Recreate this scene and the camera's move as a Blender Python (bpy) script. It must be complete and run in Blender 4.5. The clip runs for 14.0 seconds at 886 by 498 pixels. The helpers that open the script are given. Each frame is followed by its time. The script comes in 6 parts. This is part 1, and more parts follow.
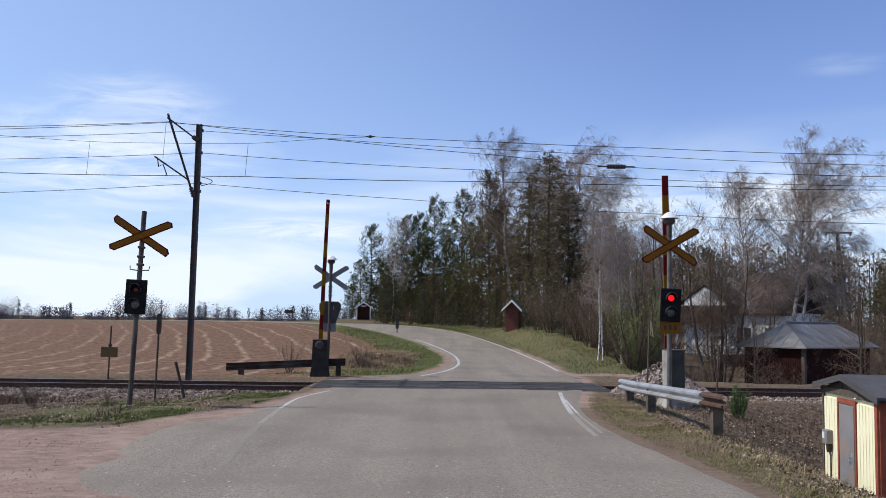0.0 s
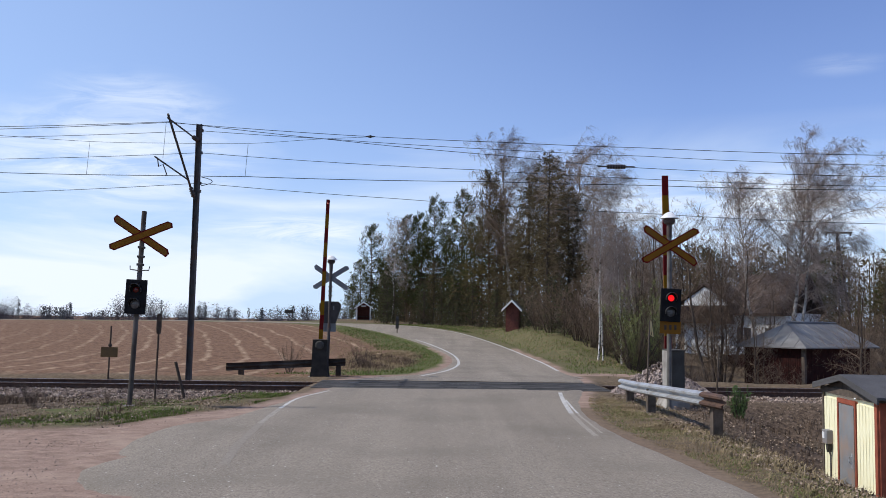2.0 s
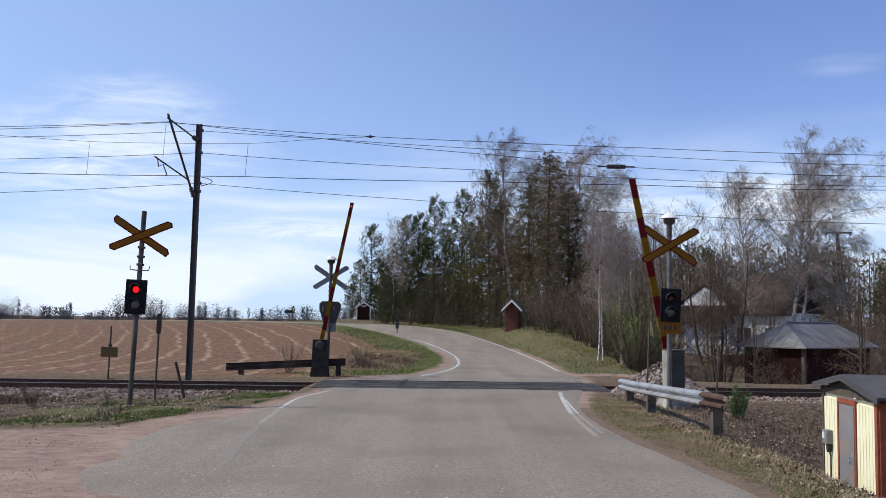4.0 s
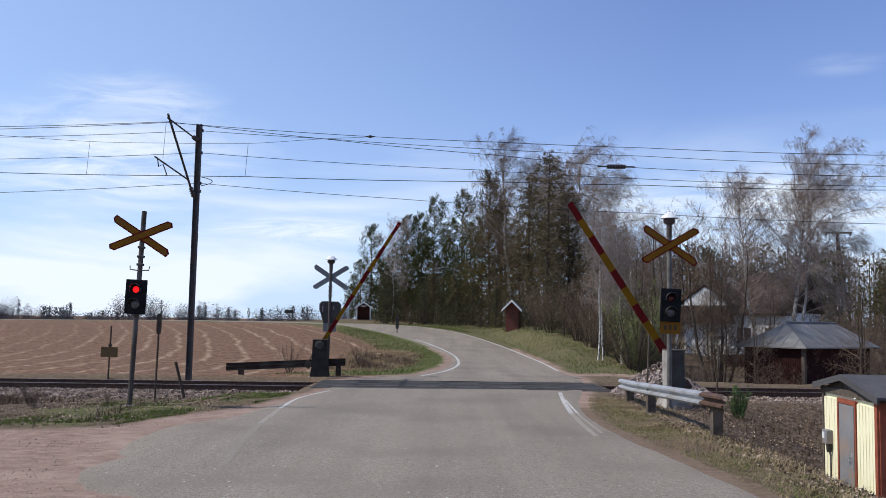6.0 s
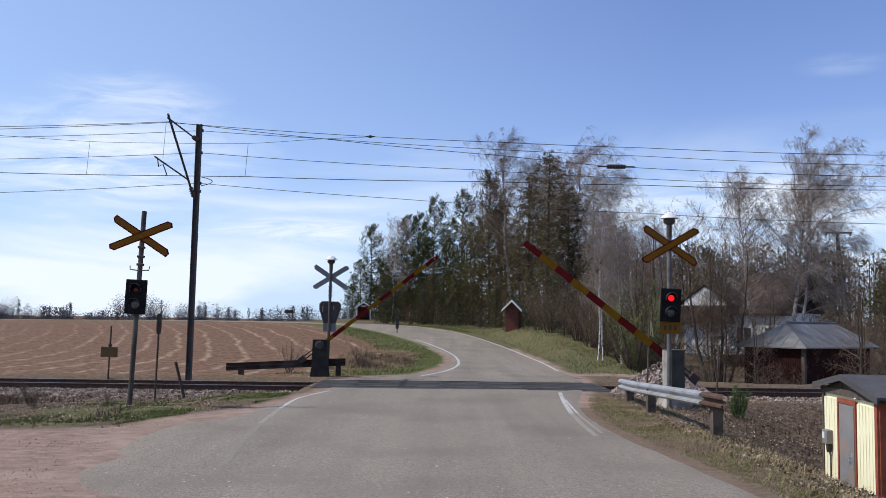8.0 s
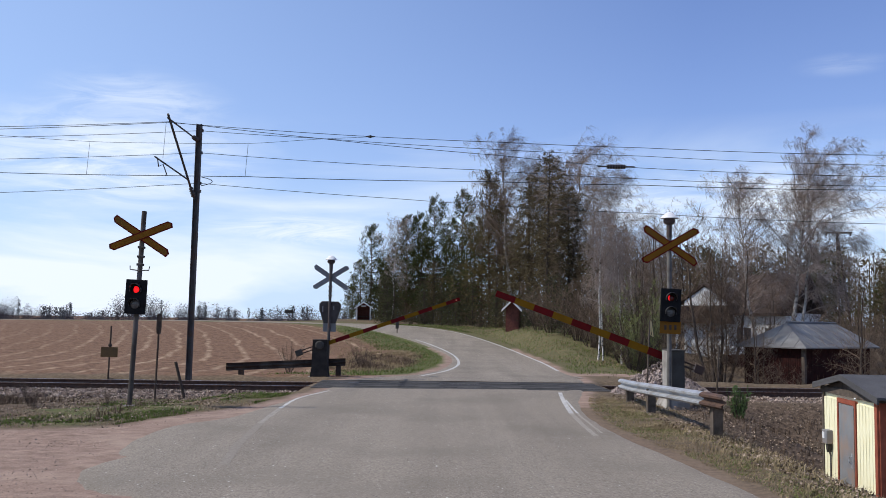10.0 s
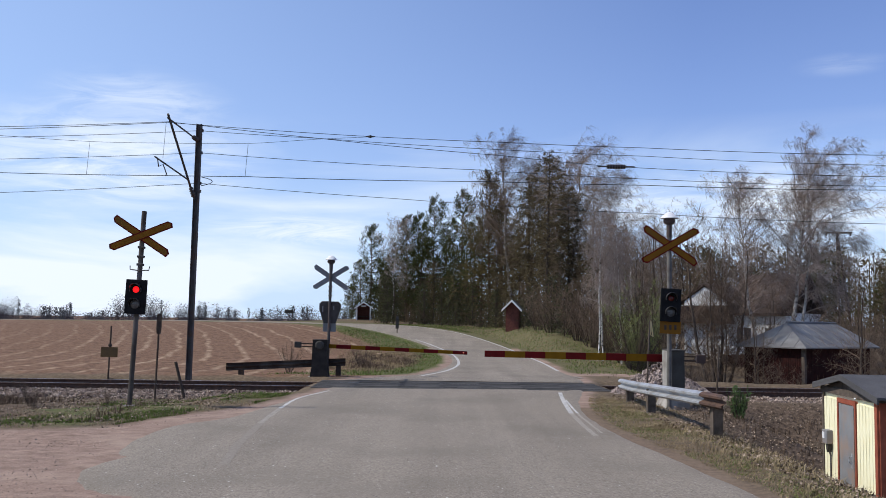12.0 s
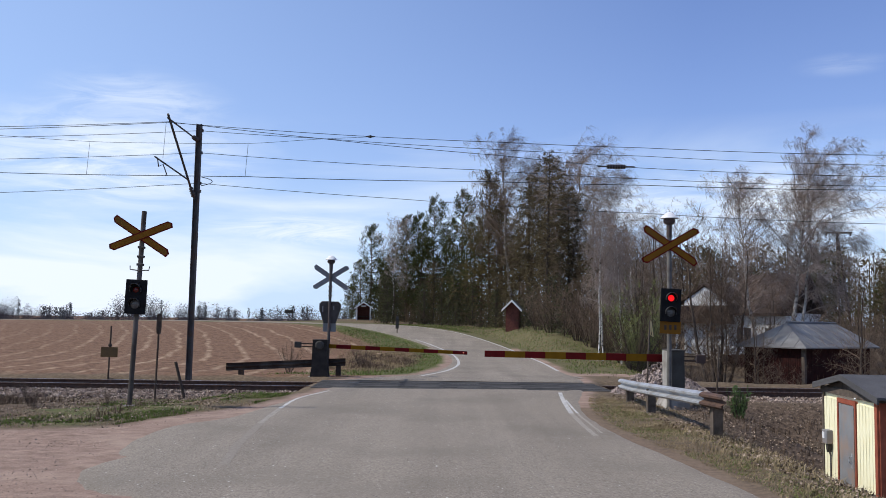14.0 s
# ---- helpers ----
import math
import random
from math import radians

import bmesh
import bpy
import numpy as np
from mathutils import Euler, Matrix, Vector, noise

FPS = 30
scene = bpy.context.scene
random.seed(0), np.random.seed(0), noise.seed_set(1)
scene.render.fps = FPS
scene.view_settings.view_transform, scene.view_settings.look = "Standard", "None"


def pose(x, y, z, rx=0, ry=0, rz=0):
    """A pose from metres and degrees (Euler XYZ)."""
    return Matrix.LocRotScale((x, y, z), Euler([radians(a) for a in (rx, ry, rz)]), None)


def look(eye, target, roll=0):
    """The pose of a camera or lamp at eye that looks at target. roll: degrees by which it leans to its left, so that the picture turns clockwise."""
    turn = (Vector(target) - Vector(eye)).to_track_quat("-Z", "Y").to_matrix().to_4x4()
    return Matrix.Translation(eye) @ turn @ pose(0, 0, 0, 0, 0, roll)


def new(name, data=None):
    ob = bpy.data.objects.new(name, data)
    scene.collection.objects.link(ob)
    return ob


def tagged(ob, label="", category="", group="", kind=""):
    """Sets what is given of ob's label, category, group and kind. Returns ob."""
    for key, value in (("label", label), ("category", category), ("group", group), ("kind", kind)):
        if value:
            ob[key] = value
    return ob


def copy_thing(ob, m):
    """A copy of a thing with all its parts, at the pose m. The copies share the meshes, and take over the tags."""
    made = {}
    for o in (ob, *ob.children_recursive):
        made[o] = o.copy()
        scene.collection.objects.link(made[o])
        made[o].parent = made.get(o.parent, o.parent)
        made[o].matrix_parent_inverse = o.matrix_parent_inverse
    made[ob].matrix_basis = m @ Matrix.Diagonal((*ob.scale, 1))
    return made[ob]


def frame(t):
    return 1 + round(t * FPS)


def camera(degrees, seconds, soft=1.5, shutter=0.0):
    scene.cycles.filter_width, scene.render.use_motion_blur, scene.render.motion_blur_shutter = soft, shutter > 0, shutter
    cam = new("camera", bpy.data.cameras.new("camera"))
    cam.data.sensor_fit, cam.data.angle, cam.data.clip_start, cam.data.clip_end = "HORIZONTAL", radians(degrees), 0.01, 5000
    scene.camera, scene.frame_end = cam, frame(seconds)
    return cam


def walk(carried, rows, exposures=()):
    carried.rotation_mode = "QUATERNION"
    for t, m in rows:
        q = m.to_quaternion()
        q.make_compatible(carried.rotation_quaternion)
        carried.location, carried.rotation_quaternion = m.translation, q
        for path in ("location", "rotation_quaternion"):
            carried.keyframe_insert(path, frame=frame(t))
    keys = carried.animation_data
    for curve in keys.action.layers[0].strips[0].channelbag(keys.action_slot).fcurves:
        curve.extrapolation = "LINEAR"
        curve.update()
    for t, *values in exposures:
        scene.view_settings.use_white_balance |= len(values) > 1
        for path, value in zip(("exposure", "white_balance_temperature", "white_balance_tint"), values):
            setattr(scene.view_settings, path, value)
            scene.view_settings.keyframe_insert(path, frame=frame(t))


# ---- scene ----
cam = camera(50.83, 14.0, soft=0.85)
EYE_ROW = pose(0, 0, 1.9, 90 + 4.332, 0, 0) @ pose(0, 0, 0, 0, 0, 0.83)
walk(cam, [(0.0, EYE_ROW), (14.0, EYE_ROW)], [(0.0, 0.0), (14.0, 0.0)])

# ---- daylight ----
SUN_FROM = Vector((-0.91, 0.0, 1.0)).normalized()
world = bpy.data.worlds.new("spring_sky")
scene.world = world
world.use_nodes = True
wn, wl = world.node_tree.nodes, world.node_tree.links
wn.clear()
sky = wn.new("ShaderNodeTexSky")
sky.sky_type = "NISHITA"
sky.sun_disc = False
sky.sun_elevation = math.asin(SUN_FROM.z)
sky.sun_rotation = math.atan2(SUN_FROM.x, SUN_FROM.y)
sky.air_density, sky.dust_density, sky.ozone_density = 1.0, 0.0, 3.0
wco = wn.new("ShaderNodeTexCoord")
wmap = wn.new("ShaderNodeMapping")
wmap.inputs["Scale"].default_value = (1.0, 1.0, 5.0)
wl.new(wco.outputs["Generated"], wmap.inputs["Vector"])
wno = wn.new("ShaderNodeTexNoise")
wno.inputs["Scale"].default_value = 2.6
wno.inputs["Detail"].default_value = 7.0
wno.inputs["Roughness"].default_value = 0.52
wno.inputs["Distortion"].default_value = 0.5
wl.new(wmap.outputs[0], wno.inputs["Vector"])
wramp = wn.new("ShaderNodeValToRGB")
wramp.color_ramp.elements[0].position, wramp.color_ramp.elements[0].color = 0.46, (0, 0, 0, 1)
wramp.color_ramp.elements[1].position, wramp.color_ramp.elements[1].color = 0.62, (1, 1, 1, 1)
wl.new(wno.outputs["Fac"], wramp.inputs["Fac"])
# thin clouds thicken towards the horizon
wsep = wn.new("ShaderNodeSeparateXYZ")
wl.new(wco.outputs["Generated"], wsep.inputs[0])
whi = wn.new("ShaderNodeMapRange")
whi.inputs["From Min"].default_value, whi.inputs["From Max"].default_value = 0.215, 0.08
whi.inputs["To Min"].default_value, whi.inputs["To Max"].default_value = 0.0, 1.0
wl.new(wsep.outputs["Z"], whi.inputs["Value"])
wmul = wn.new("ShaderNodeMath")
wmul.operation = "MULTIPLY"
wl.new(wramp.outputs["Color"], wmul.inputs[0])
wl.new(whi.outputs[0], wmul.inputs[1])
wmix = wn.new("ShaderNodeMix")
wmix.data_type = "RGBA"
wside = wn.new("ShaderNodeMapRange")  # fewer clouds away from the sun
wside.inputs["From Min"].default_value, wside.inputs["From Max"].default_value = 0.45, -0.45
wside.inputs["To Min"].default_value, wside.inputs["To Max"].default_value = 0.7, 1.0
wl.new(wsep.outputs["X"], wside.inputs["Value"])
wcl = wn.new("ShaderNodeMath")
wcl.operation = "MULTIPLY"
wl.new(wmul.outputs[0], wcl.inputs[0])
wl.new(wside.outputs[0], wcl.inputs[1])
# wisps of cirrus: where each bank hangs, how wide and high it is, how dense
wstreak = wn.new("ShaderNodeMapping")
wstreak.inputs["Scale"].default_value = (3.0, 3.0, 16.0)
wstreak.inputs["Rotation"].default_value = (0, radians(-5), 0)
wl.new(wco.outputs["Generated"], wstreak.inputs["Vector"])
wfib = wn.new("ShaderNodeTexNoise")
wfib.inputs["Scale"].default_value, wfib.inputs["Detail"].default_value, wfib.inputs["Roughness"].default_value, wfib.inputs["Distortion"].default_value = 3.4, 9.0, 0.64, 0.9
wl.new(wstreak.outputs[0], wfib.inputs["Vector"])
wthin = wn.new("ShaderNodeMapRange")
wthin.inputs["From Min"].default_value, wthin.inputs["From Max"].default_value = 0.34, 0.60
wl.new(wfib.outputs["Fac"], wthin.inputs["Value"])
wlast = wcl.outputs[0]
for place, wide, dense in (((-0.335, 0.93, 0.155), (0.19, 0.3, 0.075), 0.85), ((-0.31, 0.93, 0.212), (0.11, 0.3, 0.042), 0.5), ((-0.155, 0.98, 0.092), (0.14, 0.3, 0.026), 0.95),
                           ((0.34, 0.94, 0.118), (0.22, 0.3, 0.060), 1.0), ((0.215, 0.97, 0.122), (0.10, 0.3, 0.034), 1.0), ((0.385, 0.885, 0.252), (0.05, 0.3, 0.014), 0.16)):
    woff = wn.new("ShaderNodeVectorMath")
    woff.operation = "SUBTRACT"
    wl.new(wco.outputs["Generated"], woff.inputs[0])
    woff.inputs[1].default_value = place
    wdiv = wn.new("ShaderNodeVectorMath")
    wdiv.operation = "DIVIDE"
    wl.new(woff.outputs[0], wdiv.inputs[0])
    wdiv.inputs[1].default_value = wide
    wlen = wn.new("ShaderNodeVectorMath")
    wlen.operation = "LENGTH"
    wl.new(wdiv.outputs[0], wlen.inputs[0])
    wfade = wn.new("ShaderNodeMapRange")
    wfade.interpolation_type = "SMOOTHSTEP"
    wfade.inputs["From Min"].default_value, wfade.inputs["From Max"].default_value = 1.0, 0.15
    wfade.inputs["To Max"].default_value = dense
    wl.new(wlen.outputs["Value"], wfade.inputs["Value"])
    wbank = wn.new("ShaderNodeMath")
    wbank.operation = "MULTIPLY"
    wl.new(wfade.outputs[0], wbank.inputs[0])
    wl.new(wthin.outputs[0], wbank.inputs[1])
    wtop = wn.new("ShaderNodeMath")
    wtop.operation = "MAXIMUM"
    wl.new(wlast, wtop.inputs[0])
    wl.new(wbank.outputs[0], wtop.inputs[1])
    wlast = wtop.outputs[0]
wl.new(wlast, wmix.inputs["Factor"])
# clear blue, paler towards the horizon
wtint = wn.new("ShaderNodeMix")
wtint.data_type, wtint.blend_type = "RGBA", "MULTIPLY"
wtint.inputs["Factor"].default_value = 1.0
wtint.inputs["B"].default_value = (1.0, 0.97, 1.22, 1)
wl.new(sky.outputs[0], wtint.inputs["A"])
whaze = wn.new("ShaderNodeMapRange")
whaze.inputs["From Min"].default_value, whaze.inputs["From Max"].default_value = 0.20, 0.0
whaze.inputs["To Min"].default_value, whaze.inputs["To Max"].default_value = 0.0, 0.9
wl.new(wsep.outputs["Z"], whaze.inputs["Value"])
wveil = wn.new("ShaderNodeMapRange")  # thin haze brightens towards the sun
wveil.inputs["From Min"].default_value, wveil.inputs["From Max"].default_value = 0.25, -0.75
wveil.inputs["To Min"].default_value, wveil.inputs["To Max"].default_value = 0.0, 0.54
wl.new(wsep.outputs["X"], wveil.inputs["Value"])
wboth = wn.new("ShaderNodeMath")
wboth.operation = "MAXIMUM"
wl.new(whaze.outputs[0], wboth.inputs[0])
wl.new(wveil.outputs[0], wboth.inputs[1])
wpale = wn.new("ShaderNodeMix")
wpale.data_type = "RGBA"
wl.new(wboth.outputs[0], wpale.inputs["Factor"])
wl.new(wtint.outputs["Result"], wpale.inputs["A"])
wpale.inputs["B"].default_value = (4.45, 6.15, 8.4, 1)
wl.new(wpale.outputs["Result"], wmix.inputs["A"])
wmix.inputs["B"].default_value = (7.2, 7.9, 8.9, 1)
wbg = wn.new("ShaderNodeBackground")
wbg.inputs["Strength"].default_value = 0.125
wout = wn.new("ShaderNodeOutputWorld")
wl.new(wmix.outputs["Result"], wbg.inputs["Color"])
wl.new(wbg.outputs[0], wout.inputs["Surface"])

sun = new("sun", bpy.data.lights.new("sun", "SUN"))
sun.data.energy, sun.data.angle, sun.data.color = 4.2, radians(0.53), (1.0, 0.94, 0.86)
sun.matrix_world = look(SUN_FROM * 100, (0, 0, 0))


# ---- materials ----
def material(name, color, second=None, scale=6.0, rough=0.8, metal=0.0, bump=0.0, bump_scale=40.0, spread=(0.35, 0.65), third=None, third_scale=1.0, random_value=0.0, detail=6.0):
    """Two noise-mixed colours, a third in larger stains, fine relief."""
    m = bpy.data.materials.new(name)
    m.use_nodes = True
    n, l = m.node_tree.nodes, m.node_tree.links
    b = n["Principled BSDF"]
    b.inputs["Roughness"].default_value, b.inputs["Metallic"].default_value = rough, metal
    b.inputs["Specular IOR Level"].default_value = 0.5 if rough < 0.72 or metal else 0.15
    co = n.new("ShaderNodeTexCoord")
    if second is None:
        second = tuple(c * 0.75 for c in color)
    no = n.new("ShaderNodeTexNoise")
    no.inputs["Scale"].default_value, no.inputs["Detail"].default_value = scale, detail
    l.new(co.outputs["Object"], no.inputs["Vector"])
    ramp = n.new("ShaderNodeValToRGB")
    ramp.color_ramp.elements[0].position, ramp.color_ramp.elements[0].color = spread[0], (*color, 1)
    ramp.color_ramp.elements[1].position, ramp.color_ramp.elements[1].color = spread[1], (*second, 1)
    l.new(no.outputs["Fac"], ramp.inputs["Fac"])
    out = ramp.outputs["Color"]
    if third is not None:
        n2 = n.new("ShaderNodeTexNoise")
        n2.inputs["Scale"].default_value, n2.inputs["Detail"].default_value = third_scale, 4.0
        l.new(co.outputs["Object"], n2.inputs["Vector"])
        r2 = n.new("ShaderNodeMapRange")
        r2.inputs["From Min"].default_value, r2.inputs["From Max"].default_value = 0.48, 0.66
        l.new(n2.outputs["Fac"], r2.inputs["Value"])
        mx = n.new("ShaderNodeMix")
        mx.data_type = "RGBA"
        l.new(r2.outputs[0], mx.inputs["Factor"])
        l.new(out, mx.inputs["A"])
        mx.inputs["B"].default_value = (*third, 1)
        out = mx.outputs["Result"]
    if random_value:
        oi = n.new("ShaderNodeNewGeometry")
        mr = n.new("ShaderNodeMapRange")
        mr.inputs["To Min"].default_value, mr.inputs["To Max"].default_value = 1 - random_value, 1 + random_value
        l.new(oi.outputs["Random Per Island"], mr.inputs["Value"])
        hs = n.new("ShaderNodeHueSaturation")
        l.new(mr.outputs[0], hs.inputs["Value"])
        l.new(out, hs.inputs["Color"])
        out = hs.outputs["Color"]
    l.new(out, b.inputs["Base Color"])
    if bump:
        bn = n.new("ShaderNodeTexNoise")
        bn.inputs["Scale"].default_value, bn.inputs["Detail"].default_value = bump_scale, 5.0
        l.new(co.outputs["Object"], bn.inputs["Vector"])
        bp = n.new("ShaderNodeBump")
        bp.inputs["Strength"].default_value, bp.inputs["Distance"].default_value = bump, 0.02
        l.new(bn.outputs["Fac"], bp.inputs["Height"])
        l.new(bp.outputs["Normal"], b.inputs["Normal"])
    return m


def glow(name, color, strength):
    m = bpy.data.materials.new(name)
    m.use_nodes = True
    b = m.node_tree.nodes["Principled BSDF"]
    b.inputs["Base Color"].default_value = (*[c * 0.4 for c in color], 1)
    b.inputs["Emission Color"].default_value, b.inputs["Emission Strength"].default_value = (*color, 1), strength
    return m


M_RUST = material("rusty_rail_steel", (0.060, 0.036, 0.027), (0.11, 0.06, 0.04), 9, 0.75, 0.3, 0.4, 60)
M_RAILTOP = material("polished_rail_steel", (0.32, 0.30, 0.29), (0.22, 0.20, 0.19), 5, 0.35, 0.9)
M_BALLAST = material("ballast_gravel", (0.050, 0.035, 0.027), (0.15, 0.112, 0.088), 14, 0.95, 0, 0.9, 25, third=(0.15, 0.11, 0.09), third_scale=0.7)
M_STONE = material("broken_granite", (0.21, 0.160, 0.138), (0.40, 0.325, 0.285), 3, 0.9, 0, 0.3, 30, random_value=0.45)
M_BALLAST_STONE = material("brown_ballast_stone", (0.120, 0.084, 0.064), (0.355, 0.280, 0.225), 3, 0.95, 0, 0.3, 30, random_value=0.55)
M_CONCRETE = material("weathered_concrete", (0.36, 0.34, 0.31), (0.26, 0.245, 0.225), 4, 0.9, 0, 0.4, 50, third=(0.2, 0.18, 0.16), third_scale=2)
M_GALV = material("galvanised_steel", (0.50, 0.51, 0.52), (0.38, 0.39, 0.40), 7, 0.48, 0.55, 0.1, 30, third=(0.33, 0.31, 0.29), third_scale=2.5)
M_GALV_DULL = material("dull_zinc_post", (0.165, 0.155, 0.143), (0.10, 0.092, 0.083), 5, 0.75, 0.0, 0.15, 30)
M_POST_DARK = material("dark_brown_grey_post", (0.085, 0.072, 0.062), (0.055, 0.045, 0.038), 3, 0.75, 0.0, 0.15, 30, third=(0.15, 0.145, 0.14), third_scale=1.3)
M_POLE = material("dark_catenary_steel", (0.085, 0.08, 0.08), (0.055, 0.048, 0.045), 4, 0.7, 0.3, 0.15, 30, third=(0.10, 0.06, 0.045), third_scale=2)
M_WIRE = material("dark_wire", (0.035, 0.035, 0.037), (0.05, 0.05, 0.05), 5, 0.6, 0.4)
M_BLACK = material("black_signal_plastic", (0.012, 0.012, 0.013), (0.02, 0.02, 0.021), 6, 0.8, 0, 0.05, 60)
M_BLACK.node_tree.nodes["Principled BSDF"].inputs["Specular IOR Level"].default_value = 0.04
M_VISOR = material("glossy_black_visor", (0.045, 0.045, 0.047), (0.035, 0.035, 0.036), 6, 0.38)
M_YELLOW = material("faded_yellow_sign", (0.215, 0.090, 0.008), (0.18, 0.076, 0.007), 5, 0.8, 0, 0, 30, third=(0.17, 0.08, 0.015), third_scale=3)
M_ARM_YELLOW = material("barrier_yellow", (0.205, 0.096, 0.004), (0.165, 0.078, 0.003), 5, 0.8)
M_RAIL_DARK = material("brown_weathered_rail_steel", (0.052, 0.038, 0.030), (0.034, 0.025, 0.020), 4, 0.85, 0, 0.2, 30, third=(0.085, 0.072, 0.062), third_scale=1.4)
M_HEAD_BACK = material("brown_grey_signal_back", (0.062, 0.055, 0.052), (0.085, 0.075, 0.070), 4, 0.85, 0, 0.1, 30)
M_HOUSING = material("black_brown_housing", (0.026, 0.023, 0.021), (0.045, 0.038, 0.033), 4, 0.85, 0, 0.1, 30)
M_RED = material("dark_red_paint", (0.128, 0.006, 0.006), (0.095, 0.005, 0.005), 5, 0.8, 0, 0.05, 40)
M_BOARD_BACK = material("grey_aluminium_sign_back", (0.20, 0.21, 0.22), (0.16, 0.165, 0.17), 4, 0.55, 0.4)
M_BOX_GREY = material("grey_painted_steel_box", (0.080, 0.074, 0.066), (0.060, 0.055, 0.048), 3, 0.85, 0.0, 0.08, 25, third=(0.046, 0.040, 0.034), third_scale=2)
M_WHITE = material("white_paint", (0.80, 0.80, 0.79), (0.66, 0.66, 0.65), 5, 0.5, 0, 0.05, 40)
M_LENS_OFF = material("dark_clear_lens", (0.10, 0.10, 0.10), (0.05, 0.05, 0.05), 20, 0.15)
M_LENS_RED = material("unlit_red_lens", (0.10, 0.010, 0.010), (0.06, 0.006, 0.006), 20, 0.18)
M_LIT_RED = glow("lit_red_lamp", (1.0, 0.012, 0.016), 0.95)
M_TIP_LAMP = glow("arm_tip_lamp", (1.0, 0.25, 0.18), 0.55)
M_DECK = material("rubber_crossing_panel", (0.036, 0.034, 0.033), (0.058, 0.055, 0.053), 3, 0.95, 0, 0.3, 40, third=(0.075, 0.071, 0.067), third_scale=0.8)
M_LINE = material("worn_road_paint", (0.55, 0.54, 0.51), (0.30, 0.285, 0.27), 7, 0.8, 0, 0.2, 60)
M_LINE_OLD = material("nearly_worn_off_road_paint", (0.265, 0.235, 0.198), (0.19, 0.162, 0.131), 34, 0.85, 0, 0.2, 60)
M_LINE_FADED = material("faded_road_paint", (0.345, 0.315, 0.275), (0.21, 0.182, 0.150), 30, 0.85, 0, 0.2, 60)
M_WOOD_GREY = material("weathered_grey_wood", (0.125, 0.10, 0.08), (0.075, 0.06, 0.048), 8, 0.9, 0, 0.4, 30)
M_WOOD_DARK = material("dark_creosoted_wood", (0.050, 0.038, 0.030), (0.09, 0.065, 0.05), 6, 0.85, 0, 0.4, 30)
M_HUT_YELLOW = material("pale_yellow_cladding", (0.87, 0.83, 0.57), (0.82, 0.77, 0.51), 3, 0.65, 0, 0.1, 40)
M_HUT_RED = material("falu_red_trim", (0.30, 0.085, 0.05), (0.22, 0.06, 0.036), 6, 0.75, 0, 0.2, 40)
M_HUT_DOOR = material("grey_steel_door", (0.24, 0.245, 0.25), (0.19, 0.19, 0.195), 3, 0.55, 0.1, 0.05, 30, third=(0.28, 0.21, 0.17), third_scale=2.5)
M_FELT = material("grey_roof_sheet", (0.078, 0.074, 0.075), (0.056, 0.053, 0.053), 4, 0.8, 0.1, 0.2, 50)
M_BARN_RED = material("weathered_red_boards", (0.034, 0.010, 0.008), (0.018, 0.007, 0.006), 5, 0.95, 0, 0.3, 30)
M_TIN = material("weathered_tin_roof", (0.185, 0.186, 0.186), (0.11, 0.108, 0.106), 1.4, 0.72, 0.1, 0.15, 20, third=(0.14, 0.135, 0.135), third_scale=1.1)
M_TILE = material("dark_brown_roof_tiles", (0.050, 0.034, 0.027), (0.075, 0.051, 0.040), 6, 0.85, 0, 0.3, 20)
M_BIRCH = material("white_birch_bark", (0.62, 0.59, 0.55), (0.36, 0.33, 0.30), 7, 0.85, 0, 0.3, 20, third=(0.045, 0.04, 0.038), third_scale=6.5)
M_TWIG = material("brown_twigs", (0.105, 0.074, 0.052), (0.17, 0.124, 0.090), 3, 0.9)
M_TWIG_PALE = material("pale_birch_twigs", (0.25, 0.198, 0.170), (0.35, 0.288, 0.250), 3, 0.9)
M_TWIG_GREY = material("grey_brown_birch_twigs", (0.195, 0.140, 0.104), (0.29, 0.220, 0.168), 3, 0.9)
M_BIRCH_GREY = material("grey_birch_bark", (0.34, 0.31, 0.28), (0.19, 0.165, 0.145), 5, 0.85, 0, 0.3, 20, third=(0.045, 0.04, 0.038), third_scale=3.2)
M_YOUNG_SPRUCE = material("young_spruce_needles", (0.040, 0.045, 0.018), (0.078, 0.078, 0.034), 2.0, 0.8, random_value=0.25)
M_LARCH = material("brownish_larch_needles", (0.085, 0.066, 0.026), (0.135, 0.105, 0.045), 2.0, 0.8, random_value=0.3)
M_BARK = material("grey_brown_bark", (0.048, 0.037, 0.030), (0.085, 0.066, 0.053), 8, 0.95, 0, 0.5, 20)
M_PINE_BARK = material("pine_bark", (0.065, 0.044, 0.033), (0.11, 0.068, 0.046), 6, 0.95, 0, 0.5, 20)
M_NEEDLE = material("pine_needles", (0.038, 0.047, 0.012), (0.076, 0.079, 0.023), 2.0, 0.75, random_value=0.3)
M_SPRUCE = material("spruce_needles", (0.078, 0.062, 0.031), (0.138, 0.106, 0.056), 2.0, 0.8, random_value=0.18)
M_BUD = material("young_leaf_buds", (0.125, 0.145, 0.035), (0.19, 0.20, 0.06), 2.0, 0.7, random_value=0.3)
M_LITTER = material("dry_leaf_litter", (0.11, 0.076, 0.052), (0.36, 0.28, 0.21), 2.0, 0.9, random_value=0.6)
M_GRIT = material("brown_road_grit", (0.20, 0.15, 0.125), (0.36, 0.285, 0.24), 3, 0.95, random_value=0.5)
# the haze of distance is mixed into this grey-purple branch colour
M_FAR_WOOD = material("haze_tinted_far_branches", (0.066, 0.060, 0.068), (0.092, 0.084, 0.094), 0.3, 0.95)
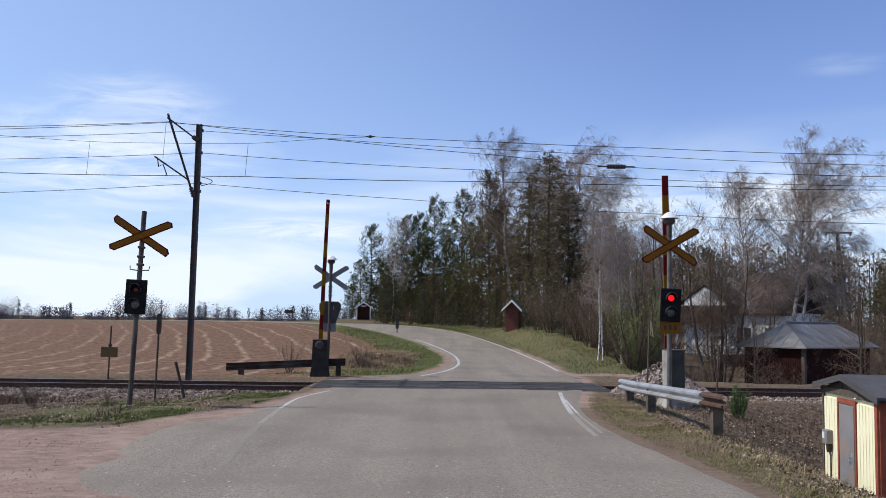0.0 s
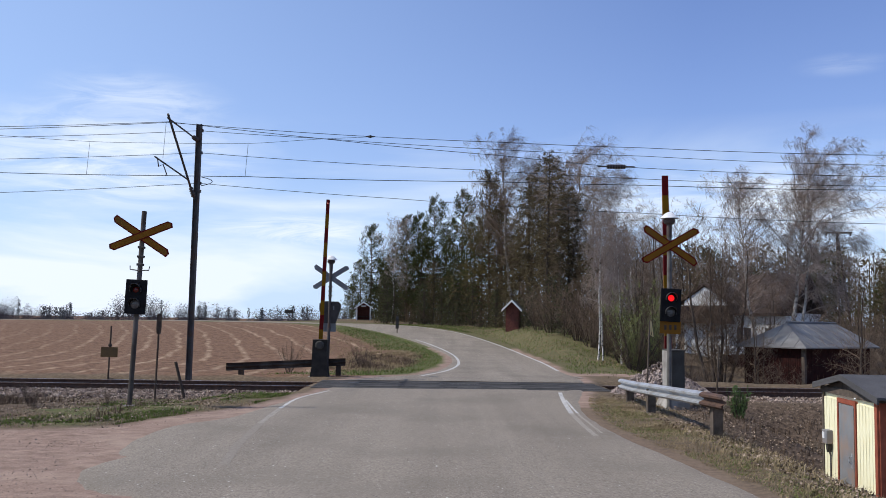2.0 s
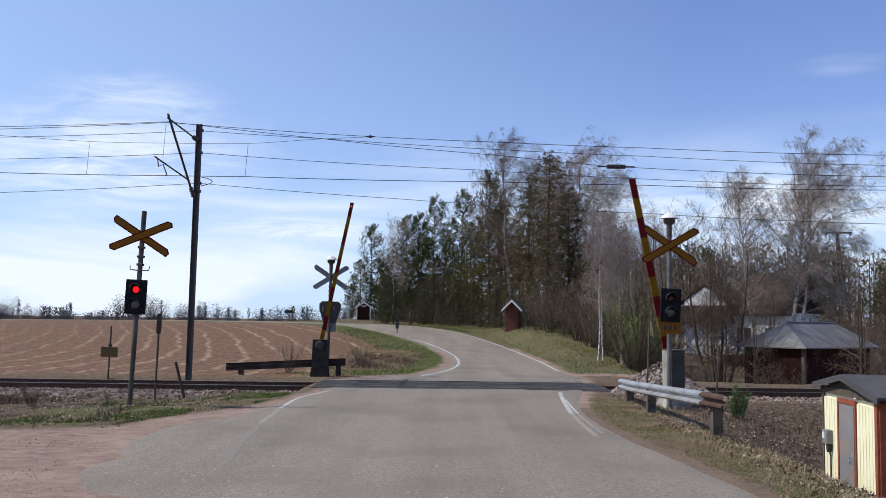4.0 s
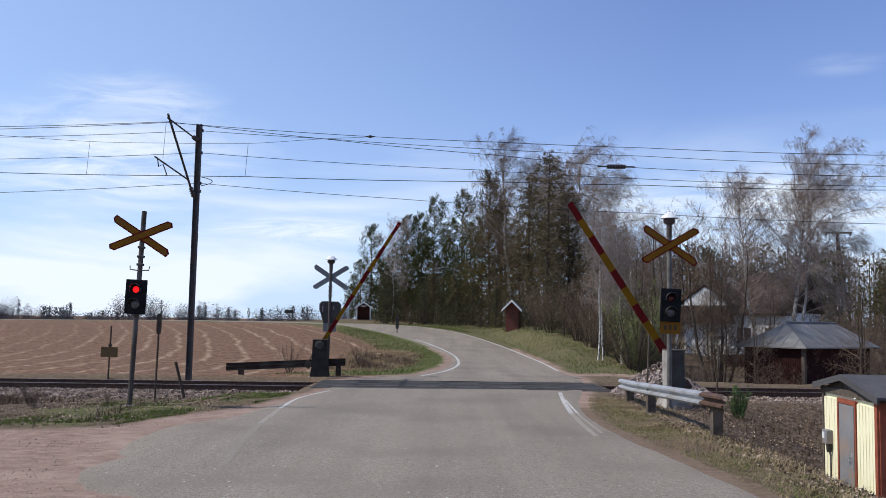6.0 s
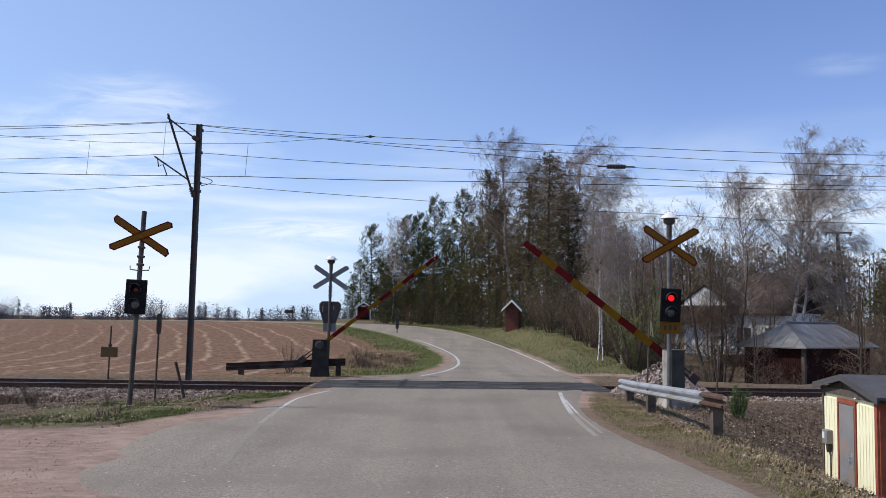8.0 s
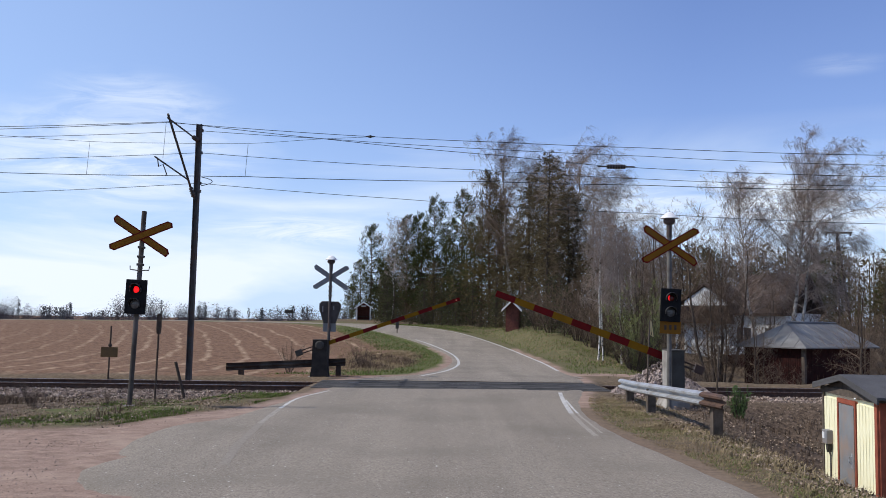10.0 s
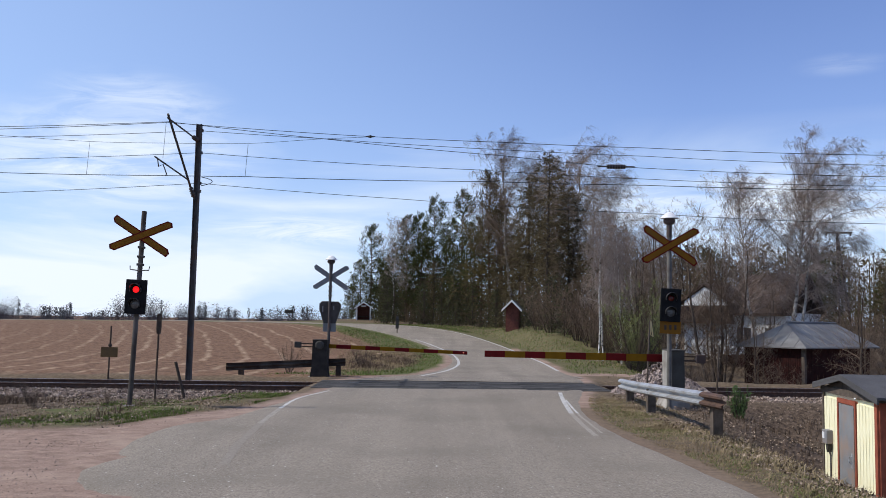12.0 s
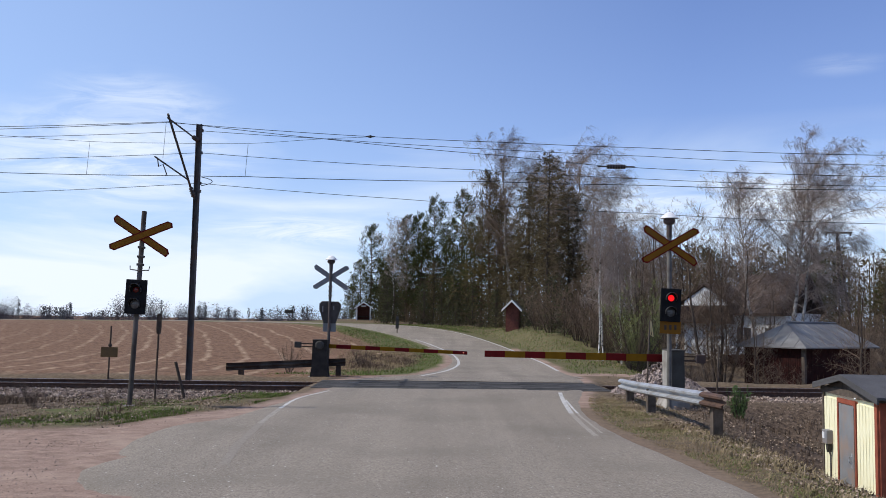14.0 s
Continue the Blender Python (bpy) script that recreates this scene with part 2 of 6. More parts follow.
M_DRY = material("dry_grass_blades", (0.30, 0.235, 0.135), (0.21, 0.16, 0.09), 1.5, 0.9, random_value=0.35)
M_GREEN = material("spring_grass_blades", (0.078, 0.122, 0.022), (0.140, 0.168, 0.044), 1.2, 0.8, random_value=0.35)


# ---- building helpers ----
def mesh_of(bm, name, mat):
    me = bpy.data.meshes.new(name)
    bm.to_mesh(me)
    bm.free()
    for m in (mat if isinstance(mat, (list, tuple)) else [mat]):
        me.materials.append(m)
    return me


def part(name, bm, mat, parent=None, label="", at=None):
    ob = new(name, mesh_of(bm, name, mat))
    if parent is not None:
        ob.parent = parent
    if at is not None:
        ob.matrix_basis = at
    return tagged(ob, label)


def block(size, at=None, bevel=0.0, bm=None):
    """A box of that size about its centre, with bevelled edges."""
    bm = bm or bmesh.new()
    made = bmesh.ops.create_cube(bm, size=1.0, matrix=(at or Matrix()) @ Matrix.Diagonal((*size, 1)))
    if bevel:
        edges = list({e for v in made["verts"] for e in v.link_edges})
        bmesh.ops.bevel(bm, geom=edges, offset=bevel, segments=2, profile=0.7, affect="EDGES")
    return bm


def rod(points, radii, sides=10, bm=None):
    """A tube through the points, closed at both ends."""
    bm = bm or bmesh.new()
    points = [Vector(p) for p in points]
    if not isinstance(radii, (list, tuple)):
        radii = [radii] * len(points)
    rings = []
    for i, p in enumerate(points):
        way = (points[min(i + 1, len(points) - 1)] - points[max(i - 1, 0)]).normalized()
        side = way.cross(Vector((0, 1, 0)) if abs(way.y) < 0.9 else Vector((1, 0, 0))).normalized()
        up = side.cross(way)
        rings.append([bm.verts.new(p + (side * math.cos(a) + up * math.sin(a)) * radii[i]) for a in (math.tau * k / sides for k in range(sides))])
    for a, b in zip(rings, rings[1:]):
        for k in range(sides):
            bm.faces.new((a[k], a[(k + 1) % sides], b[(k + 1) % sides], b[k]))
    bm.faces.new(rings[0][::-1])
    bm.faces.new(rings[-1])
    bmesh.ops.recalc_face_normals(bm, faces=bm.faces)
    return bm


def spun(profile, sides=24, bm=None, at=None):
    """A turned shape: profile of (radius, height) about z."""
    bm = bm or bmesh.new()
    at = at or Matrix()
    rings = [[bm.verts.new(at @ Vector((max(r, 1e-4) * math.cos(math.tau * k / sides), max(r, 1e-4) * math.sin(math.tau * k / sides), z))) for k in range(sides)] for r, z in profile]
    for a, b in zip(rings, rings[1:]):
        for k in range(sides):
            bm.faces.new((a[k], a[(k + 1) % sides], b[(k + 1) % sides], b[k]))
    bm.faces.new(rings[0][::-1])
    bm.faces.new(rings[-1])
    return bm


def prism(outline, depth, at=None, bm=None):
    """An outline in x, z pushed out along y by depth."""
    bm = bm or bmesh.new()
    at = at or Matrix()
    a = [bm.verts.new(at @ Vector((x, 0, z))) for x, z in outline]
    b = [bm.verts.new(at @ Vector((x, depth, z))) for x, z in outline]
    bm.faces.new(a)
    bm.faces.new(b[::-1])
    for k in range(len(a)):
        j = (k + 1) % len(a)
        bm.faces.new((a[j], a[k], b[k], b[j]))
    bmesh.ops.recalc_face_normals(bm, faces=bm.faces)
    return bm


def empty(name, m, label="", category="", group="", kind=""):
    ob = new(name)
    ob.matrix_basis = m
    return tagged(ob, label, category, group, kind)


def np_mesh(name, verts, faces, mats, face_mats=None, smooth=False):
    me = bpy.data.meshes.new(name)
    verts = np.asarray(verts, dtype=np.float32)
    me.from_pydata(verts.tolist(), [], faces if isinstance(faces, list) else np.asarray(faces).tolist())
    for m in (mats if isinstance(mats, (list, tuple)) else [mats]):
        me.materials.append(m)
    if face_mats is not None:
        me.polygons.foreach_set("material_index", np.asarray(face_mats, dtype=np.int32))
    if smooth:
        me.polygons.foreach_set("use_smooth", np.ones(len(me.polygons), dtype=bool))
    me.update()
    return me


def curve_points(ctrl, n):
    """n points along a smooth curve through ctrl (2D or 3D), evenly spaced."""
    c = np.array(ctrl, float)
    p = np.vstack([2 * c[0] - c[1], c, 2 * c[-1] - c[-2]])
    out = []
    for i in range(1, len(p) - 2):
        t = np.linspace(0, 1, 24, endpoint=False)[:, None]
        a, b, d, e = p[i - 1], p[i], p[i + 1], p[i + 2]
        out.append(0.5 * (2 * b + (d - a) * t + (2 * a - 5 * b + 4 * d - e) * t ** 2 + (3 * b - a - 3 * d + e) * t ** 3))
    out = np.vstack(out + [c[-1:]])
    dist = np.concatenate([[0], np.cumsum(np.linalg.norm(np.diff(out, axis=0), axis=1))])
    want = np.linspace(0, dist[-1], n)
    return np.stack([np.interp(want, dist, out[:, k]) for k in range(out.shape[1])], axis=1)


# ---- the lie of the land ----
def step(a, b, x):
    t = np.clip((np.asarray(x, float) - a) / (b - a), 0, 1)
    return t * t * (3 - 2 * t)


def land(x, y):
    x, y = np.asarray(x, float), np.asarray(y, float)
    s = y - 0.02 * x
    z = -0.15 * step(29.5, 38, s) + 1.45 * step(44, 104, s) + 0.1 * step(104, 115, s) - 5.0 * step(118, 260, s)
    z = z - 0.25 * step(20, 60, -x) * step(60, 100, s)
    ditch = np.maximum(1.1 * step(4.5, 7.4, x) * step(7, 11, y) * (1 - step(16.0, 20.0, s)), 1.0 * step(5.8, 8.5, x) * step(13, 16, y) * (1 - step(21.5, 24.3, s)))
    z = z - ditch + 0.45 * np.exp(-((x + 10) / 6) ** 2 - ((y - 119) / 5) ** 2)
    z = z - 1.2 * step(7, 13, x) * step(30, 35, s) * (1 - step(48, 66, s))
    z = z - 0.2 * step(4.5, 7, -x) * step(19.5, 23, s) * (1 - step(29, 31, s))
    return z + 0.4 * np.exp(-((x - 14) / 6) ** 2 - ((y - 66) / 14) ** 2)


# road edges, from behind the camera to the rails and from the rails to the bend
NEAR_L = curve_points([(-2.8, -30), (-2.8, 4), (-3.0, 8.8), (-3.28, 9.86), (-3.93, 10.29), (-4.3, 10.84), (-4.53, 11.54), (-4.5, 12.33), (-4.37, 12.66), (-4.65, 13.15), (-4.76, 13.91), (-4.87, 15.13), (-4.75, 16.44), (-4.14, 17.76), (-3.76, 20.68), (-3.30, 24.2), (-3.20, 25.6)], 190)
NEAR_R = curve_points([(3.4, -30), (3.9, 4), (3.70, 10.3), (3.58, 11.66), (3.42, 13.58), (3.28, 14.72), (3.18, 16.01), (3.10, 17.46), (3.14, 19.68), (3.4, 22.13), (3.76, 24.16), (4.1, 26.0)], 190)
FAR_L = curve_points([(-3.2, 28.9), (-2.3, 30.4), (-1.25, 32.3), (-0.65, 35.3), (-0.02, 39.4), (0.43, 45.3), (0.42, 50.3), (-0.22, 56.5), (-1.4, 63.7), (-2.83, 70.4), (-4.2, 75.7), (-6.7, 84.0), (-10.3, 94.0), (-15.0, 101.5), (-22.0, 106.5), (-33.0, 110.3), (-60.0, 113.0)], 150)
FAR_R = curve_points([(4.6, 29.1), (4.85, 33.0), (5.0, 39.6), (5.05, 46.9), (4.38, 59.5), (2.96, 71.8), (0.91, 82.5), (-2.6, 93.5), (-8.2, 103.5), (-16.5, 109.3), (-30.0, 114.2), (-60.0, 117.5)], 150)


def off_road(x, y):
    """Metres outside the road's edge (negative on it)."""
    x, y = np.asarray(x, float), np.asarray(y, float)
    near = np.maximum(np.interp(y, NEAR_L[:, 1], NEAR_L[:, 0]) - x, x - np.interp(y, NEAR_R[:, 1], NEAR_R[:, 0]))
    best = np.full(x.shape, 1e9)
    mid, half = (FAR_L + FAR_R) / 2, np.linalg.norm(FAR_R - FAR_L, axis=1) / 2
    for (mx, my), h in zip(mid, half):
        best = np.minimum(best, np.hypot(x - mx, y - my) - h)
    return np.where(y < 27.5, np.minimum(near, best), best)


def ground_z(x, y):
    x, y = np.asarray(x, float), np.asarray(y, float)
    s = y - 0.02 * x
    cut = 0.32 * step(23.6, 25.0, s) * (1 - step(29.4, 30.4, s)) * np.maximum(step(3.7, 4.1, -x), step(4.8, 5.3, x))
    bank = 0.95 * np.exp(-((x - 9) / 6) ** 2 - ((y - 69) / 15) ** 2) * step(0.4, 2.4, off_road(x, y))
    return land(x, y) + bank - cut - 0.07 * step(-0.15, -0.7, off_road(x, y)) * (1 - step(140, 150, y))


def ground_at(x, y):
    return float(ground_z(np.array([x]), np.array([y]))[0])


def lattice(steps):
    out = [steps[0][0]]
    for a, b, d in steps:
        out += list(np.linspace(a, b, max(2, int(round((b - a) / d)) + 1))[1:])
    return np.array(out)


def rough_noise(x, y, f, seed=0.0):
    return np.array([noise.noise(Vector((a * f + seed, b * f, seed * 0.7))) for a, b in zip(x.ravel(), y.ravel())]).reshape(x.shape)


def build_ground():
    xs = lattice([(-2600, -400, 550), (-400, -100, 50), (-100, -40, 6), (-40, -16, 1.2), (-16, 16, 0.25), (16, 40, 1.2), (40, 100, 6), (100, 400, 50), (400, 2600, 550)])
    ys = lattice([(-300, -30, 45), (-30, 8, 2.0), (8, 34, 0.25), (34, 60, 0.6), (60, 130, 1.4), (130, 300, 14), (300, 3000, 450)])
    gx, gy = np.meshgrid(xs, ys)
    gz = ground_z(gx, gy)
    away = off_road(gx, gy)
    near = (np.abs(gx) < 60) & (gy > 0) & (gy < 130)
    bump = np.zeros_like(gz)
    bump[near] = 0.05 * rough_noise(gx[near], gy[near], 0.9) + 0.03 * rough_noise(gx[near], gy[near], 3.1, 4.0)
    gz = gz + bump * step(0.0, 1.5, away)
    s = gy - 0.02 * gx
    wob = np.zeros_like(gz)
    wob[near] = 0.8 * rough_noise(gx[near], gy[near], 0.45, 9.0) + 0.5 * rough_noise(gx[near], gy[near], 1.6, 2.0)
    left_line = np.interp(gx, [-40, -7.1, -5.6, -5.1, -4.1, -3.3], [13.6, 15.2, 16.2, 17.6, 20.0, 24.0])
    gravel = step(0.5, -0.4, gy - left_line + 0.5 * wob) * step(2.0, 3.0, -gx)
    gravel = np.maximum(gravel, step(0.20, 0.02, away + 0.16 * wob) * (gy < 60) * np.where((gx > 0) & (gy < 21), 0.25, 1.0))
    branch = np.interp(gx, [4, 7, 9.5, 13, 40], [36.0, 35.6, 32.6, 32.4, 33.0])
    gravel = np.maximum(gravel, step(1.8, 0.9, np.abs(gy - branch) + 0.3 * wob) * step(3.5, 5, gx) * step(60, 30, gx))
    middle = (FAR_L + FAR_R) / 2
    edge = np.interp(gy, middle[:, 1], middle[:, 0])
    field = step(0.4, -0.4, gx - edge + 0.5 * wob) * step(30.3, 31.0, s + 0.3 * wob)
    inner = step(3.6, 2.2, away + 0.9 * wob) * step(31.5, 33.5, gy) * (1 - 0.85 * step(1.2, 2.0, away + 0.5 * wob) * step(36, 38, gy) * step(60, 52, gy))
    outer = 0.6 * step(7.0, 4.0, away + 1.2 * wob) * step(35.5, 38, gy)
    green = np.where(gx < edge, inner, outer)
    green = np.maximum(green, step(0.25, 0.7, wob + 0.4) * step(-8.0, -7.0, gx + wob) * step(-3.6, -4.4, gx) * step(0, 0.8, gy - left_line) * step(25.2, 23.5, s))
    green = np.maximum(green, 0.35 * step(0.1, 0.8, wob) * (gx > 4) * (gy < 25))
    # darker brown earth in the ditch and, weaker, far out on the left verge
    dark_earth = step(4.9, 5.7, gx + 0.35 * wob) * step(24.2, 23.2, s) * step(6, 9, gy)
    dark_earth = np.maximum(dark_earth, step(-6.2, -7.2, gx + 0.6 * wob) * step(1.0, 2.2, gy - left_line) * step(24.2, 23.2, s) * 0.7)
    nx, ny = len(xs), len(ys)
    idx = np.arange(nx * ny).reshape(ny, nx)
    quads = np.stack([idx[:-1, :-1], idx[:-1, 1:], idx[1:, 1:], idx[1:, :-1]], axis=-1).reshape(-1, 4)
    me = np_mesh("ground", np.stack([gx, gy, gz], -1).reshape(-1, 3), quads, ground_material(), smooth=True)
    zone = me.color_attributes.new("zone", "FLOAT_COLOR", "POINT")
    rgba = np.stack([gravel, green, field, dark_earth], -1).reshape(-1).astype(np.float32)
    zone.data.foreach_set("color", rgba)
    edge_line = curve_points([(-3.0, 31.0), (-3.3, 38), (-4.2, 47), (-8.2, 64), (-14.5, 84), (-24, 102), (-44, 116), (-90, 128)], 220)
    px, py = gx.ravel(), gy.ravel()
    inside = np.nonzero(field.ravel() > 0)[0]
    dist = np.zeros(len(px), np.float32)
    for part_ids in np.array_split(inside, 40):
        dist[part_ids] = np.min(np.hypot(px[part_ids, None] - edge_line[None, :, 0], py[part_ids, None] - edge_line[None, :, 1]), axis=1)
    swath = me.attributes.new("swath", "FLOAT", "POINT")
    swath.data.foreach_set("value", dist)
    tagged(new("ground", me), "spring ground of dry grass, reddish gravel and stubble field", "ground", kind="structure")


def ground_material():
    m = bpy.data.materials.new("ground_cover")
    m.use_nodes = True
    n, l = m.node_tree.nodes, m.node_tree.links
    b = n["Principled BSDF"]
    b.inputs["Roughness"].default_value = 0.95
    b.inputs["Specular IOR Level"].default_value = 0.15
    co = n.new("ShaderNodeTexCoord")

    def noise_mix(c1, c2, scale, lo=0.35, hi=0.65, vector=None):
        t = n.new("ShaderNodeTexNoise")
        t.inputs["Scale"].default_value, t.inputs["Detail"].default_value, t.inputs["Roughness"].default_value = scale, 8, 0.65
        l.new(vector or co.outputs["Object"], t.inputs["Vector"])
        r = n.new("ShaderNodeValToRGB")
        r.color_ramp.elements[0].position, r.color_ramp.elements[0].color = lo, (*c1, 1)
        r.color_ramp.elements[1].position, r.color_ramp.elements[1].color = hi, (*c2, 1)
        l.new(t.outputs["Fac"], r.inputs["Fac"])
        return r.outputs["Color"]

    def mix(fac, a, c):
        x = n.new("ShaderNodeMix")
        x.data_type = "RGBA"
        l.new(fac, x.inputs["Factor"])
        l.new(a, x.inputs["A"])
        l.new(c, x.inputs["B"])
        return x.outputs["Result"]

    earth = noise_mix((0.050, 0.034, 0.024), (0.165, 0.118, 0.078), 7.5)
    big = n.new("ShaderNodeTexNoise")
    big.inputs["Scale"].default_value = 0.5
    l.new(co.outputs["Object"], big.inputs["Vector"])
    earth = mix(big.outputs["Fac"], earth, noise_mix((0.085, 0.062, 0.040), (0.21, 0.16, 0.10), 14))
    ruts = n.new("ShaderNodeMapping")  # drawn out along the wheel ruts of the side road
    ruts.inputs["Rotation"].default_value = (0, 0, radians(-24))
    ruts.inputs["Scale"].default_value = (0.7, 0.9, 1)
    l.new(co.outputs["Object"], ruts.inputs["Vector"])
    gravel = noise_mix((0.125, 0.082, 0.063), (0.39, 0.277, 0.216), 34, 0.30, 0.70)
    gravel = mix(big.outputs["Fac"], gravel, noise_mix((0.140, 0.092, 0.071), (0.37, 0.262, 0.204), 5.0, 0.36, 0.66, vector=ruts.outputs[0]))
    worn = n.new("ShaderNodeTexNoise")
    worn.inputs["Scale"].default_value, worn.inputs["Detail"].default_value, worn.inputs["Roughness"].default_value = 1.1, 9, 0.6
    l.new(ruts.outputs[0], worn.inputs["Vector"])
    dusty = n.new("ShaderNodeMapRange")
    dusty.inputs["From Min"].default_value, dusty.inputs["From Max"].default_value = 0.50, 0.66
    dusty.inputs["To Max"].default_value = 0.7
    l.new(worn.outputs["Fac"], dusty.inputs["Value"])
    gravel = mix(dusty.outputs[0], gravel, noise_mix((0.29, 0.210, 0.160), (0.43, 0.325, 0.255), 40))
    green = noise_mix((0.052, 0.074, 0.018), (0.145, 0.128, 0.056), 2.6)
    # stubble, with pale straw in rows that follow the field's border
    row = n.new("ShaderNodeAttribute")
    row.attribute_name = "swath"
    rn = n.new("ShaderNodeTexNoise")
    rn.inputs["Scale"].default_value, rn.inputs["Detail"].default_value = 0.12, 3
    l.new(co.outputs["Object"], rn.inputs["Vector"])
    ph = n.new("ShaderNodeMath")
    ph.operation = "MULTIPLY_ADD"
    l.new(rn.outputs["Fac"], ph.inputs[0])
    ph.inputs[1].default_value = 1.2
    l.new(row.outputs["Fac"], ph.inputs[2])
    fr = n.new("ShaderNodeMath")
    fr.operation = "SINE"
    k = n.new("ShaderNodeMath")
    k.operation = "MULTIPLY"
    k.inputs[1].default_value = math.tau / 1.9
    l.new(ph.outputs[0], k.inputs[0])
    l.new(k.outputs[0], fr.inputs[0])
    wr = n.new("ShaderNodeMapRange")
    wr.inputs["From Min"].default_value, wr.inputs["From Max"].default_value = 0.78, 1.0
    wr.inputs["To Max"].default_value = 0.85
    l.new(fr.outputs[0], wr.inputs["Value"])
    brk = n.new("ShaderNodeTexNoise")
    brk.inputs["Scale"].default_value, brk.inputs["Detail"].default_value, brk.inputs["Roughness"].default_value = 0.8, 12, 0.75
    l.new(co.outputs["Object"], brk.inputs["Vector"])
    bm2 = n.new("ShaderNodeMapRange")
    bm2.inputs["From Min"].default_value, bm2.inputs["From Max"].default_value = 0.42, 0.56
    l.new(brk.outputs["Fac"], bm2.inputs["Value"])
    cut = n.new("ShaderNodeMath")
    cut.operation = "MULTIPLY"
    l.new(wr.outputs[0], cut.inputs[0])
    l.new(bm2.outputs[0], cut.inputs[1])
    # the straw lies thicker on the headland by the road
    across = n.new("ShaderNodeSeparateXYZ")
    l.new(co.outputs["Object"], across.inputs[0])
    thick = n.new("ShaderNodeMapRange")
    thick.inputs["From Min"].default_value, thick.inputs["From Max"].default_value = -34.0, -14.0
    thick.inputs["To Min"].default_value, thick.inputs["To Max"].default_value = 0.30, 1.0
    l.new(across.outputs["X"], thick.inputs["Value"])
    strewn = n.new("ShaderNodeMath")
    strewn.operation = "MULTIPLY"
    l.new(cut.outputs[0], strewn.inputs[0])
    l.new(thick.outputs[0], strewn.inputs[1])
    stubble = mix(strewn.outputs[0], noise_mix((0.088, 0.047, 0.028), (0.225, 0.134, 0.081), 3.6), noise_mix((0.25, 0.165, 0.105), (0.46, 0.345, 0.235), 5.0))
    zone = n.new("ShaderNodeAttribute")
    zone.attribute_name = "zone"
    sp = n.new("ShaderNodeSeparateColor")
    l.new(zone.outputs["Color"], sp.inputs[0])
    deep_brown = noise_mix((0.040, 0.028, 0.020), (0.175, 0.125, 0.088), 9, 0.36, 0.68)
    c = mix(zone.outputs["Alpha"], mix(sp.outputs["Blue"], earth, stubble), deep_brown)
    c = mix(sp.outputs["Green"], c, green)
    c = mix(sp.outputs["Red"], c, gravel)
    l.new(c, b.inputs["Base Color"])
    bn = n.new("ShaderNodeTexNoise")
    bn.inputs["Scale"].default_value, bn.inputs["Detail"].default_value = 32, 10
    l.new(co.outputs["Object"], bn.inputs["Vector"])
    bp = n.new("ShaderNodeBump")
    bp.inputs["Strength"].default_value, bp.inputs["Distance"].default_value = 0.6, 0.03
    l.new(bn.outputs["Fac"], bp.inputs["Height"])
    l.new(bp.outputs["Normal"], b.inputs["Normal"])
    return m


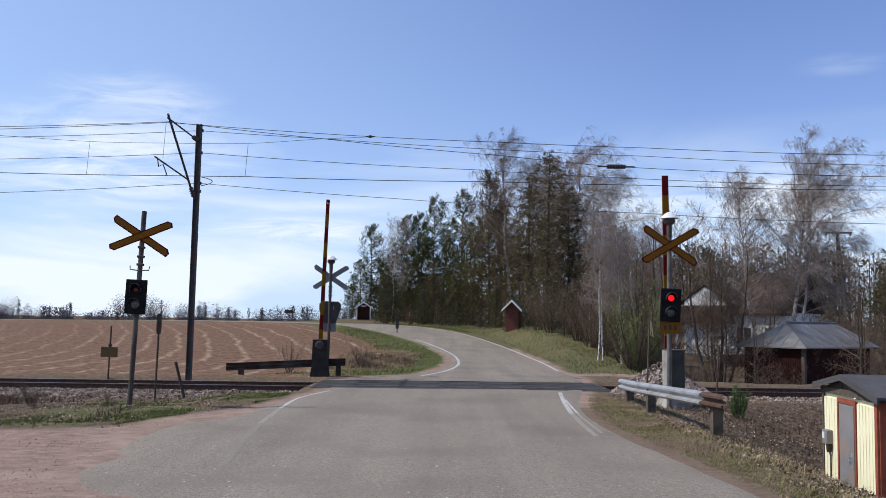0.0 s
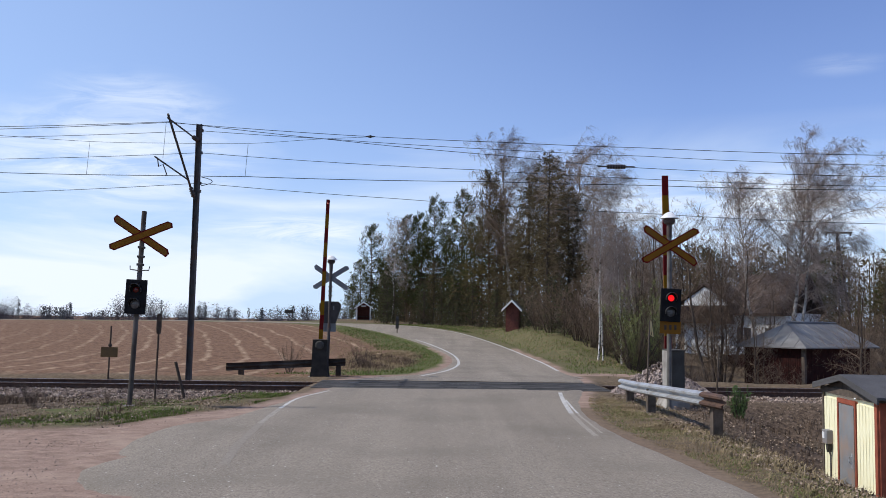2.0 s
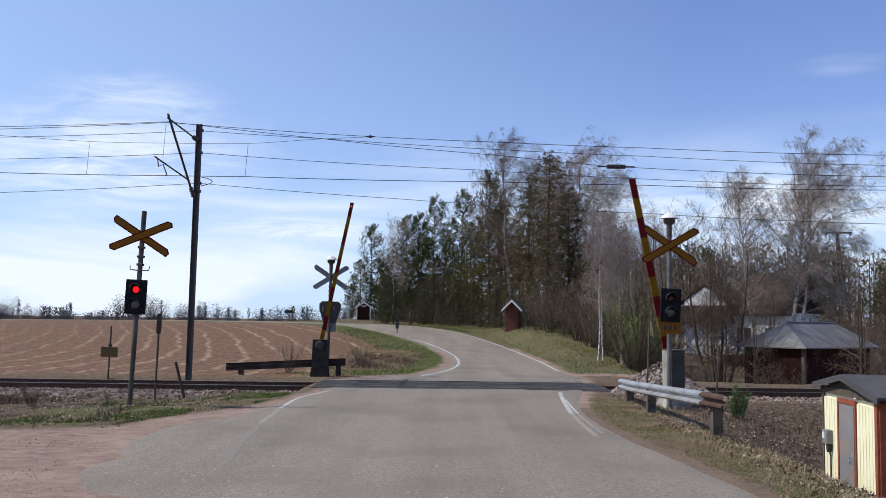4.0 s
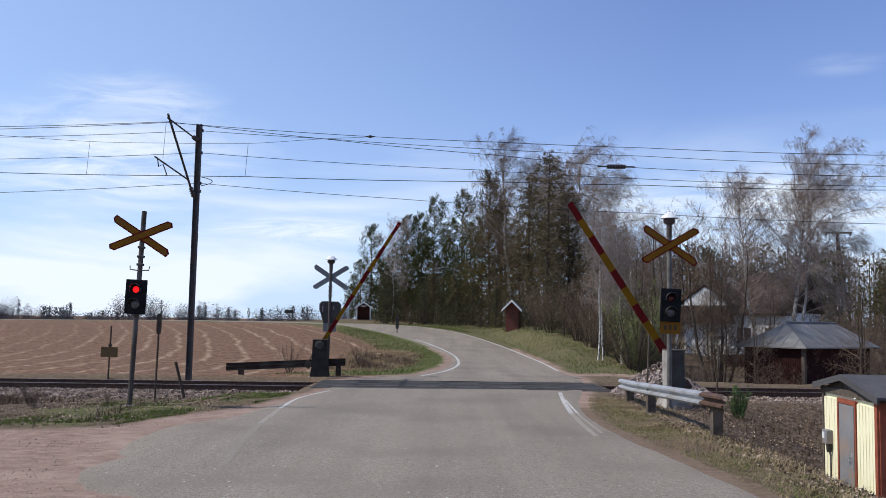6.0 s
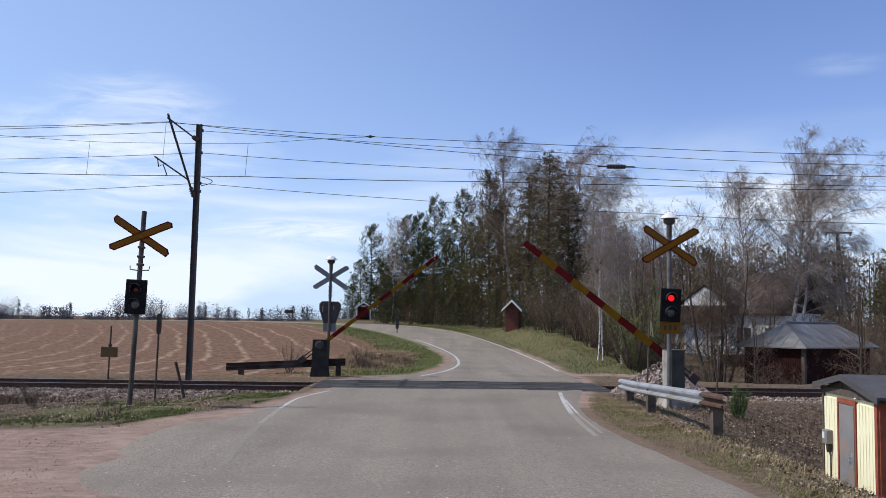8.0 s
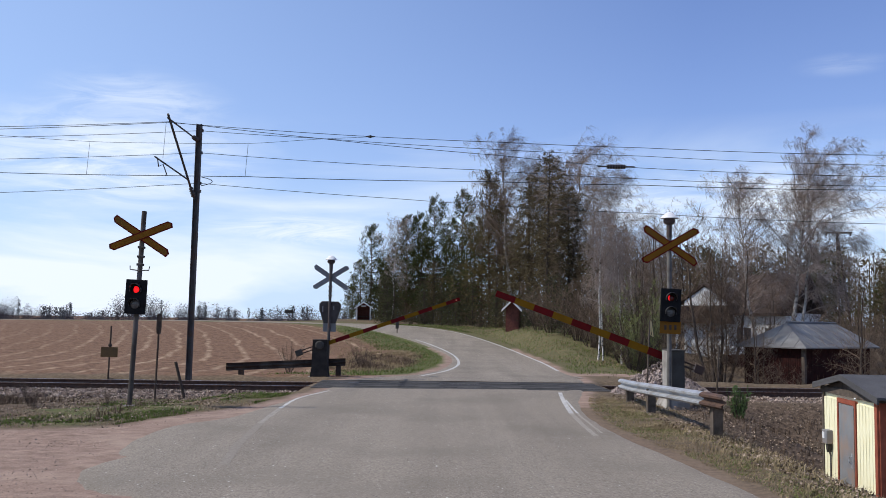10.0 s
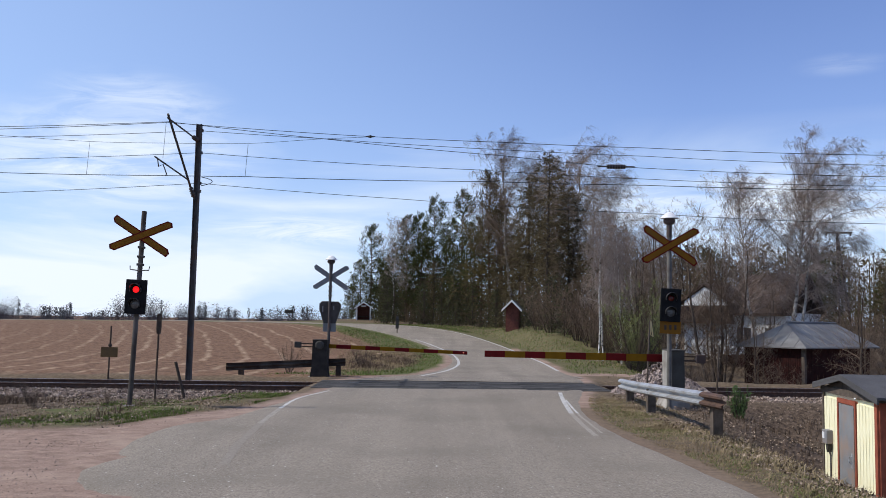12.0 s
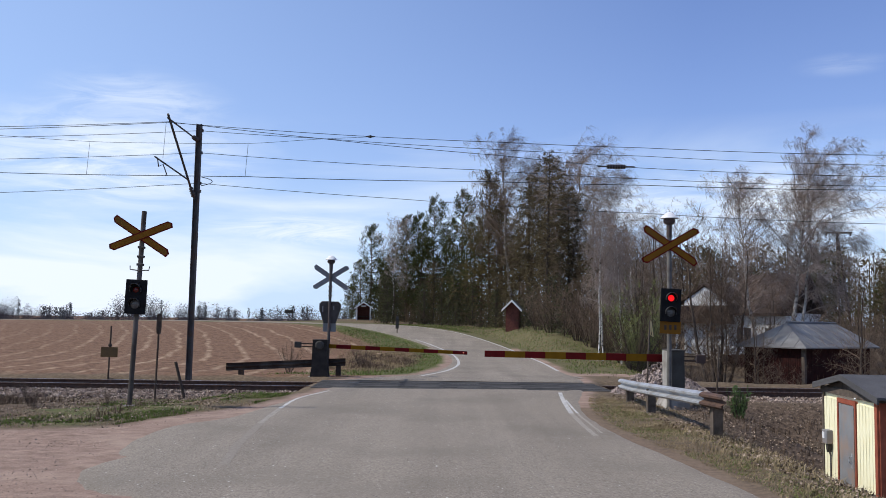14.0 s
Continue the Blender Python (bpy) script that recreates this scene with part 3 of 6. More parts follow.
def asphalt_material():
    m = material("worn_grey_asphalt", (0.135, 0.113, 0.089), (0.325, 0.280, 0.226), 45, 0.88, 0, 0.5, 90, spread=(0.3, 0.7), third=(0.190, 0.162, 0.129), third_scale=0.35, detail=9)
    n, l = m.node_tree.nodes, m.node_tree.links
    b = n["Principled BSDF"]
    source = b.inputs["Base Color"].links[0].from_socket
    co = n["Texture Coordinate"]
    # pale chippings and dark specks
    for scale, pick, col in ((48.0, 0.82, (0.41, 0.375, 0.335)), (24.0, 0.990, (0.66, 0.64, 0.60)), (30.0, 0.88, (0.080, 0.069, 0.060)), (80.0, 0.55, (0.28, 0.252, 0.224))):
        v = n.new("ShaderNodeTexVoronoi")
        v.inputs["Scale"].default_value = scale
        l.new(co.outputs["Object"], v.inputs["Vector"])
        r = n.new("ShaderNodeMapRange")
        r.inputs["From Min"].default_value, r.inputs["From Max"].default_value = 0.34, 0.24
        l.new(v.outputs["Distance"], r.inputs["Value"])
        sc = n.new("ShaderNodeSeparateColor")
        l.new(v.outputs["Color"], sc.inputs[0])
        g = n.new("ShaderNodeMath")
        g.operation = "GREATER_THAN"
        l.new(sc.outputs["Red"], g.inputs[0])
        g.inputs[1].default_value = pick
        mm = n.new("ShaderNodeMath")
        mm.operation = "MULTIPLY"
        l.new(r.outputs[0], mm.inputs[0])
        l.new(g.outputs[0], mm.inputs[1])
        x = n.new("ShaderNodeMix")
        x.data_type = "RGBA"
        l.new(mm.outputs[0], x.inputs["Factor"])
        l.new(source, x.inputs["A"])
        x.inputs["B"].default_value = (*col, 1)
        source = x.outputs["Result"]
    # wheel tracks run smoother and a little darker
    mp = n.new("ShaderNodeMapping")
    mp.inputs["Scale"].default_value = (0.9, 0.035, 1)
    l.new(co.outputs["Object"], mp.inputs["Vector"])
    t = n.new("ShaderNodeTexNoise")
    t.inputs["Scale"].default_value, t.inputs["Detail"].default_value = 1.2, 3
    l.new(mp.outputs[0], t.inputs["Vector"])
    r = n.new("ShaderNodeMapRange")
    r.inputs["From Min"].default_value, r.inputs["From Max"].default_value = 0.3, 0.7
    r.inputs["To Min"].default_value, r.inputs["To Max"].default_value = 0.88, 1.1
    l.new(t.outputs["Fac"], r.inputs["Value"])
    hs = n.new("ShaderNodeHueSaturation")
    l.new(r.outputs[0], hs.inputs["Value"])
    l.new(source, hs.inputs["Color"])
    at = n.new("ShaderNodeAttribute")
    at.attribute_name = "sand"
    sn = n.new("ShaderNodeTexNoise")
    sn.inputs["Scale"].default_value, sn.inputs["Detail"].default_value = 2.6, 7
    l.new(co.outputs["Object"], sn.inputs["Vector"])
    ad = n.new("ShaderNodeMath")
    ad.operation = "MULTIPLY_ADD"
    l.new(sn.outputs["Fac"], ad.inputs[0])
    ad.inputs[1].default_value = 1.3
    l.new(at.outputs["Fac"], ad.inputs[2])
    sr = n.new("ShaderNodeMapRange")
    sr.inputs["From Min"].default_value, sr.inputs["From Max"].default_value = 1.0, 1.75
    sr.inputs["To Max"].default_value = 0.75
    l.new(ad.outputs[0], sr.inputs["Value"])
    sx = n.new("ShaderNodeMix")
    sx.data_type = "RGBA"
    l.new(sr.outputs[0], sx.inputs["Factor"])
    l.new(hs.outputs["Color"], sx.inputs["A"])
    sx.inputs["B"].default_value = (0.36, 0.292, 0.240, 1)
    l.new(sx.outputs["Result"], b.inputs["Base Color"])
    return m


M_ASPHALT = asphalt_material()


def build_road(name, left, right, label, cross=30):
    n = len(left)
    k = np.linspace(0, 1, cross + 1)
    rag = np.array([0.10 * noise.noise(Vector((i * 0.45, 3.3, 0))) + 0.05 * noise.noise(Vector((i * 1.7, 8.3, 0))) for i in range(n)])
    grid = left[:, None, :] * (1 - k)[None, :, None] + right[:, None, :] * k[None, :, None]
    grid[:, 0, 0] += rag
    grid[:, -1, 0] += rag[::-1]
    z = land(grid[..., 0], grid[..., 1]) + 0.014
    z[:, 0] -= 0.05
    z[:, -1] -= 0.05
    v = np.dstack([grid, z]).reshape(-1, 3)
    idx = np.arange(n * (cross + 1)).reshape(n, cross + 1)
    q = np.stack([idx[:-1, :-1], idx[:-1, 1:], idx[1:, 1:], idx[1:, :-1]], -1).reshape(-1, 4)
    me = np_mesh(name, v, q, M_ASPHALT, smooth=True)
    # sand blown over the edges, 1 at the rim
    wide = np.linalg.norm(right - left, axis=1)[:, None]
    rim = np.minimum(k, 1 - k)[None, :] * wide
    sand = me.attributes.new("sand", "FLOAT", "POINT")
    sand.data.foreach_set("value", step(0.26, 0.0, rim).reshape(-1).astype(np.float32))
    tagged(new(name, me), label, "road", kind="structure")


def build_line(ctrl, width, mat, name="road_marking", n=60, label="worn white edge line painted on the asphalt"):
    c = curve_points(ctrl, n)
    t = np.gradient(c, axis=0)
    t /= np.linalg.norm(t, axis=1)[:, None]
    side = np.stack([-t[:, 1], t[:, 0]], 1)
    wide = np.array([width * (0.5 + 0.12 * noise.noise(Vector((i * 0.4, width * 9, 1)))) for i in range(n)])[:, None]
    k = np.linspace(-1, 1, 3)
    g = c[:, None, :] + side[:, None, :] * wide[:, None, :] * k[None, :, None]
    z = land(g[..., 0], g[..., 1]) + 0.0165
    idx = np.arange(n * 3).reshape(n, 3)
    q = np.stack([idx[:-1, :-1], idx[:-1, 1:], idx[1:, 1:], idx[1:, :-1]], -1).reshape(-1, 4)
    tagged(new(name, np_mesh(name, np.dstack([g, z]).reshape(-1, 3), q, mat)), label, "road marking", kind="structure")


build_ground()
build_road("road_near", NEAR_L, NEAR_R, "worn grey asphalt country road before the rails")
build_road("road_far", FAR_L, FAR_R, "pale asphalt country road bending away past the rails")
build_line([(-2.91, 24.45), (-3.34, 22.1), (-3.34, 19.6)], 0.075, M_LINE)
build_line([(-3.34, 19.6), (-3.30, 18.8), (-3.25, 17.6), (-3.20, 16.8)], 0.10, M_LINE_FADED)
build_line([(-3.20, 16.8), (-3.08, 15.2), (-2.98, 13.9), (-2.75, 12.0)], 0.13, M_LINE_OLD)
build_line([(3.16, 24.98), (2.89, 22.05), (2.69, 19.38)], 0.10, M_LINE)
build_line([(2.69, 19.38), (2.62, 17.68), (2.59, 16.42), (2.58, 15.6)], 0.09, M_LINE_FADED)
build_line([(3.0, 22.53), (2.88, 20.51), (2.83, 19.5)], 0.05, M_LINE)
build_line([(2.83, 19.5), (2.79, 18.62), (2.75, 16.04)], 0.045, M_LINE_FADED)
build_line([(-0.67, 31.9), (-0.12, 35.5), (0.50, 39.6), (0.78, 43.1), (0.84, 47.1), (0.67, 52.1), (0.12, 57.5), (-0.76, 63.2), (-1.9, 68.8)], 0.13, M_LINE)
build_line([(4.80, 38.5), (4.88, 47.5), (4.2, 59.5), (2.78, 71.8), (0.8, 82.3), (-2.8, 93.3)], 0.13, M_LINE)
build_line([(4.75, 31.6), (4.76, 33.4)], 0.12, M_LINE_FADED)


# ---- railway ----
TRACK = pose(0, 27.1, 0, 0, 0, math.degrees(math.atan(0.02)))  # along the track's own x


def build_ballast():
    prof = [(-3.6, -0.75), (-2.35, -0.21), (-1.6, -0.17), (1.6, -0.17), (2.35, -0.21), (3.7, -0.75)]
    xs = lattice([(-160, -30, 5), (-30, 30, 0.3), (30, 160, 5)])
    fine = np.array(curve_points(prof, 34))
    v = []
    for x in xs:
        for y, z in fine:
            v.append((x, y, z + 0.035 * noise.noise(Vector((x * 2.3, y * 2.3, 0))) + 0.03 * noise.noise(Vector((x * 6, y * 6, 5)))))
    idx = np.arange(len(v)).reshape(len(xs), len(fine))
    q = np.stack([idx[:-1, :-1], idx[1:, :-1], idx[1:, 1:], idx[:-1, 1:]], -1).reshape(-1, 4)
    ob = new("ballast_bed", np_mesh("ballast_bed", v, q, M_BALLAST, smooth=True))
    ob.matrix_basis = TRACK
    tagged(ob, "ballast bed of brown and grey crushed stone under the rails", "ballast", kind="structure")


def rock(rng, size):
    """Corner points and faces of one broken stone."""
    d = np.array([(1, 0, 0), (-1, 0, 0), (0, 1, 0), (0, -1, 0), (0, 0, 1), (0, 0, -1)], float)
    d = d * rng.uniform(0.55, 1.1, (6, 1)) + rng.uniform(-0.3, 0.3, (6, 3))
    a, b, c = rng.uniform(0, math.tau, 3)
    r = np.array(Euler((a, b, c)).to_matrix())
    return (d * size * 0.5) @ r.T


ROCK_FACES = np.array([(0, 2, 4), (2, 1, 4), (1, 3, 4), (3, 0, 4), (2, 0, 5), (1, 2, 5), (3, 1, 5), (0, 3, 5)])


def heap_of_rocks(name, places, sizes, seed, mat, label, category, m=None):
    rng = np.random.default_rng(seed)
    v, f = [], []
    for i, (p, s) in enumerate(zip(places, sizes)):
        v.append(rock(rng, s) + np.array(p))
        f.append(ROCK_FACES + 6 * i)
    ob = new(name, np_mesh(name, np.vstack(v), np.vstack(f), mat))
    if m is not None:
        ob.matrix_basis = m
    return tagged(ob, label, category, kind="stuff")


def build_ballast_stones():
    rng = np.random.default_rng(3)
    pl, sz = [], []
    for _ in range(21000):
        x = rng.uniform(-16, 16)
        if -4.0 < x < 4.9:
            continue
        y = rng.uniform(-3.9, -0.85) if rng.random() < 0.88 else rng.uniform(-0.6, 2.6)
        z = np.interp(y, [-3.9, -3.4, -2.35, -1.6, 1.6, 2.35, 3.7], [-0.40, -0.40, -0.21, -0.17, -0.17, -0.21, -0.75])
        pl.append((x, y, z + rng.uniform(-0.01, 0.025)))
        sz.append(rng.uniform(0.06, 0.13))
    heap_of_rocks("ballast_stones", pl, sz, 4, M_BALLAST_STONE, "loose crushed ballast stones beside the rails", "stones", TRACK)


def build_rails():
    prof = [(-0.07, 0), (0.07, 0), (0.07, 0.012), (0.012, 0.03), (0.009, 0.12), (0.036, 0.132), (0.036, 0.158), (0.030, 0.168), (-0.030, 0.168), (-0.036, 0.158), (-0.036, 0.132), (-0.009, 0.12), (-0.012, 0.03), (-0.07, 0.012)]
    for y in (-0.798, 0.798):
        bm = prism(prof, 320.0)
        rail = part("rail", bm, [M_RUST, M_RAILTOP], None)
        for p in rail.data.polygons:
            p.material_index = 1 if p.normal.z > 0.9 and p.center.z > 0.16 else 0
        rail.matrix_basis = TRACK @ pose(160, y, -0.165, 0, 0, 90)
        tagged(rail, "rusty brown steel rail with a worn bright top", "rail", "rails of the track")
    bm = block((0.26, 2.5, 0.2), None, 0.02)
    sleeper = part("sleeper", bm, M_CONCRETE, None)
    sleeper.matrix_basis = TRACK @ pose(-21.6, 0, -0.262)
    tagged(sleeper, "grey concrete sleeper bedded in the ballast", "sleeper", "sleepers of the track")
    for i in range(1, 72):
        x = -21.6 + 0.61 * i
        if not -3.7 < x < 4.7:
            copy_thing(sleeper, TRACK @ pose(x, 0, -0.262))


def build_deck():
    deck = empty("crossing_deck", TRACK @ pose(0.55, 0, 0), "dark rubber crossing panels laid level with the rails", "crossing deck")
    for y, w in ((0, 1.44), (-1.16, 0.62), (1.30, 0.88)):
        for i in range(7):
            bm = block((1.178, w, 0.14), None, 0.006)
            part("panel", bm, M_DECK, deck, at=pose(-3.55 + i * 1.183, y, -0.062 + 0.004 * ((i * 7) % 3)))


build_ballast()
build_rails()
build_deck()
build_ballast_stones()


def build_stone_pile():
    rng = np.random.default_rng(11)
    pl, sz = [], []
    for _ in range(3400):
        a, r = rng.uniform(0, math.tau), math.sqrt(rng.random())
        x, y = 1.45 * r * math.cos(a), 1.0 * r * math.sin(a)
        h = 0.84 * (1 - r) ** 0.9 * (1 + 0.15 * math.sin(3 * a))
        pl.append((x, y, h + rng.uniform(-0.05, 0.02)))
        sz.append(rng.uniform(0.055, 0.12))
    heap_of_rocks("stone_pile", pl, sz, 12, M_STONE, "heap of pinkish grey crushed stone beside the rails", "stone pile", pose(5.92, 25.2, -0.08))


build_stone_pile()


# ---- overhead line ----
def build_mast():
    mast = empty("catenary_mast", pose(-7.96, 29.6, ground_at(-7.96, 29.6) - 0.05, 0, 0.5, 0), "dark steel catenary mast with a bracket over the track", "catenary mast")
    base = mast.location.z
    # an H section
    h, w, t = 8.05 - base, 0.165, 0.025
    sec = [(-w / 2, -w / 2), (w / 2, -w / 2), (w / 2, -w / 2 + t), (t / 2, -w / 2 + t), (t / 2, w / 2 - t), (w / 2, w / 2 - t), (w / 2, w / 2), (-w / 2, w / 2), (-w / 2, w / 2 - t), (-t / 2, w / 2 - t), (-t / 2, -w / 2 + t), (-w / 2, -w / 2 + t)]
    bm = prism(sec, h, pose(0, 0, 0, 90, 0, 90))
    part("post", bm, M_POLE, mast)
    part("footing", block((0.5, 0.5, 0.5), pose(0, 0, 0.0), 0.03), M_CONCRETE, mast)
    z = lambda v: v - base
    part("top_tie", rod([(0, -0.1, z(7.5)), (-0.26, -2.55, z(7.70))], 0.024), M_POLE, mast)
    part("bracket_tube", rod([(-0.05, -0.12, z(5.66)), (-0.24, -2.6, z(7.80))], 0.036), M_POLE, mast)
    part("registration_tube", rod([(-0.09, -0.68, z(6.14)), (-0.44, -3.0, z(6.46))], 0.024), M_POLE, mast)
    part("steady_arm", rod([(-0.41, -2.85, z(6.44)), (-0.40, -2.75, z(6.22)), (-0.31, -2.62, z(6.30)), (-0.22, -2.52, z(6.02)), (-0.28, -2.52, z(5.99))], 0.017, 8), M_POLE, mast)
    rib = [(0.03, 0)] + [(0.075 if i % 2 else 0.04, 0.05 * i) for i in range(1, 8)] + [(0.03, 0.4)]
    for p, q in (((0, -0.12, z(7.5)), (-0.05, -0.6, z(7.54))), ((-0.05, -0.14, z(5.68)), (-0.08, -0.5, z(5.99)))):
        way = Vector(q) - Vector(p)
        part("insulator", spun(rib, 14, None, Matrix.Translation(p) @ way.to_track_quat("Z", "Y").to_matrix().to_4x4()), M_POLE, mast, "ribbed dark insulator")
    for zz in (7.87, 7.15, 6.16, 5.9):
        part("wire_clamp", block((0.10, 0.10, 0.09), pose(0.05, 0.14, z(zz)), 0.015), M_POLE, mast)
    ring = [(0.10 + 0.36 * math.sin(a) ** 2 * (1 if a < math.pi else 1), 0.12, z(6.22) + 0.14 * math.cos(a)) for a in np.linspace(0, math.pi, 14)]
    part("jumper_cable", rod(ring, 0.012, 6), M_WIRE, mast)


def wire(points, radius, label, n=60):
    """A wire through the points, run on past both ends of the stretch."""
    p = [Vector(q) for q in points]
    a = p[0] + (p[0] - p[1]).normalized() * 30
    b = p[-1] + (p[-1] - p[-2]).normalized() * 30
    pts = [a]
    for q, r in zip(p, p[1:]):
        drop = 0.0006 * (r - q).length ** 2
        pts += [q.lerp(r, t / 8) - Vector((0, 0, drop * 4 * (t / 8) * (1 - t / 8))) for t in range(8)]
    pts += [p[-1], b]
    ob = part("overhead_wire", rod(pts, radius, 6), M_WIRE)
    tagged(ob, label, "wire", "wires over the track")


def build_wires():
    r = 0.0080
    wire([(-13.03, 26.99, 7.28), (-8.14, 27.09, 7.57), (-2.20, 27.21, 7.26), (1.64, 27.28, 7.16), (5.93, 27.37, 7.07), (13.17, 27.51, 6.98)], r, "thin dark messenger wire hung over the track")
    wire([(-13.03, 27.03, 7.36), (-8.14, 27.13, 7.60), (-3.53, 27.22, 7.17), (-1.61, 27.26, 7.00), (1.65, 27.32, 6.77), (4.83, 27.39, 6.51), (5.39, 27.40, 6.49), (13.16, 27.55, 6.34)], r, "thin dark wire with a section insulator over the track")
    wire([(-14.28, 29.62, 7.54), (-7.94, 29.74, 7.87), (-3.87, 29.82, 7.68), (1.81, 29.94, 7.43), (6.50, 30.03, 7.30), (14.45, 30.18, 7.14)], r, "dark feeder wire carried on the mast")
    wire([(-14.25, 29.62, 6.83), (-7.91, 29.74, 7.15), (1.17, 29.92, 6.75), (6.50, 30.03, 6.55), (14.43, 30.18, 6.45)], r, "dark return wire carried on the mast")
    wire([(-12.97, 26.97, 5.99), (-8.24, 27.07, 5.99), (-5.77, 27.12, 6.00), (1.32, 27.26, 5.98), (5.93, 27.35, 5.95), (13.15, 27.49, 5.93)], 0.0095, "dark contact wire over the rails")
    wire([(-14.19, 29.62, 5.75), (-7.88, 29.74, 6.16), (-1.55, 29.87, 5.77), (6.50, 30.03, 5.43), (14.41, 30.18, 5.21)], r, "dark earth wire carried on the mast")
    sag = part("overhead_wire", rod([(-22.0, 26.82, 7.75), *[tuple(c) for c in curve_points([(-13.02, 26.99, 7.09), (-10.39, 27.04, 6.96), (-8.08, 27.09, 6.955), (-5.77, 27.14, 6.99), (-3.78, 27.18, 7.15), (-2.20, 27.21, 7.25)], 40)]], 0.0055, 6), M_WIRE)
    tagged(sag, "sagging dark messenger wire that ends at a clamp", "wire", "wires over the track")
    for x, y, a, b in ((-10.4, 27.04, 6.96, 6.0), (-5.78, 27.14, 6.99, 6.0), (1.64, 27.29, 7.16, 6.79), (-8.2, 27.09, 7.55, 6.5)):
        d = part("dropper", rod([(x - 0.1 * (a - 6.5) * 0, y, a), (x - 0.06, y, b)], 0.0055, 6), M_WIRE)
        tagged(d, "thin hanger wire between two overhead wires", "dropper", "hangers of the overhead line")
    clamp = part("wire_clamp", spun([(0.012, -0.12), (0.03, -0.05), (0.045, 0), (0.03, 0.05), (0.012, 0.14)], 12, None, pose(-2.2, 27.21, 7.26, 0, 90, 0)), M_WIRE)
    tagged(clamp, "small dark clamp on the messenger wire", "wire clamp")
    ribs = [(0.02, -0.55), (0.025, -0.28)] + [(0.075 if i % 2 else 0.06, -0.26 + 0.04 * i) for i in range(14)] + [(0.025, 0.30), (0.02, 0.55)]
    ins = part("section_insulator", spun(ribs, 14, None, pose(5.1, 27.4, 6.5, 0, 90, 0)), material("brown_porcelain", (0.03, 0.018, 0.016), (0.022, 0.015, 0.014), 8, 0.4))
    tagged(ins, "dark brown ribbed section insulator in the overhead wire", "insulator")


build_mast()
build_wires()


# ---- crossing signals ----
def board_outline(length, width):
    h, w = length / 2, width / 2
    return [(-h, -w * 0.15), (-h + w * 0.9, -w), (h - w * 0.25, -w), (h, w * 0.15), (h - w * 0.9, w), (-h + w * 0.25, w)]


def add_saltire(thing, z, y, size, front=True, tilts=(34, -34)):
    for i, a in enumerate(tilts):
        m = pose(0, y - 0.02 * i, z, 0, a, 0)
        back = part("saltire_board", prism(board_outline(size, 0.165), 0.012, m), M_RED if front else M_BOARD_BACK, thing, "dark-red-edged board" if front else "grey board back")
        if front:
            part("yellow_face", prism([(x * 0.955, zz * 0.70) for x, zz in board_outline(size, 0.165)], 0.004, m @ pose(0, -0.004, 0)), M_YELLOW, back, "dull yellow face")


def add_bell(thing, z, m=0.0):
    part("bell_cap", spun([(0.205, 0.0), (0.20, 0.015), (0.15, 0.065), (0.085, 0.12), (0.035, 0.145), (0.0, 0.152)], 28, None, pose(0, m, z)), M_WHITE, thing, "white mushroom cap")
    part("bell", spun([(0.06, -0.14), (0.12, -0.10), (0.135, -0.05), (0.12, -0.03), (0.12, 0.0)], 24, None, pose(0, m, z)), M_POLE, thing, "dark warning bell")


def add_signal_head(thing, z, y, turn=0, lean=0):
    """Black two-lamp head; returns the revolving core of the upper lamp."""
    m = pose(0, y, z, 0, lean, turn)
    head = part("signal_head", block((0.45, 0.05, 0.73), None, 0.022), M_BLACK, thing, "black two-lamp signal head", m)
    part("lamp_case", block((0.30, 0.20, 0.62), pose(0, 0.115, 0), 0.03), M_BLACK, head)
    core = None
    for k, zz in enumerate((0.155, -0.155)):
        bz = Matrix.Translation((0, -0.026, zz)) @ pose(0, 0, 0, 90, 0, 0)
        part("bezel", spun([(0.125, -0.005), (0.125, 0.02), (0.105, 0.02), (0.105, -0.004)], 28, None, bz), M_BLACK, head)
        # a visor: three quarters of a tube
        bm = bmesh.new()
        rows = []
        for a in np.linspace(math.radians(-25), math.radians(205), 22):
            rows.append([bm.verts.new((r * math.cos(a), -0.03 - d, zz + r * math.sin(a))) for r, d in ((0.124, 0), (0.124, 0.05 + 0.12 * max(0.0, math.sin(a)) ** 0.6), (0.117, 0.05 + 0.12 * max(0.0, math.sin(a)) ** 0.6), (0.117, 0))])
        for a, b in zip(rows, rows[1:]):
            for j in range(4):
                bm.faces.new((a[j], a[(j + 1) % 4], b[(j + 1) % 4], b[j]))
        bmesh.ops.recalc_face_normals(bm, faces=bm.faces)
        part("visor", bm, M_VISOR, head)
        if k:
            part("lens", spun([(0.104, 0.0), (0.09, 0.018), (0.05, 0.03), (0.0, 0.034)], 28, None, bz), M_LENS_OFF, head, "unlit clear lens")
        else:
            # the upper lamp revolves: one half of its globe shines red, the other is dark glass
            bm = bmesh.new()
            bmesh.ops.create_uvsphere(bm, u_segments=24, v_segments=14, radius=0.09)
            for f in bm.faces:
                f.smooth = True
                f.material_index = 0 if f.calc_center_median().y < 0 else 1
            core = part("lamp_globe", bm, [M_LIT_RED, M_LENS_RED], head, "red revolving lamp globe", pose(0, 0.03, zz))
    return core


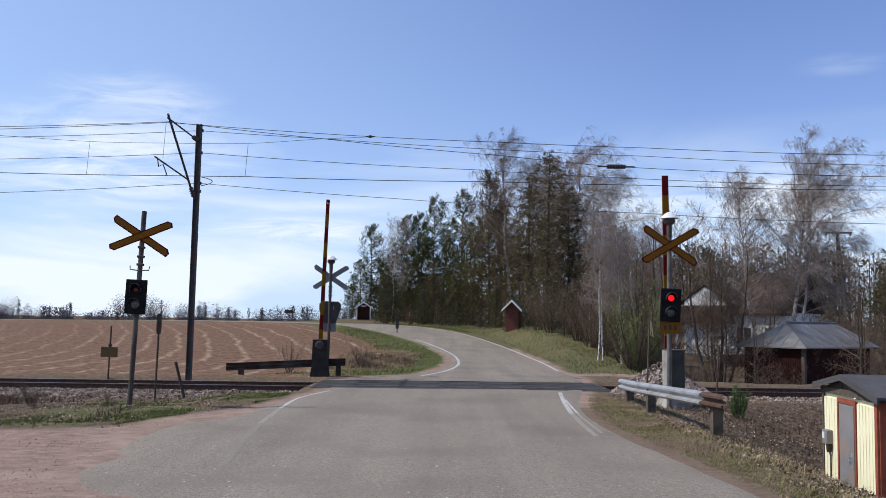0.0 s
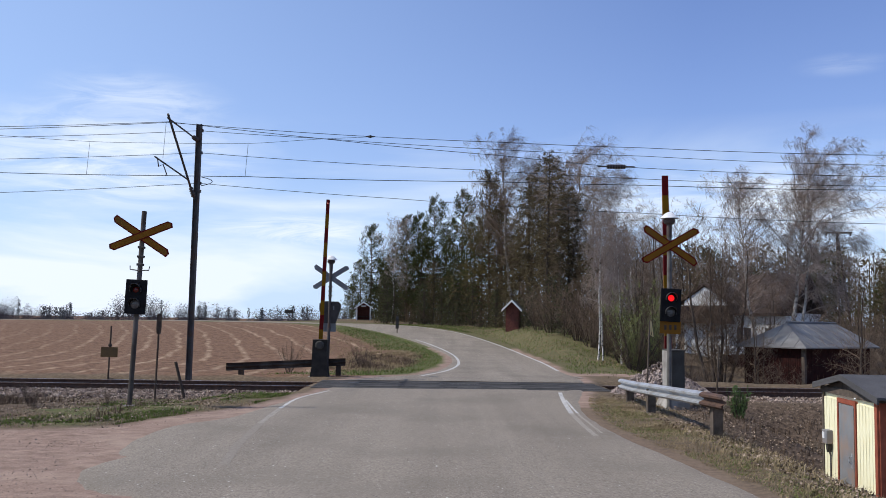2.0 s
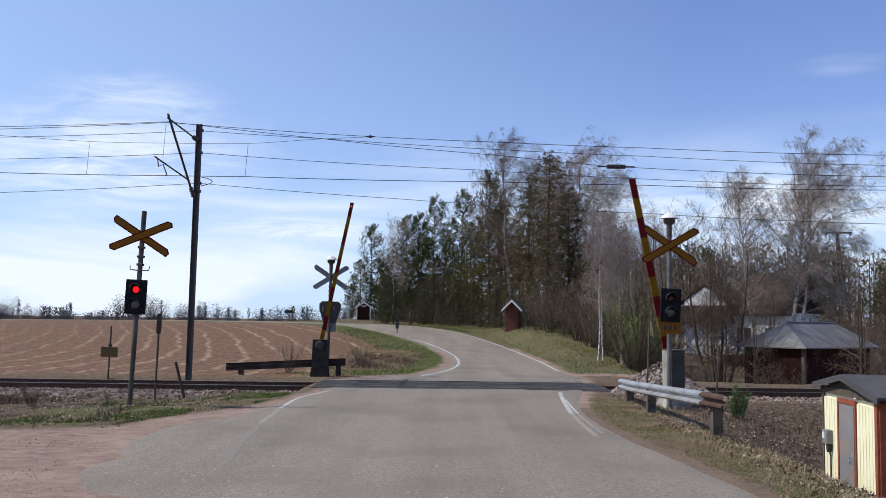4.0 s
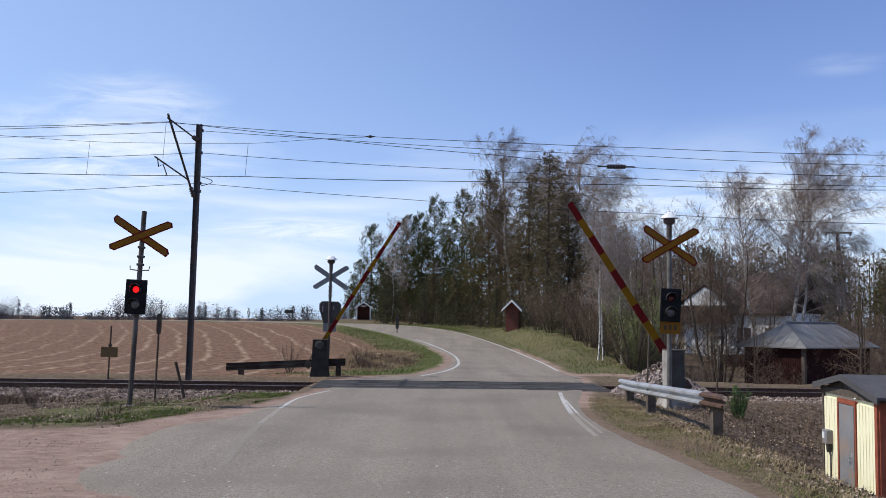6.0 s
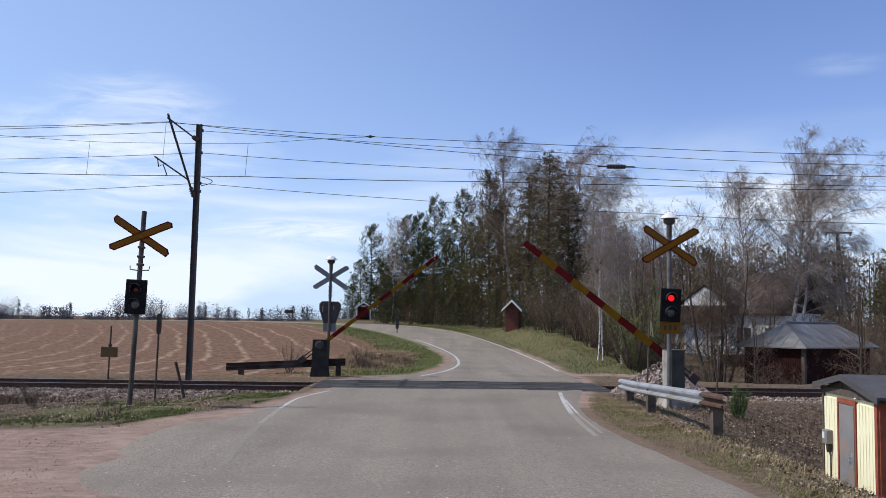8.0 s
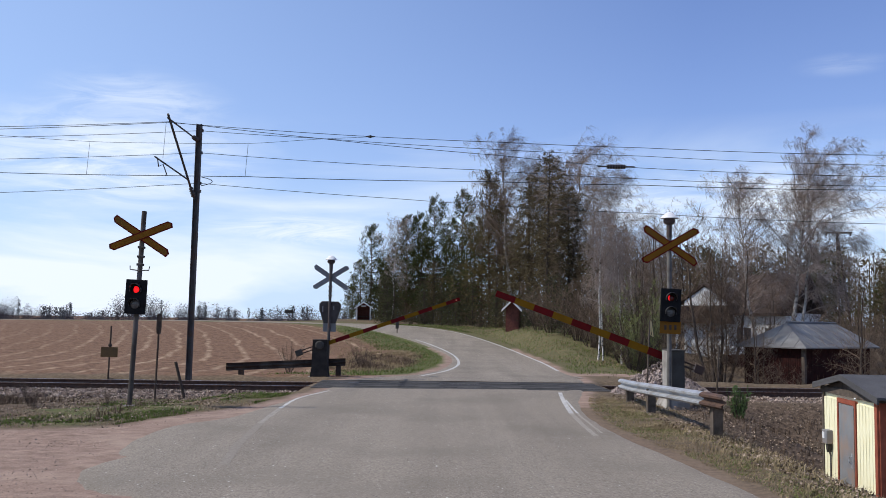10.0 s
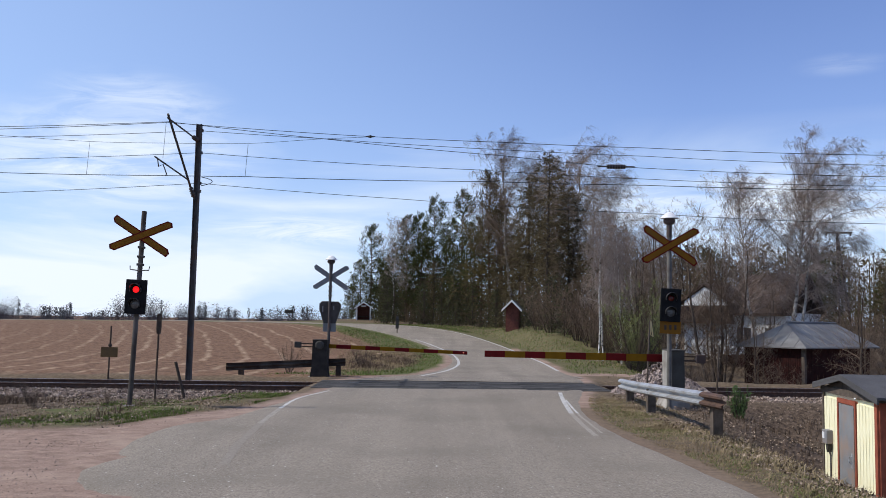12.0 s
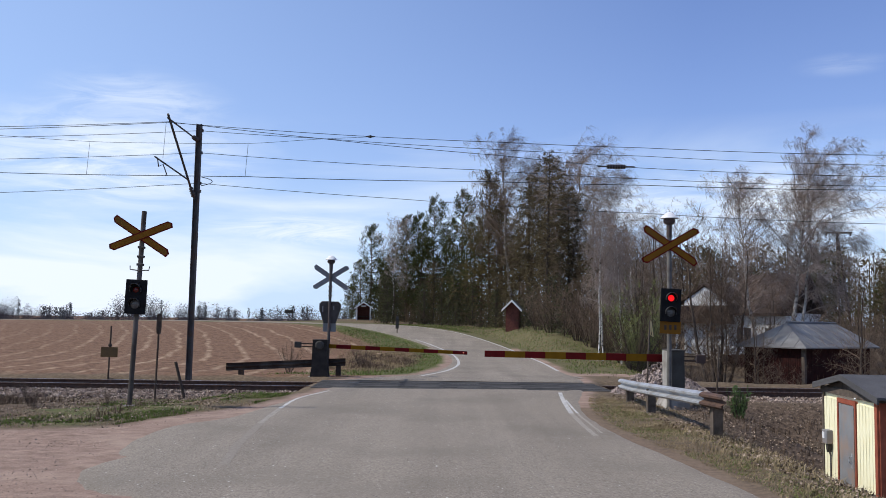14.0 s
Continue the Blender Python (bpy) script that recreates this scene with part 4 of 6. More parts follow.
def build_signals():
    cores = []
    # near, left of the road
    z0 = ground_at(-6.58, 19.9) - 0.05
    s = empty("crossing_signal", pose(-6.58, 19.9, z0, 0, 2.2, 0), "yellow saltire and black red-lit signal on a leaning dark brown-grey post", "crossing signal", "signals at the crossing")
    part("post", rod([(0, 0, 0), (0, 0, 4.13 - z0)], 0.052, 16), M_POST_DARK, s)
    part("footing", block((0.22, 0.22, 0.30), pose(0, 0, -0.08), 0.03), M_CONCRETE, s)
    add_saltire(s, 3.59 - z0, -0.09, 1.43, tilts=(31, -24.5))
    cores.append(add_signal_head(s, 2.29 - z0, -0.13, 0, 0))
    part("bracket", rod([(-0.21, -0.02, 2.95 - z0), (-0.20, -0.03, 2.87 - z0), (0, -0.06, 2.85 - z0), (0.20, -0.03, 2.87 - z0), (0.21, -0.02, 2.95 - z0)], 0.012, 8), M_POST_DARK, s)
    for zz in (3.35, 3.15, 2.98):
        part("clamp", block((0.13, 0.13, 0.05), pose(0, 0, zz - z0), 0.01), M_POST_DARK, s)
    # near, right of the road
    z0 = ground_at(4.99, 20.7) - 0.1
    s = empty("crossing_signal", pose(5.02, 20.7, z0, 0, 0.3, 0), "yellow saltire, bell and red-lit black signal on a zinc post", "crossing signal", "signals at the crossing")
    part("post", rod([(0, 0, 0), (0, 0, 4.15 - z0)], 0.052, 16), M_GALV_DULL, s)
    part("footing", block((0.26, 0.26, 0.4), pose(0, 0, -0.10), 0.03), M_CONCRETE, s)
    add_saltire(s, 3.61 - z0, -0.09, 1.43, tilts=(34, -31))
    add_bell(s, 4.22 - z0)
    part("bell_neck", rod([(0, 0, 3.80 - z0), (0, 0, 4.12 - z0)], 0.060, 14), M_POLE, s)
    cores.append(add_signal_head(s, 2.29 - z0, -0.13, 0, 2.5))
    plate = part("number_plate", block((0.46, 0.012, 0.28), pose(0, -0.10, 1.80 - z0, 0, 2, 0), 0.004), M_YELLOW, s, "yellow plate with dark worn marks")
    for i in range(3):
        part("mark", block((0.05, 0.004, 0.11), pose(-0.11 + 0.11 * i, -0.109, 1.80 - z0), 0.001), M_WOOD_DARK, plate)
    # beyond the rails, seen from behind
    z0 = ground_at(-3.82, 31.5) - 0.1
    s = empty("crossing_signal", pose(-3.82, 31.5, z0, 0, 0.7, 0), "grey back of a saltire signal with a white-capped bell", "crossing signal", "signals at the crossing")
    part("post", rod([(0, 0, 0), (0, 0, 3.85 - z0)], 0.048, 16), M_POLE, s)
    part("footing", block((0.26, 0.26, 0.4), pose(0, 0, -0.12), 0.03), M_CONCRETE, s)
    add_saltire(s, 3.27 - z0, 0.08, 1.38, False, (33, -33))
    add_bell(s, 3.86 - z0)
    part("bell_neck", rod([(0, 0, 3.35 - z0), (0, 0, 3.78 - z0)], [0.05, 0.07], 14), M_POLE, s)
    # back of the lamp head behind a wedge-shaped cover
    part("signal_back", prism([(-0.36, 0.36), (-0.27, 0.44), (0.27, 0.44), (0.36, 0.36), (0.36, 0.16), (0.20, -0.30), (-0.20, -0.30), (-0.36, 0.16)], 0.10, pose(0, 0.07, 2.02 - z0)), M_HEAD_BACK, s, "brown-grey back of a signal head")
    for x, zz, h in ((-0.24, 2.20, 0.20), (0.13, 2.24, 0.14)):
        part("hinge_bar", block((0.035, 0.02, h), pose(x, 0.058, zz - z0), 0.004), M_BOARD_BACK, s)
    part("plate_back", block((0.44, 0.012, 0.28), pose(0, 0.10, 1.58 - z0), 0.004), M_BOARD_BACK, s)
    for zz in (2.95, 2.8, 2.65):
        part("clamp", block((0.13, 0.13, 0.05), pose(0, 0, zz - z0), 0.01), M_GALV_DULL, s)
    return cores


LAMPS = build_signals()


# ---- half barriers ----
def add_arm(thing, pivot, length, way, bands, height, tip_lamp):
    """A striped arm that points along way * x from the pivot, with its counterweight."""
    arm = part("arm", rod([(0, -0.11, 0), (0, 0.11, 0)], 0.07, 16), M_BOX_GREY, thing, "red and yellow striped barrier arm", pivot)
    start = 0.05
    lng = (length - start) / bands
    for i in range(bands):
        a = start + i * lng
        h0, h1 = height * (1.08 - 0.18 * i / bands), height * (1.08 - 0.18 * (i + 1) / bands)
        out = [(way * a, -h0 / 2), (way * (a + lng), -h1 / 2), (way * (a + lng), h1 / 2), (way * a, h0 / 2)]
        part("band", prism(out, 0.05, pose(0, -0.025, 0)), M_RED if (bands - 1 - i) % 2 == 0 else M_ARM_YELLOW, arm)
    for zz in (0.05, -0.05):
        part("counterweight_bar", block((0.66, 0.05, 0.035), pose(-way * 0.33, 0, zz), 0.006), M_WOOD_DARK, arm)
    part("counterweight", block((0.22, 0.14, 0.20), pose(-way * 0.74, 0, 0), 0.015), M_POLE if way < 0 else M_BOX_GREY, arm, "dark counterweight block" if way < 0 else "grey counterweight block")
    for reach in (length - 0.13,):
        part("arm_lamp", spun([(0.018, 0), (0.018, 0.012), (0.011, 0.019), (0.0, 0.021)], 16, None, pose(way * reach, -0.028, 0, 90, 0, 0)), M_TIP_LAMP if tip_lamp else M_LENS_RED, arm, "small red arm lamp")
    return arm


def build_barriers():
    z0 = ground_at(5.3, 21.1) - 0.1
    b = empty("level_crossing_barrier", pose(5.28, 21.1, z0), "grey barrier machine with a red and yellow striped arm", "barrier", "barriers of the crossing")
    part("housing", prism([(-0.145, 0.42), (-0.135, 1.27 - z0), (0.135, 1.27 - z0), (0.145, 0.42), (0.20, 0), (-0.20, 0)], 0.90, pose(0, -0.2, 0)), M_BOX_GREY, b, "grey steel machine housing")
    part("side_cover", block((0.012, 0.84, 0.85), pose(-0.146, 0.25, 0.84 - z0), 0.004), M_CONCRETE, b)
    part("lid", block((0.30, 0.94, 0.03), pose(0, 0.25, 1.285 - z0), 0.008), M_BOX_GREY, b)
    part("foot", prism([(-0.34, 0.0), (0.26, 0.0), (0.24, 0.30), (-0.20, 0.30)], 1.0, pose(0, -0.24, 0)), M_CONCRETE, b, "grey concrete foot")
    right = add_arm(b, pose(0.04, 0.85, 1.075 - z0), 4.31, -1, 9, 0.16, False)
    part("arm_shaft", rod([(0.04, 0.6, 1.075 - z0), (0.04, 0.84, 1.075 - z0)], 0.05, 14), M_BOX_GREY, b)
    z0 = ground_at(-4.05, 30.7) - 0.1
    b = empty("level_crossing_barrier", pose(-3.98, 30.7, z0), "black-brown barrier machine with a red and yellow striped arm", "barrier", "barriers of the crossing")
    part("housing", prism([(-0.24, 0.35), (-0.21, 1.17 - z0), (0.25, 1.17 - z0), (0.27, 0.35), (0.33, 0), (-0.30, 0)], 0.5, pose(0, -0.25, 0)), M_HOUSING, b, "black-brown machine housing")
    part("lid", block((0.48, 0.54, 0.025), pose(0.02, 0.0, 1.182 - z0), 0.006), M_HOUSING, b)
    part("drive_cover", spun([(0.15, 0.0), (0.15, 0.05), (0.11, 0.075), (0.0, 0.08)], 8, None, pose(0.02, -0.25, 1.02 - z0, 90, 22, 0)), M_BOX_GREY, b, "grey eight-sided drive cover")
    part("foot", block((0.72, 0.62, 0.16), pose(-0.01, 0, 0.02), 0.02), M_CONCRETE, b, "low concrete foot")
    left = add_arm(b, pose(-0.04, 0.36, 0.98 - z0), 4.88, 1, 10, 0.125, True)
    part("arm_shaft", rod([(-0.04, 0.2, 0.98 - z0), (-0.04, 0.34, 0.98 - z0)], 0.05, 14), M_BOX_GREY, b)
    return left, right


ARM_LEFT, ARM_RIGHT = build_barriers()


# ---- guard rails, stakes and small signs ----
def build_guard_rail(path, posts, mat, label, z_top, end_mat=None, post_mat=None, depth=0.06):
    """A W-shaped beam along a plan path on short posts."""
    g = empty("guard_rail", pose(path[0][0], path[0][1], ground_at(*path[0][:2])), label, "guard rail", "guard rails at the crossing")
    o = Vector(g.location)
    g_side = 1 if depth > 0 else -1
    sec = [(0, 0.125), (0.03 * g_side, 0.12), (depth, 0.085), (depth, 0.05), (0.0, 0.012), (0.0, -0.012), (depth, -0.05), (depth, -0.085), (0.03 * g_side, -0.12), (0, -0.125)]
    full = sec + [(x - 0.008 * g_side, z) for x, z in sec[::-1]]
    for k, (a, b) in enumerate(zip(path, path[1:])):
        bm = bmesh.new()
        rings = []
        for p in (a, b):
            w = (Vector(b[:2]) - Vector(a[:2])).normalized()
            side = Vector((-w.y, w.x))
            rings.append([bm.verts.new(Vector((p[0] + side.x * x, p[1] + side.y * x, p[2] + zz)) - o) for x, zz in full])
        for j in range(len(full)):
            i = (j + 1) % len(full)
            bm.faces.new((rings[0][j], rings[0][i], rings[1][i], rings[1][j]))
        bm.faces.new(rings[0])
        bm.faces.new(rings[1][::-1])
        bmesh.ops.recalc_face_normals(bm, faces=bm.faces)
        part("beam", bm, end_mat if end_mat and k == len(path) - 2 else mat, g)
    for x, y, top in posts:
        z = ground_at(x, y) - 0.15
        part("post", block((0.17, 0.17, top - z), pose(x - o.x, y - o.y, (top + z) / 2 - o.z), 0.012), post_mat or M_WOOD_GREY, g)
    return g


build_guard_rail([(4.47, 23.3, 0.38), (4.34, 21.3, 0.45), (4.44, 15.9, 0.63), (4.62, 15.25, 0.62)], [(4.52, 22.5, 0.42), (4.42, 19.8, 0.50), (4.60, 15.7, 0.64)], M_GALV, "bright galvanised guard rail on grey wooden posts", 0.5, M_RUST, None, -0.085)
build_guard_rail([(-3.19, 31.2, 0.446), (-3.78, 31.15, 0.425), (-7.15, 31.15, 0.23)], [(-3.43, 31.3, 0.46), (-6.66, 31.27, 0.24)], M_RAIL_DARK, "dark weathered guard rail beyond the rails", 0.4, None, M_WOOD_DARK, -0.05)


def build_stakes():
    z = ground_at(-10.5, 29.9)
    s = empty("marker_sign", pose(-10.6, 29.9, z, 0, 1.5, 0), "dull yellow plate on a thin dark stake", "sign")
    part("stake", rod([(0, 0, -0.1), (0, 0, 1.55 - z)], 0.028, 8), M_WOOD_DARK, s)
    part("plate", block((0.54, 0.02, 0.32), pose(0.0, -0.04, 0.72 - z), 0.006), material("dirty_yellow_plate", (0.14, 0.078, 0.02), (0.11, 0.06, 0.016), 6, 0.7), s, "dull yellow plate")
    part("knob", spun([(0.03, -0.05), (0.06, -0.02), (0.06, 0.03), (0.03, 0.05)], 12, None, pose(0, 0, 0.93 - z)), M_WOOD_DARK, s)
    z = ground_at(-6.97, 23.0)
    s = empty("marker_post", pose(-6.99, 23.0, z, 0, 1.2, 0), "thin dark marker post with a narrow box on top", "marker post")
    part("stake", rod([(0, 0, -0.1), (0, 0, 1.55 - z)], 0.025, 8), M_WOOD_DARK, s)
    part("top_box", prism([(-0.04, 0.0), (0.04, 0.0), (0.055, 0.1), (0.055, 0.5), (-0.055, 0.5), (-0.055, 0.1)], 0.06, pose(0, -0.03, 1.45 - z)), M_WOOD_DARK, s)
    z = ground_at(-6.6, 24.3)
    s = part("leaning_stub", rod([(0, 0, -0.2), (-0.36, 0, 1.10)], 0.04, 10), M_WOOD_DARK)
    s.matrix_basis = pose(-6.52, 24.3, z)
    tagged(s, "dark leaning stub post in the ballast", "post")
    z = ground_at(4.75, 22.0)
    s = empty("snow_stake", pose(5.16, 23.6, ground_at(5.16, 23.6), 0, 2.5, 0), "thin wooden stake with a bent yellowish pennant", "stake")
    part("stake", rod([(0, 0, -0.1), (0, 0, 1.95)], 0.022, 8), M_WOOD_GREY, s)
    part("pennant", rod([(0.02, 0, 1.95), (0.10, 0, 1.55), (0.03, 0, 1.60), (0.02, 0, 1.90)], 0.019, 6), material("bleached_yellow_strip", (0.66, 0.54, 0.30), (0.55, 0.44, 0.24), 6, 0.8), s)
    z = ground_at(6.9, 24.6)
    s = empty("snow_stake", pose(7.20, 24.6, z, 0, 3.0, 0), "thin two-coloured stake, white above and dark below", "stake")
    part("stake", rod([(0, 0, -0.1), (0, 0, 0.95)], 0.024, 8), M_WOOD_DARK, s)
    part("pale_end", rod([(0, 0, 0.95), (0, 0, 1.55)], 0.025, 8), M_WOOD_GREY, s)
    z = ground_at(-3.75, 78.5)
    s = empty("road_delineator", pose(-3.75, 78.5, z), "small dark delineator post at the bend", "delineator")
    part("stake", rod([(0, 0, -0.1), (0, 0, 0.5)], 0.04, 8), M_WOOD_GREY, s)
    part("plate", block((0.27, 0.04, 0.85), pose(0, 0, 0.85), 0.01), M_BOX_GREY, s)
    part("cap", block((0.20, 0.035, 0.18), pose(0, 0, 1.36), 0.01), M_POLE, s)


build_stakes()


# ---- buildings ----
def build_equipment_hut():
    """The pale yellow hut whose door side faces the road."""
    z0 = -1.05
    hut = empty("equipment_hut", pose(6.30, 15.5, z0, 0, 0, -90 - 4.2), "pale yellow clad equipment hut with red corners and grey door", "hut")
    # own space: x along the door side towards the viewer's end, y away from the road
    L, W, H = 2.32, 2.0, 0.82 + 1.05
    part("wall_core", block((L - 0.04, W - 0.04, H - 0.01), pose(L / 2, W / 2, H / 2)), M_HUT_YELLOW, hut)
    boards = [(0.06, 0.66), (1.50, L - 0.10)]
    for a, b in boards:
        n = max(1, int(round((b - a) / 0.115)))
        w = (b - a) / n
        for i in range(n):
            part("cladding_board", block((w - 0.014, 0.022, H - 0.1), pose(a + (i + 0.5) * w, 0.006, H / 2 - 0.03), 0.004), M_HUT_YELLOW, hut)
    for i in range(17):
        part("cladding_board", block((0.022, 0.102, H - 0.1), pose(L - 0.006, 0.14 + i * 0.112, H / 2 - 0.03), 0.004), M_HUT_RED, hut, "dark red board")
    part("corner_trim", block((0.07, 0.035, H), pose(0.02, 0.0, H / 2), 0.004), M_WOOD_GREY, hut)
    part("corner_trim", block((0.10, 0.04, H), pose(L - 0.045, -0.003, H / 2), 0.004), M_HUT_RED, hut, "red corner board")
    part("corner_trim", block((0.04, 0.10, H), pose(L + 0.003, 0.06, H / 2), 0.004), M_HUT_RED, hut, "red corner board")
    part("door_frame", prism([(0.70, 0.05), (0.76, 0.05), (0.76, H - 0.12), (1.42, H - 0.12), (1.42, 0.05), (1.49, 0.05), (1.49, H - 0.05), (0.70, H - 0.05)], 0.05, pose(0, -0.02, 0)), M_HUT_RED, hut, "red door frame")
    door = part("door", block((0.65, 0.035, H - 0.18), pose(1.09, 0.005, H / 2 - 0.04), 0.004), M_HUT_DOOR, hut, "grey steel door")
    part("handle", rod([(1.32, -0.015, 0.98), (1.32, -0.06, 0.98), (1.32, -0.065, 0.90), (1.32, -0.015, 0.88)], 0.012, 8), M_GALV, door)
    part("lock_plate", block((0.06, 0.008, 0.22), pose(1.32, -0.017, 0.92), 0.002), M_GALV, door)
    part("door_edge", block((0.02, 0.045, H - 0.2), pose(1.43, 0.0, H / 2 - 0.05), 0.003), M_WOOD_DARK, hut)
    # frieze under the gable, gable and roof
    part("frieze", block((L + 0.06, 0.04, 0.10), pose(L / 2, -0.012, H + 0.045), 0.006), M_WOOD_GREY, hut, "weathered grey frieze board")
    part("gable", prism([(0, H), (L, H), (L, H + 0.08), (L / 2, H + 0.27), (0, H + 0.08)], W, pose(0, 0.02, 0)), M_WOOD_GREY, hut)
    for a, b, za, zb in ((-0.14, L / 2, H + 0.10, H + 0.30), (L / 2, L + 0.30, H + 0.30, H + 0.06)):
        part("roof_slope", prism([(a, za), (b, zb), (b, zb + 0.035), (a, za + 0.035)], W + 0.55, pose(0, -0.13, 0)), M_FELT, hut, "grey roof sheet")
        part("barge_board", prism([(a, za - 0.06), (b, zb - 0.06), (b, zb - 0.002), (a, za - 0.002)], 0.025, pose(0, -0.128, 0)), M_FELT, hut)
    part("roof_lamp", spun([(0.012, 0), (0.02, 0.015), (0.012, 0.03)], 10, None, pose(1.55, -0.04, H - 0.02)), M_WHITE, hut)
    box = part("meter_box", block((0.21, 0.10, 0.22), pose(0.37, -0.06, 1.17), 0.015), M_HUT_DOOR, hut, "grey electric meter box")
    part("box_cover", prism([(0.35, 1.06), (0.46, 1.06), (0.46, 1.01), (0.42, 0.93), (0.38, 0.99)], 0.07, pose(0, -0.09, 0)), M_BOX_GREY, box)
    part("box_window", block((0.09, 0.01, 0.10), pose(0.33, -0.113, 1.19), 0.002), M_WHITE, box, "white label")
    part("conduit", rod([(0.42, -0.06, 0.98), (0.43, -0.035, 0.88), (0.43, -0.03, 0.02)], 0.014, 10), M_POLE, hut)
    part("footing", block((L + 0.1, W + 0.1, 0.35), pose(L / 2, W / 2, -0.12), 0.02), M_CONCRETE, hut)


def build_shed():
    a = 35
    z0 = -1.45
    shed = empty("red_shed", pose(14.70, 38.0, z0, 0, 0, a), "dark red weathered shed with a grey hipped tin roof", "shed")
    L, W, H = 4.8, 2.9, 2.38
    core = part("wall_core", block((L - 0.06, W - 0.06, H), pose(L / 2, W / 2, H / 2)), M_BARN_RED, shed)
    n = 28
    for i in range(n):
        part("board", block((L / n - 0.012, 0.024, H - 0.05), pose((i + 0.5) * L / n, 0.015, H / 2), 0.003), M_BARN_RED, shed)
        part("board", block((0.024, W / n - 0.012, H - 0.05), pose(0.015, (i + 0.5) * W / n, H / 2), 0.003), M_BARN_RED, shed)
    part("corner_post", block((0.14, 0.14, H), pose(0.02, 0.02, H / 2), 0.01), M_WOOD_GREY, shed, "grey corner board")
    part("door", block((1.1, 0.05, 1.8), pose(2.6, -0.005, 0.95), 0.01), M_BARN_RED, shed, "dark plank door")
    # hipped roof, four slopes with standing seams
    o, t = 0.30, 1.02
    c = [(-o, -o), (L + o, -o), (L + o, W + o), (-o, W + o)]
    r0, r1 = Vector((0.95, W / 2, H + t)), Vector((L - 0.25, W / 2, H + t))
    e = [Vector((x, y, H + 0.02)) for x, y in c]
    for quad in ((e[0], e[1], r1, r0), (e[1], e[2], r1), (e[2], e[3], r0, r1), (e[3], e[0], r0)):
        bm = bmesh.new()
        top = [bm.verts.new(p + Vector((0, 0, 0.03))) for p in quad]
        low = [bm.verts.new(p - Vector((0, 0, 0.02))) for p in quad]
        bm.faces.new(top)
        bm.faces.new(low[::-1])
        for k in range(len(quad)):
            j = (k + 1) % len(quad)
            bm.faces.new((low[k], low[j], top[j], top[k]))
        bmesh.ops.recalc_face_normals(bm, faces=bm.faces)
        slope = part("roof_slope", bm, M_TIN, shed, "grey tin roof sheet")
        # seams climb square to the eave until they meet a hip
        p, q = quad[0], quad[1]
        mid, along = (quad[2] + quad[-1]) / 2, (q - p).normalized()
        foot = p + along * (mid - p).dot(along)
        up = mid - foot
        inset = (r0 - e[0]).dot((e[1] - e[0]).normalized()) if len(quad) == 4 else (q - p).length / 2
        ln = (q - p).length
        k = 0.45
        while k < ln - 0.2:
            reach = min(1.0, k / inset, (ln - k) / inset)
            s0 = p + along * k + Vector((0, 0, 0.035))
            part("seam", rod([s0, s0 + up * reach * 0.98], 0.016, 4), M_TIN, slope)
            k += 0.62
    part("ridge_cap", rod([r0 + Vector((0, 0, 0.05)), r1 + Vector((0, 0, 0.05))], 0.05, 8), M_TIN, shed)


def add_window(house, x, y, z, w, h):
    f = part("window", prism([(-w / 2, -h / 2), (w / 2, -h / 2), (w / 2, h / 2), (-w / 2, h / 2)], 0.06, pose(x, y - 0.03, z)), M_WHITE, house, "white-framed window")
    part("pane", block((w - 0.16, 0.02, h - 0.16), pose(x, y - 0.035, z), 0.002), material("dark_window_glass", (0.03, 0.035, 0.04), (0.05, 0.055, 0.06), 2, 0.1), f)
    part("glazing_bar", block((0.05, 0.03, h - 0.12), pose(x, y - 0.045, z), 0.002), M_WHITE, f)


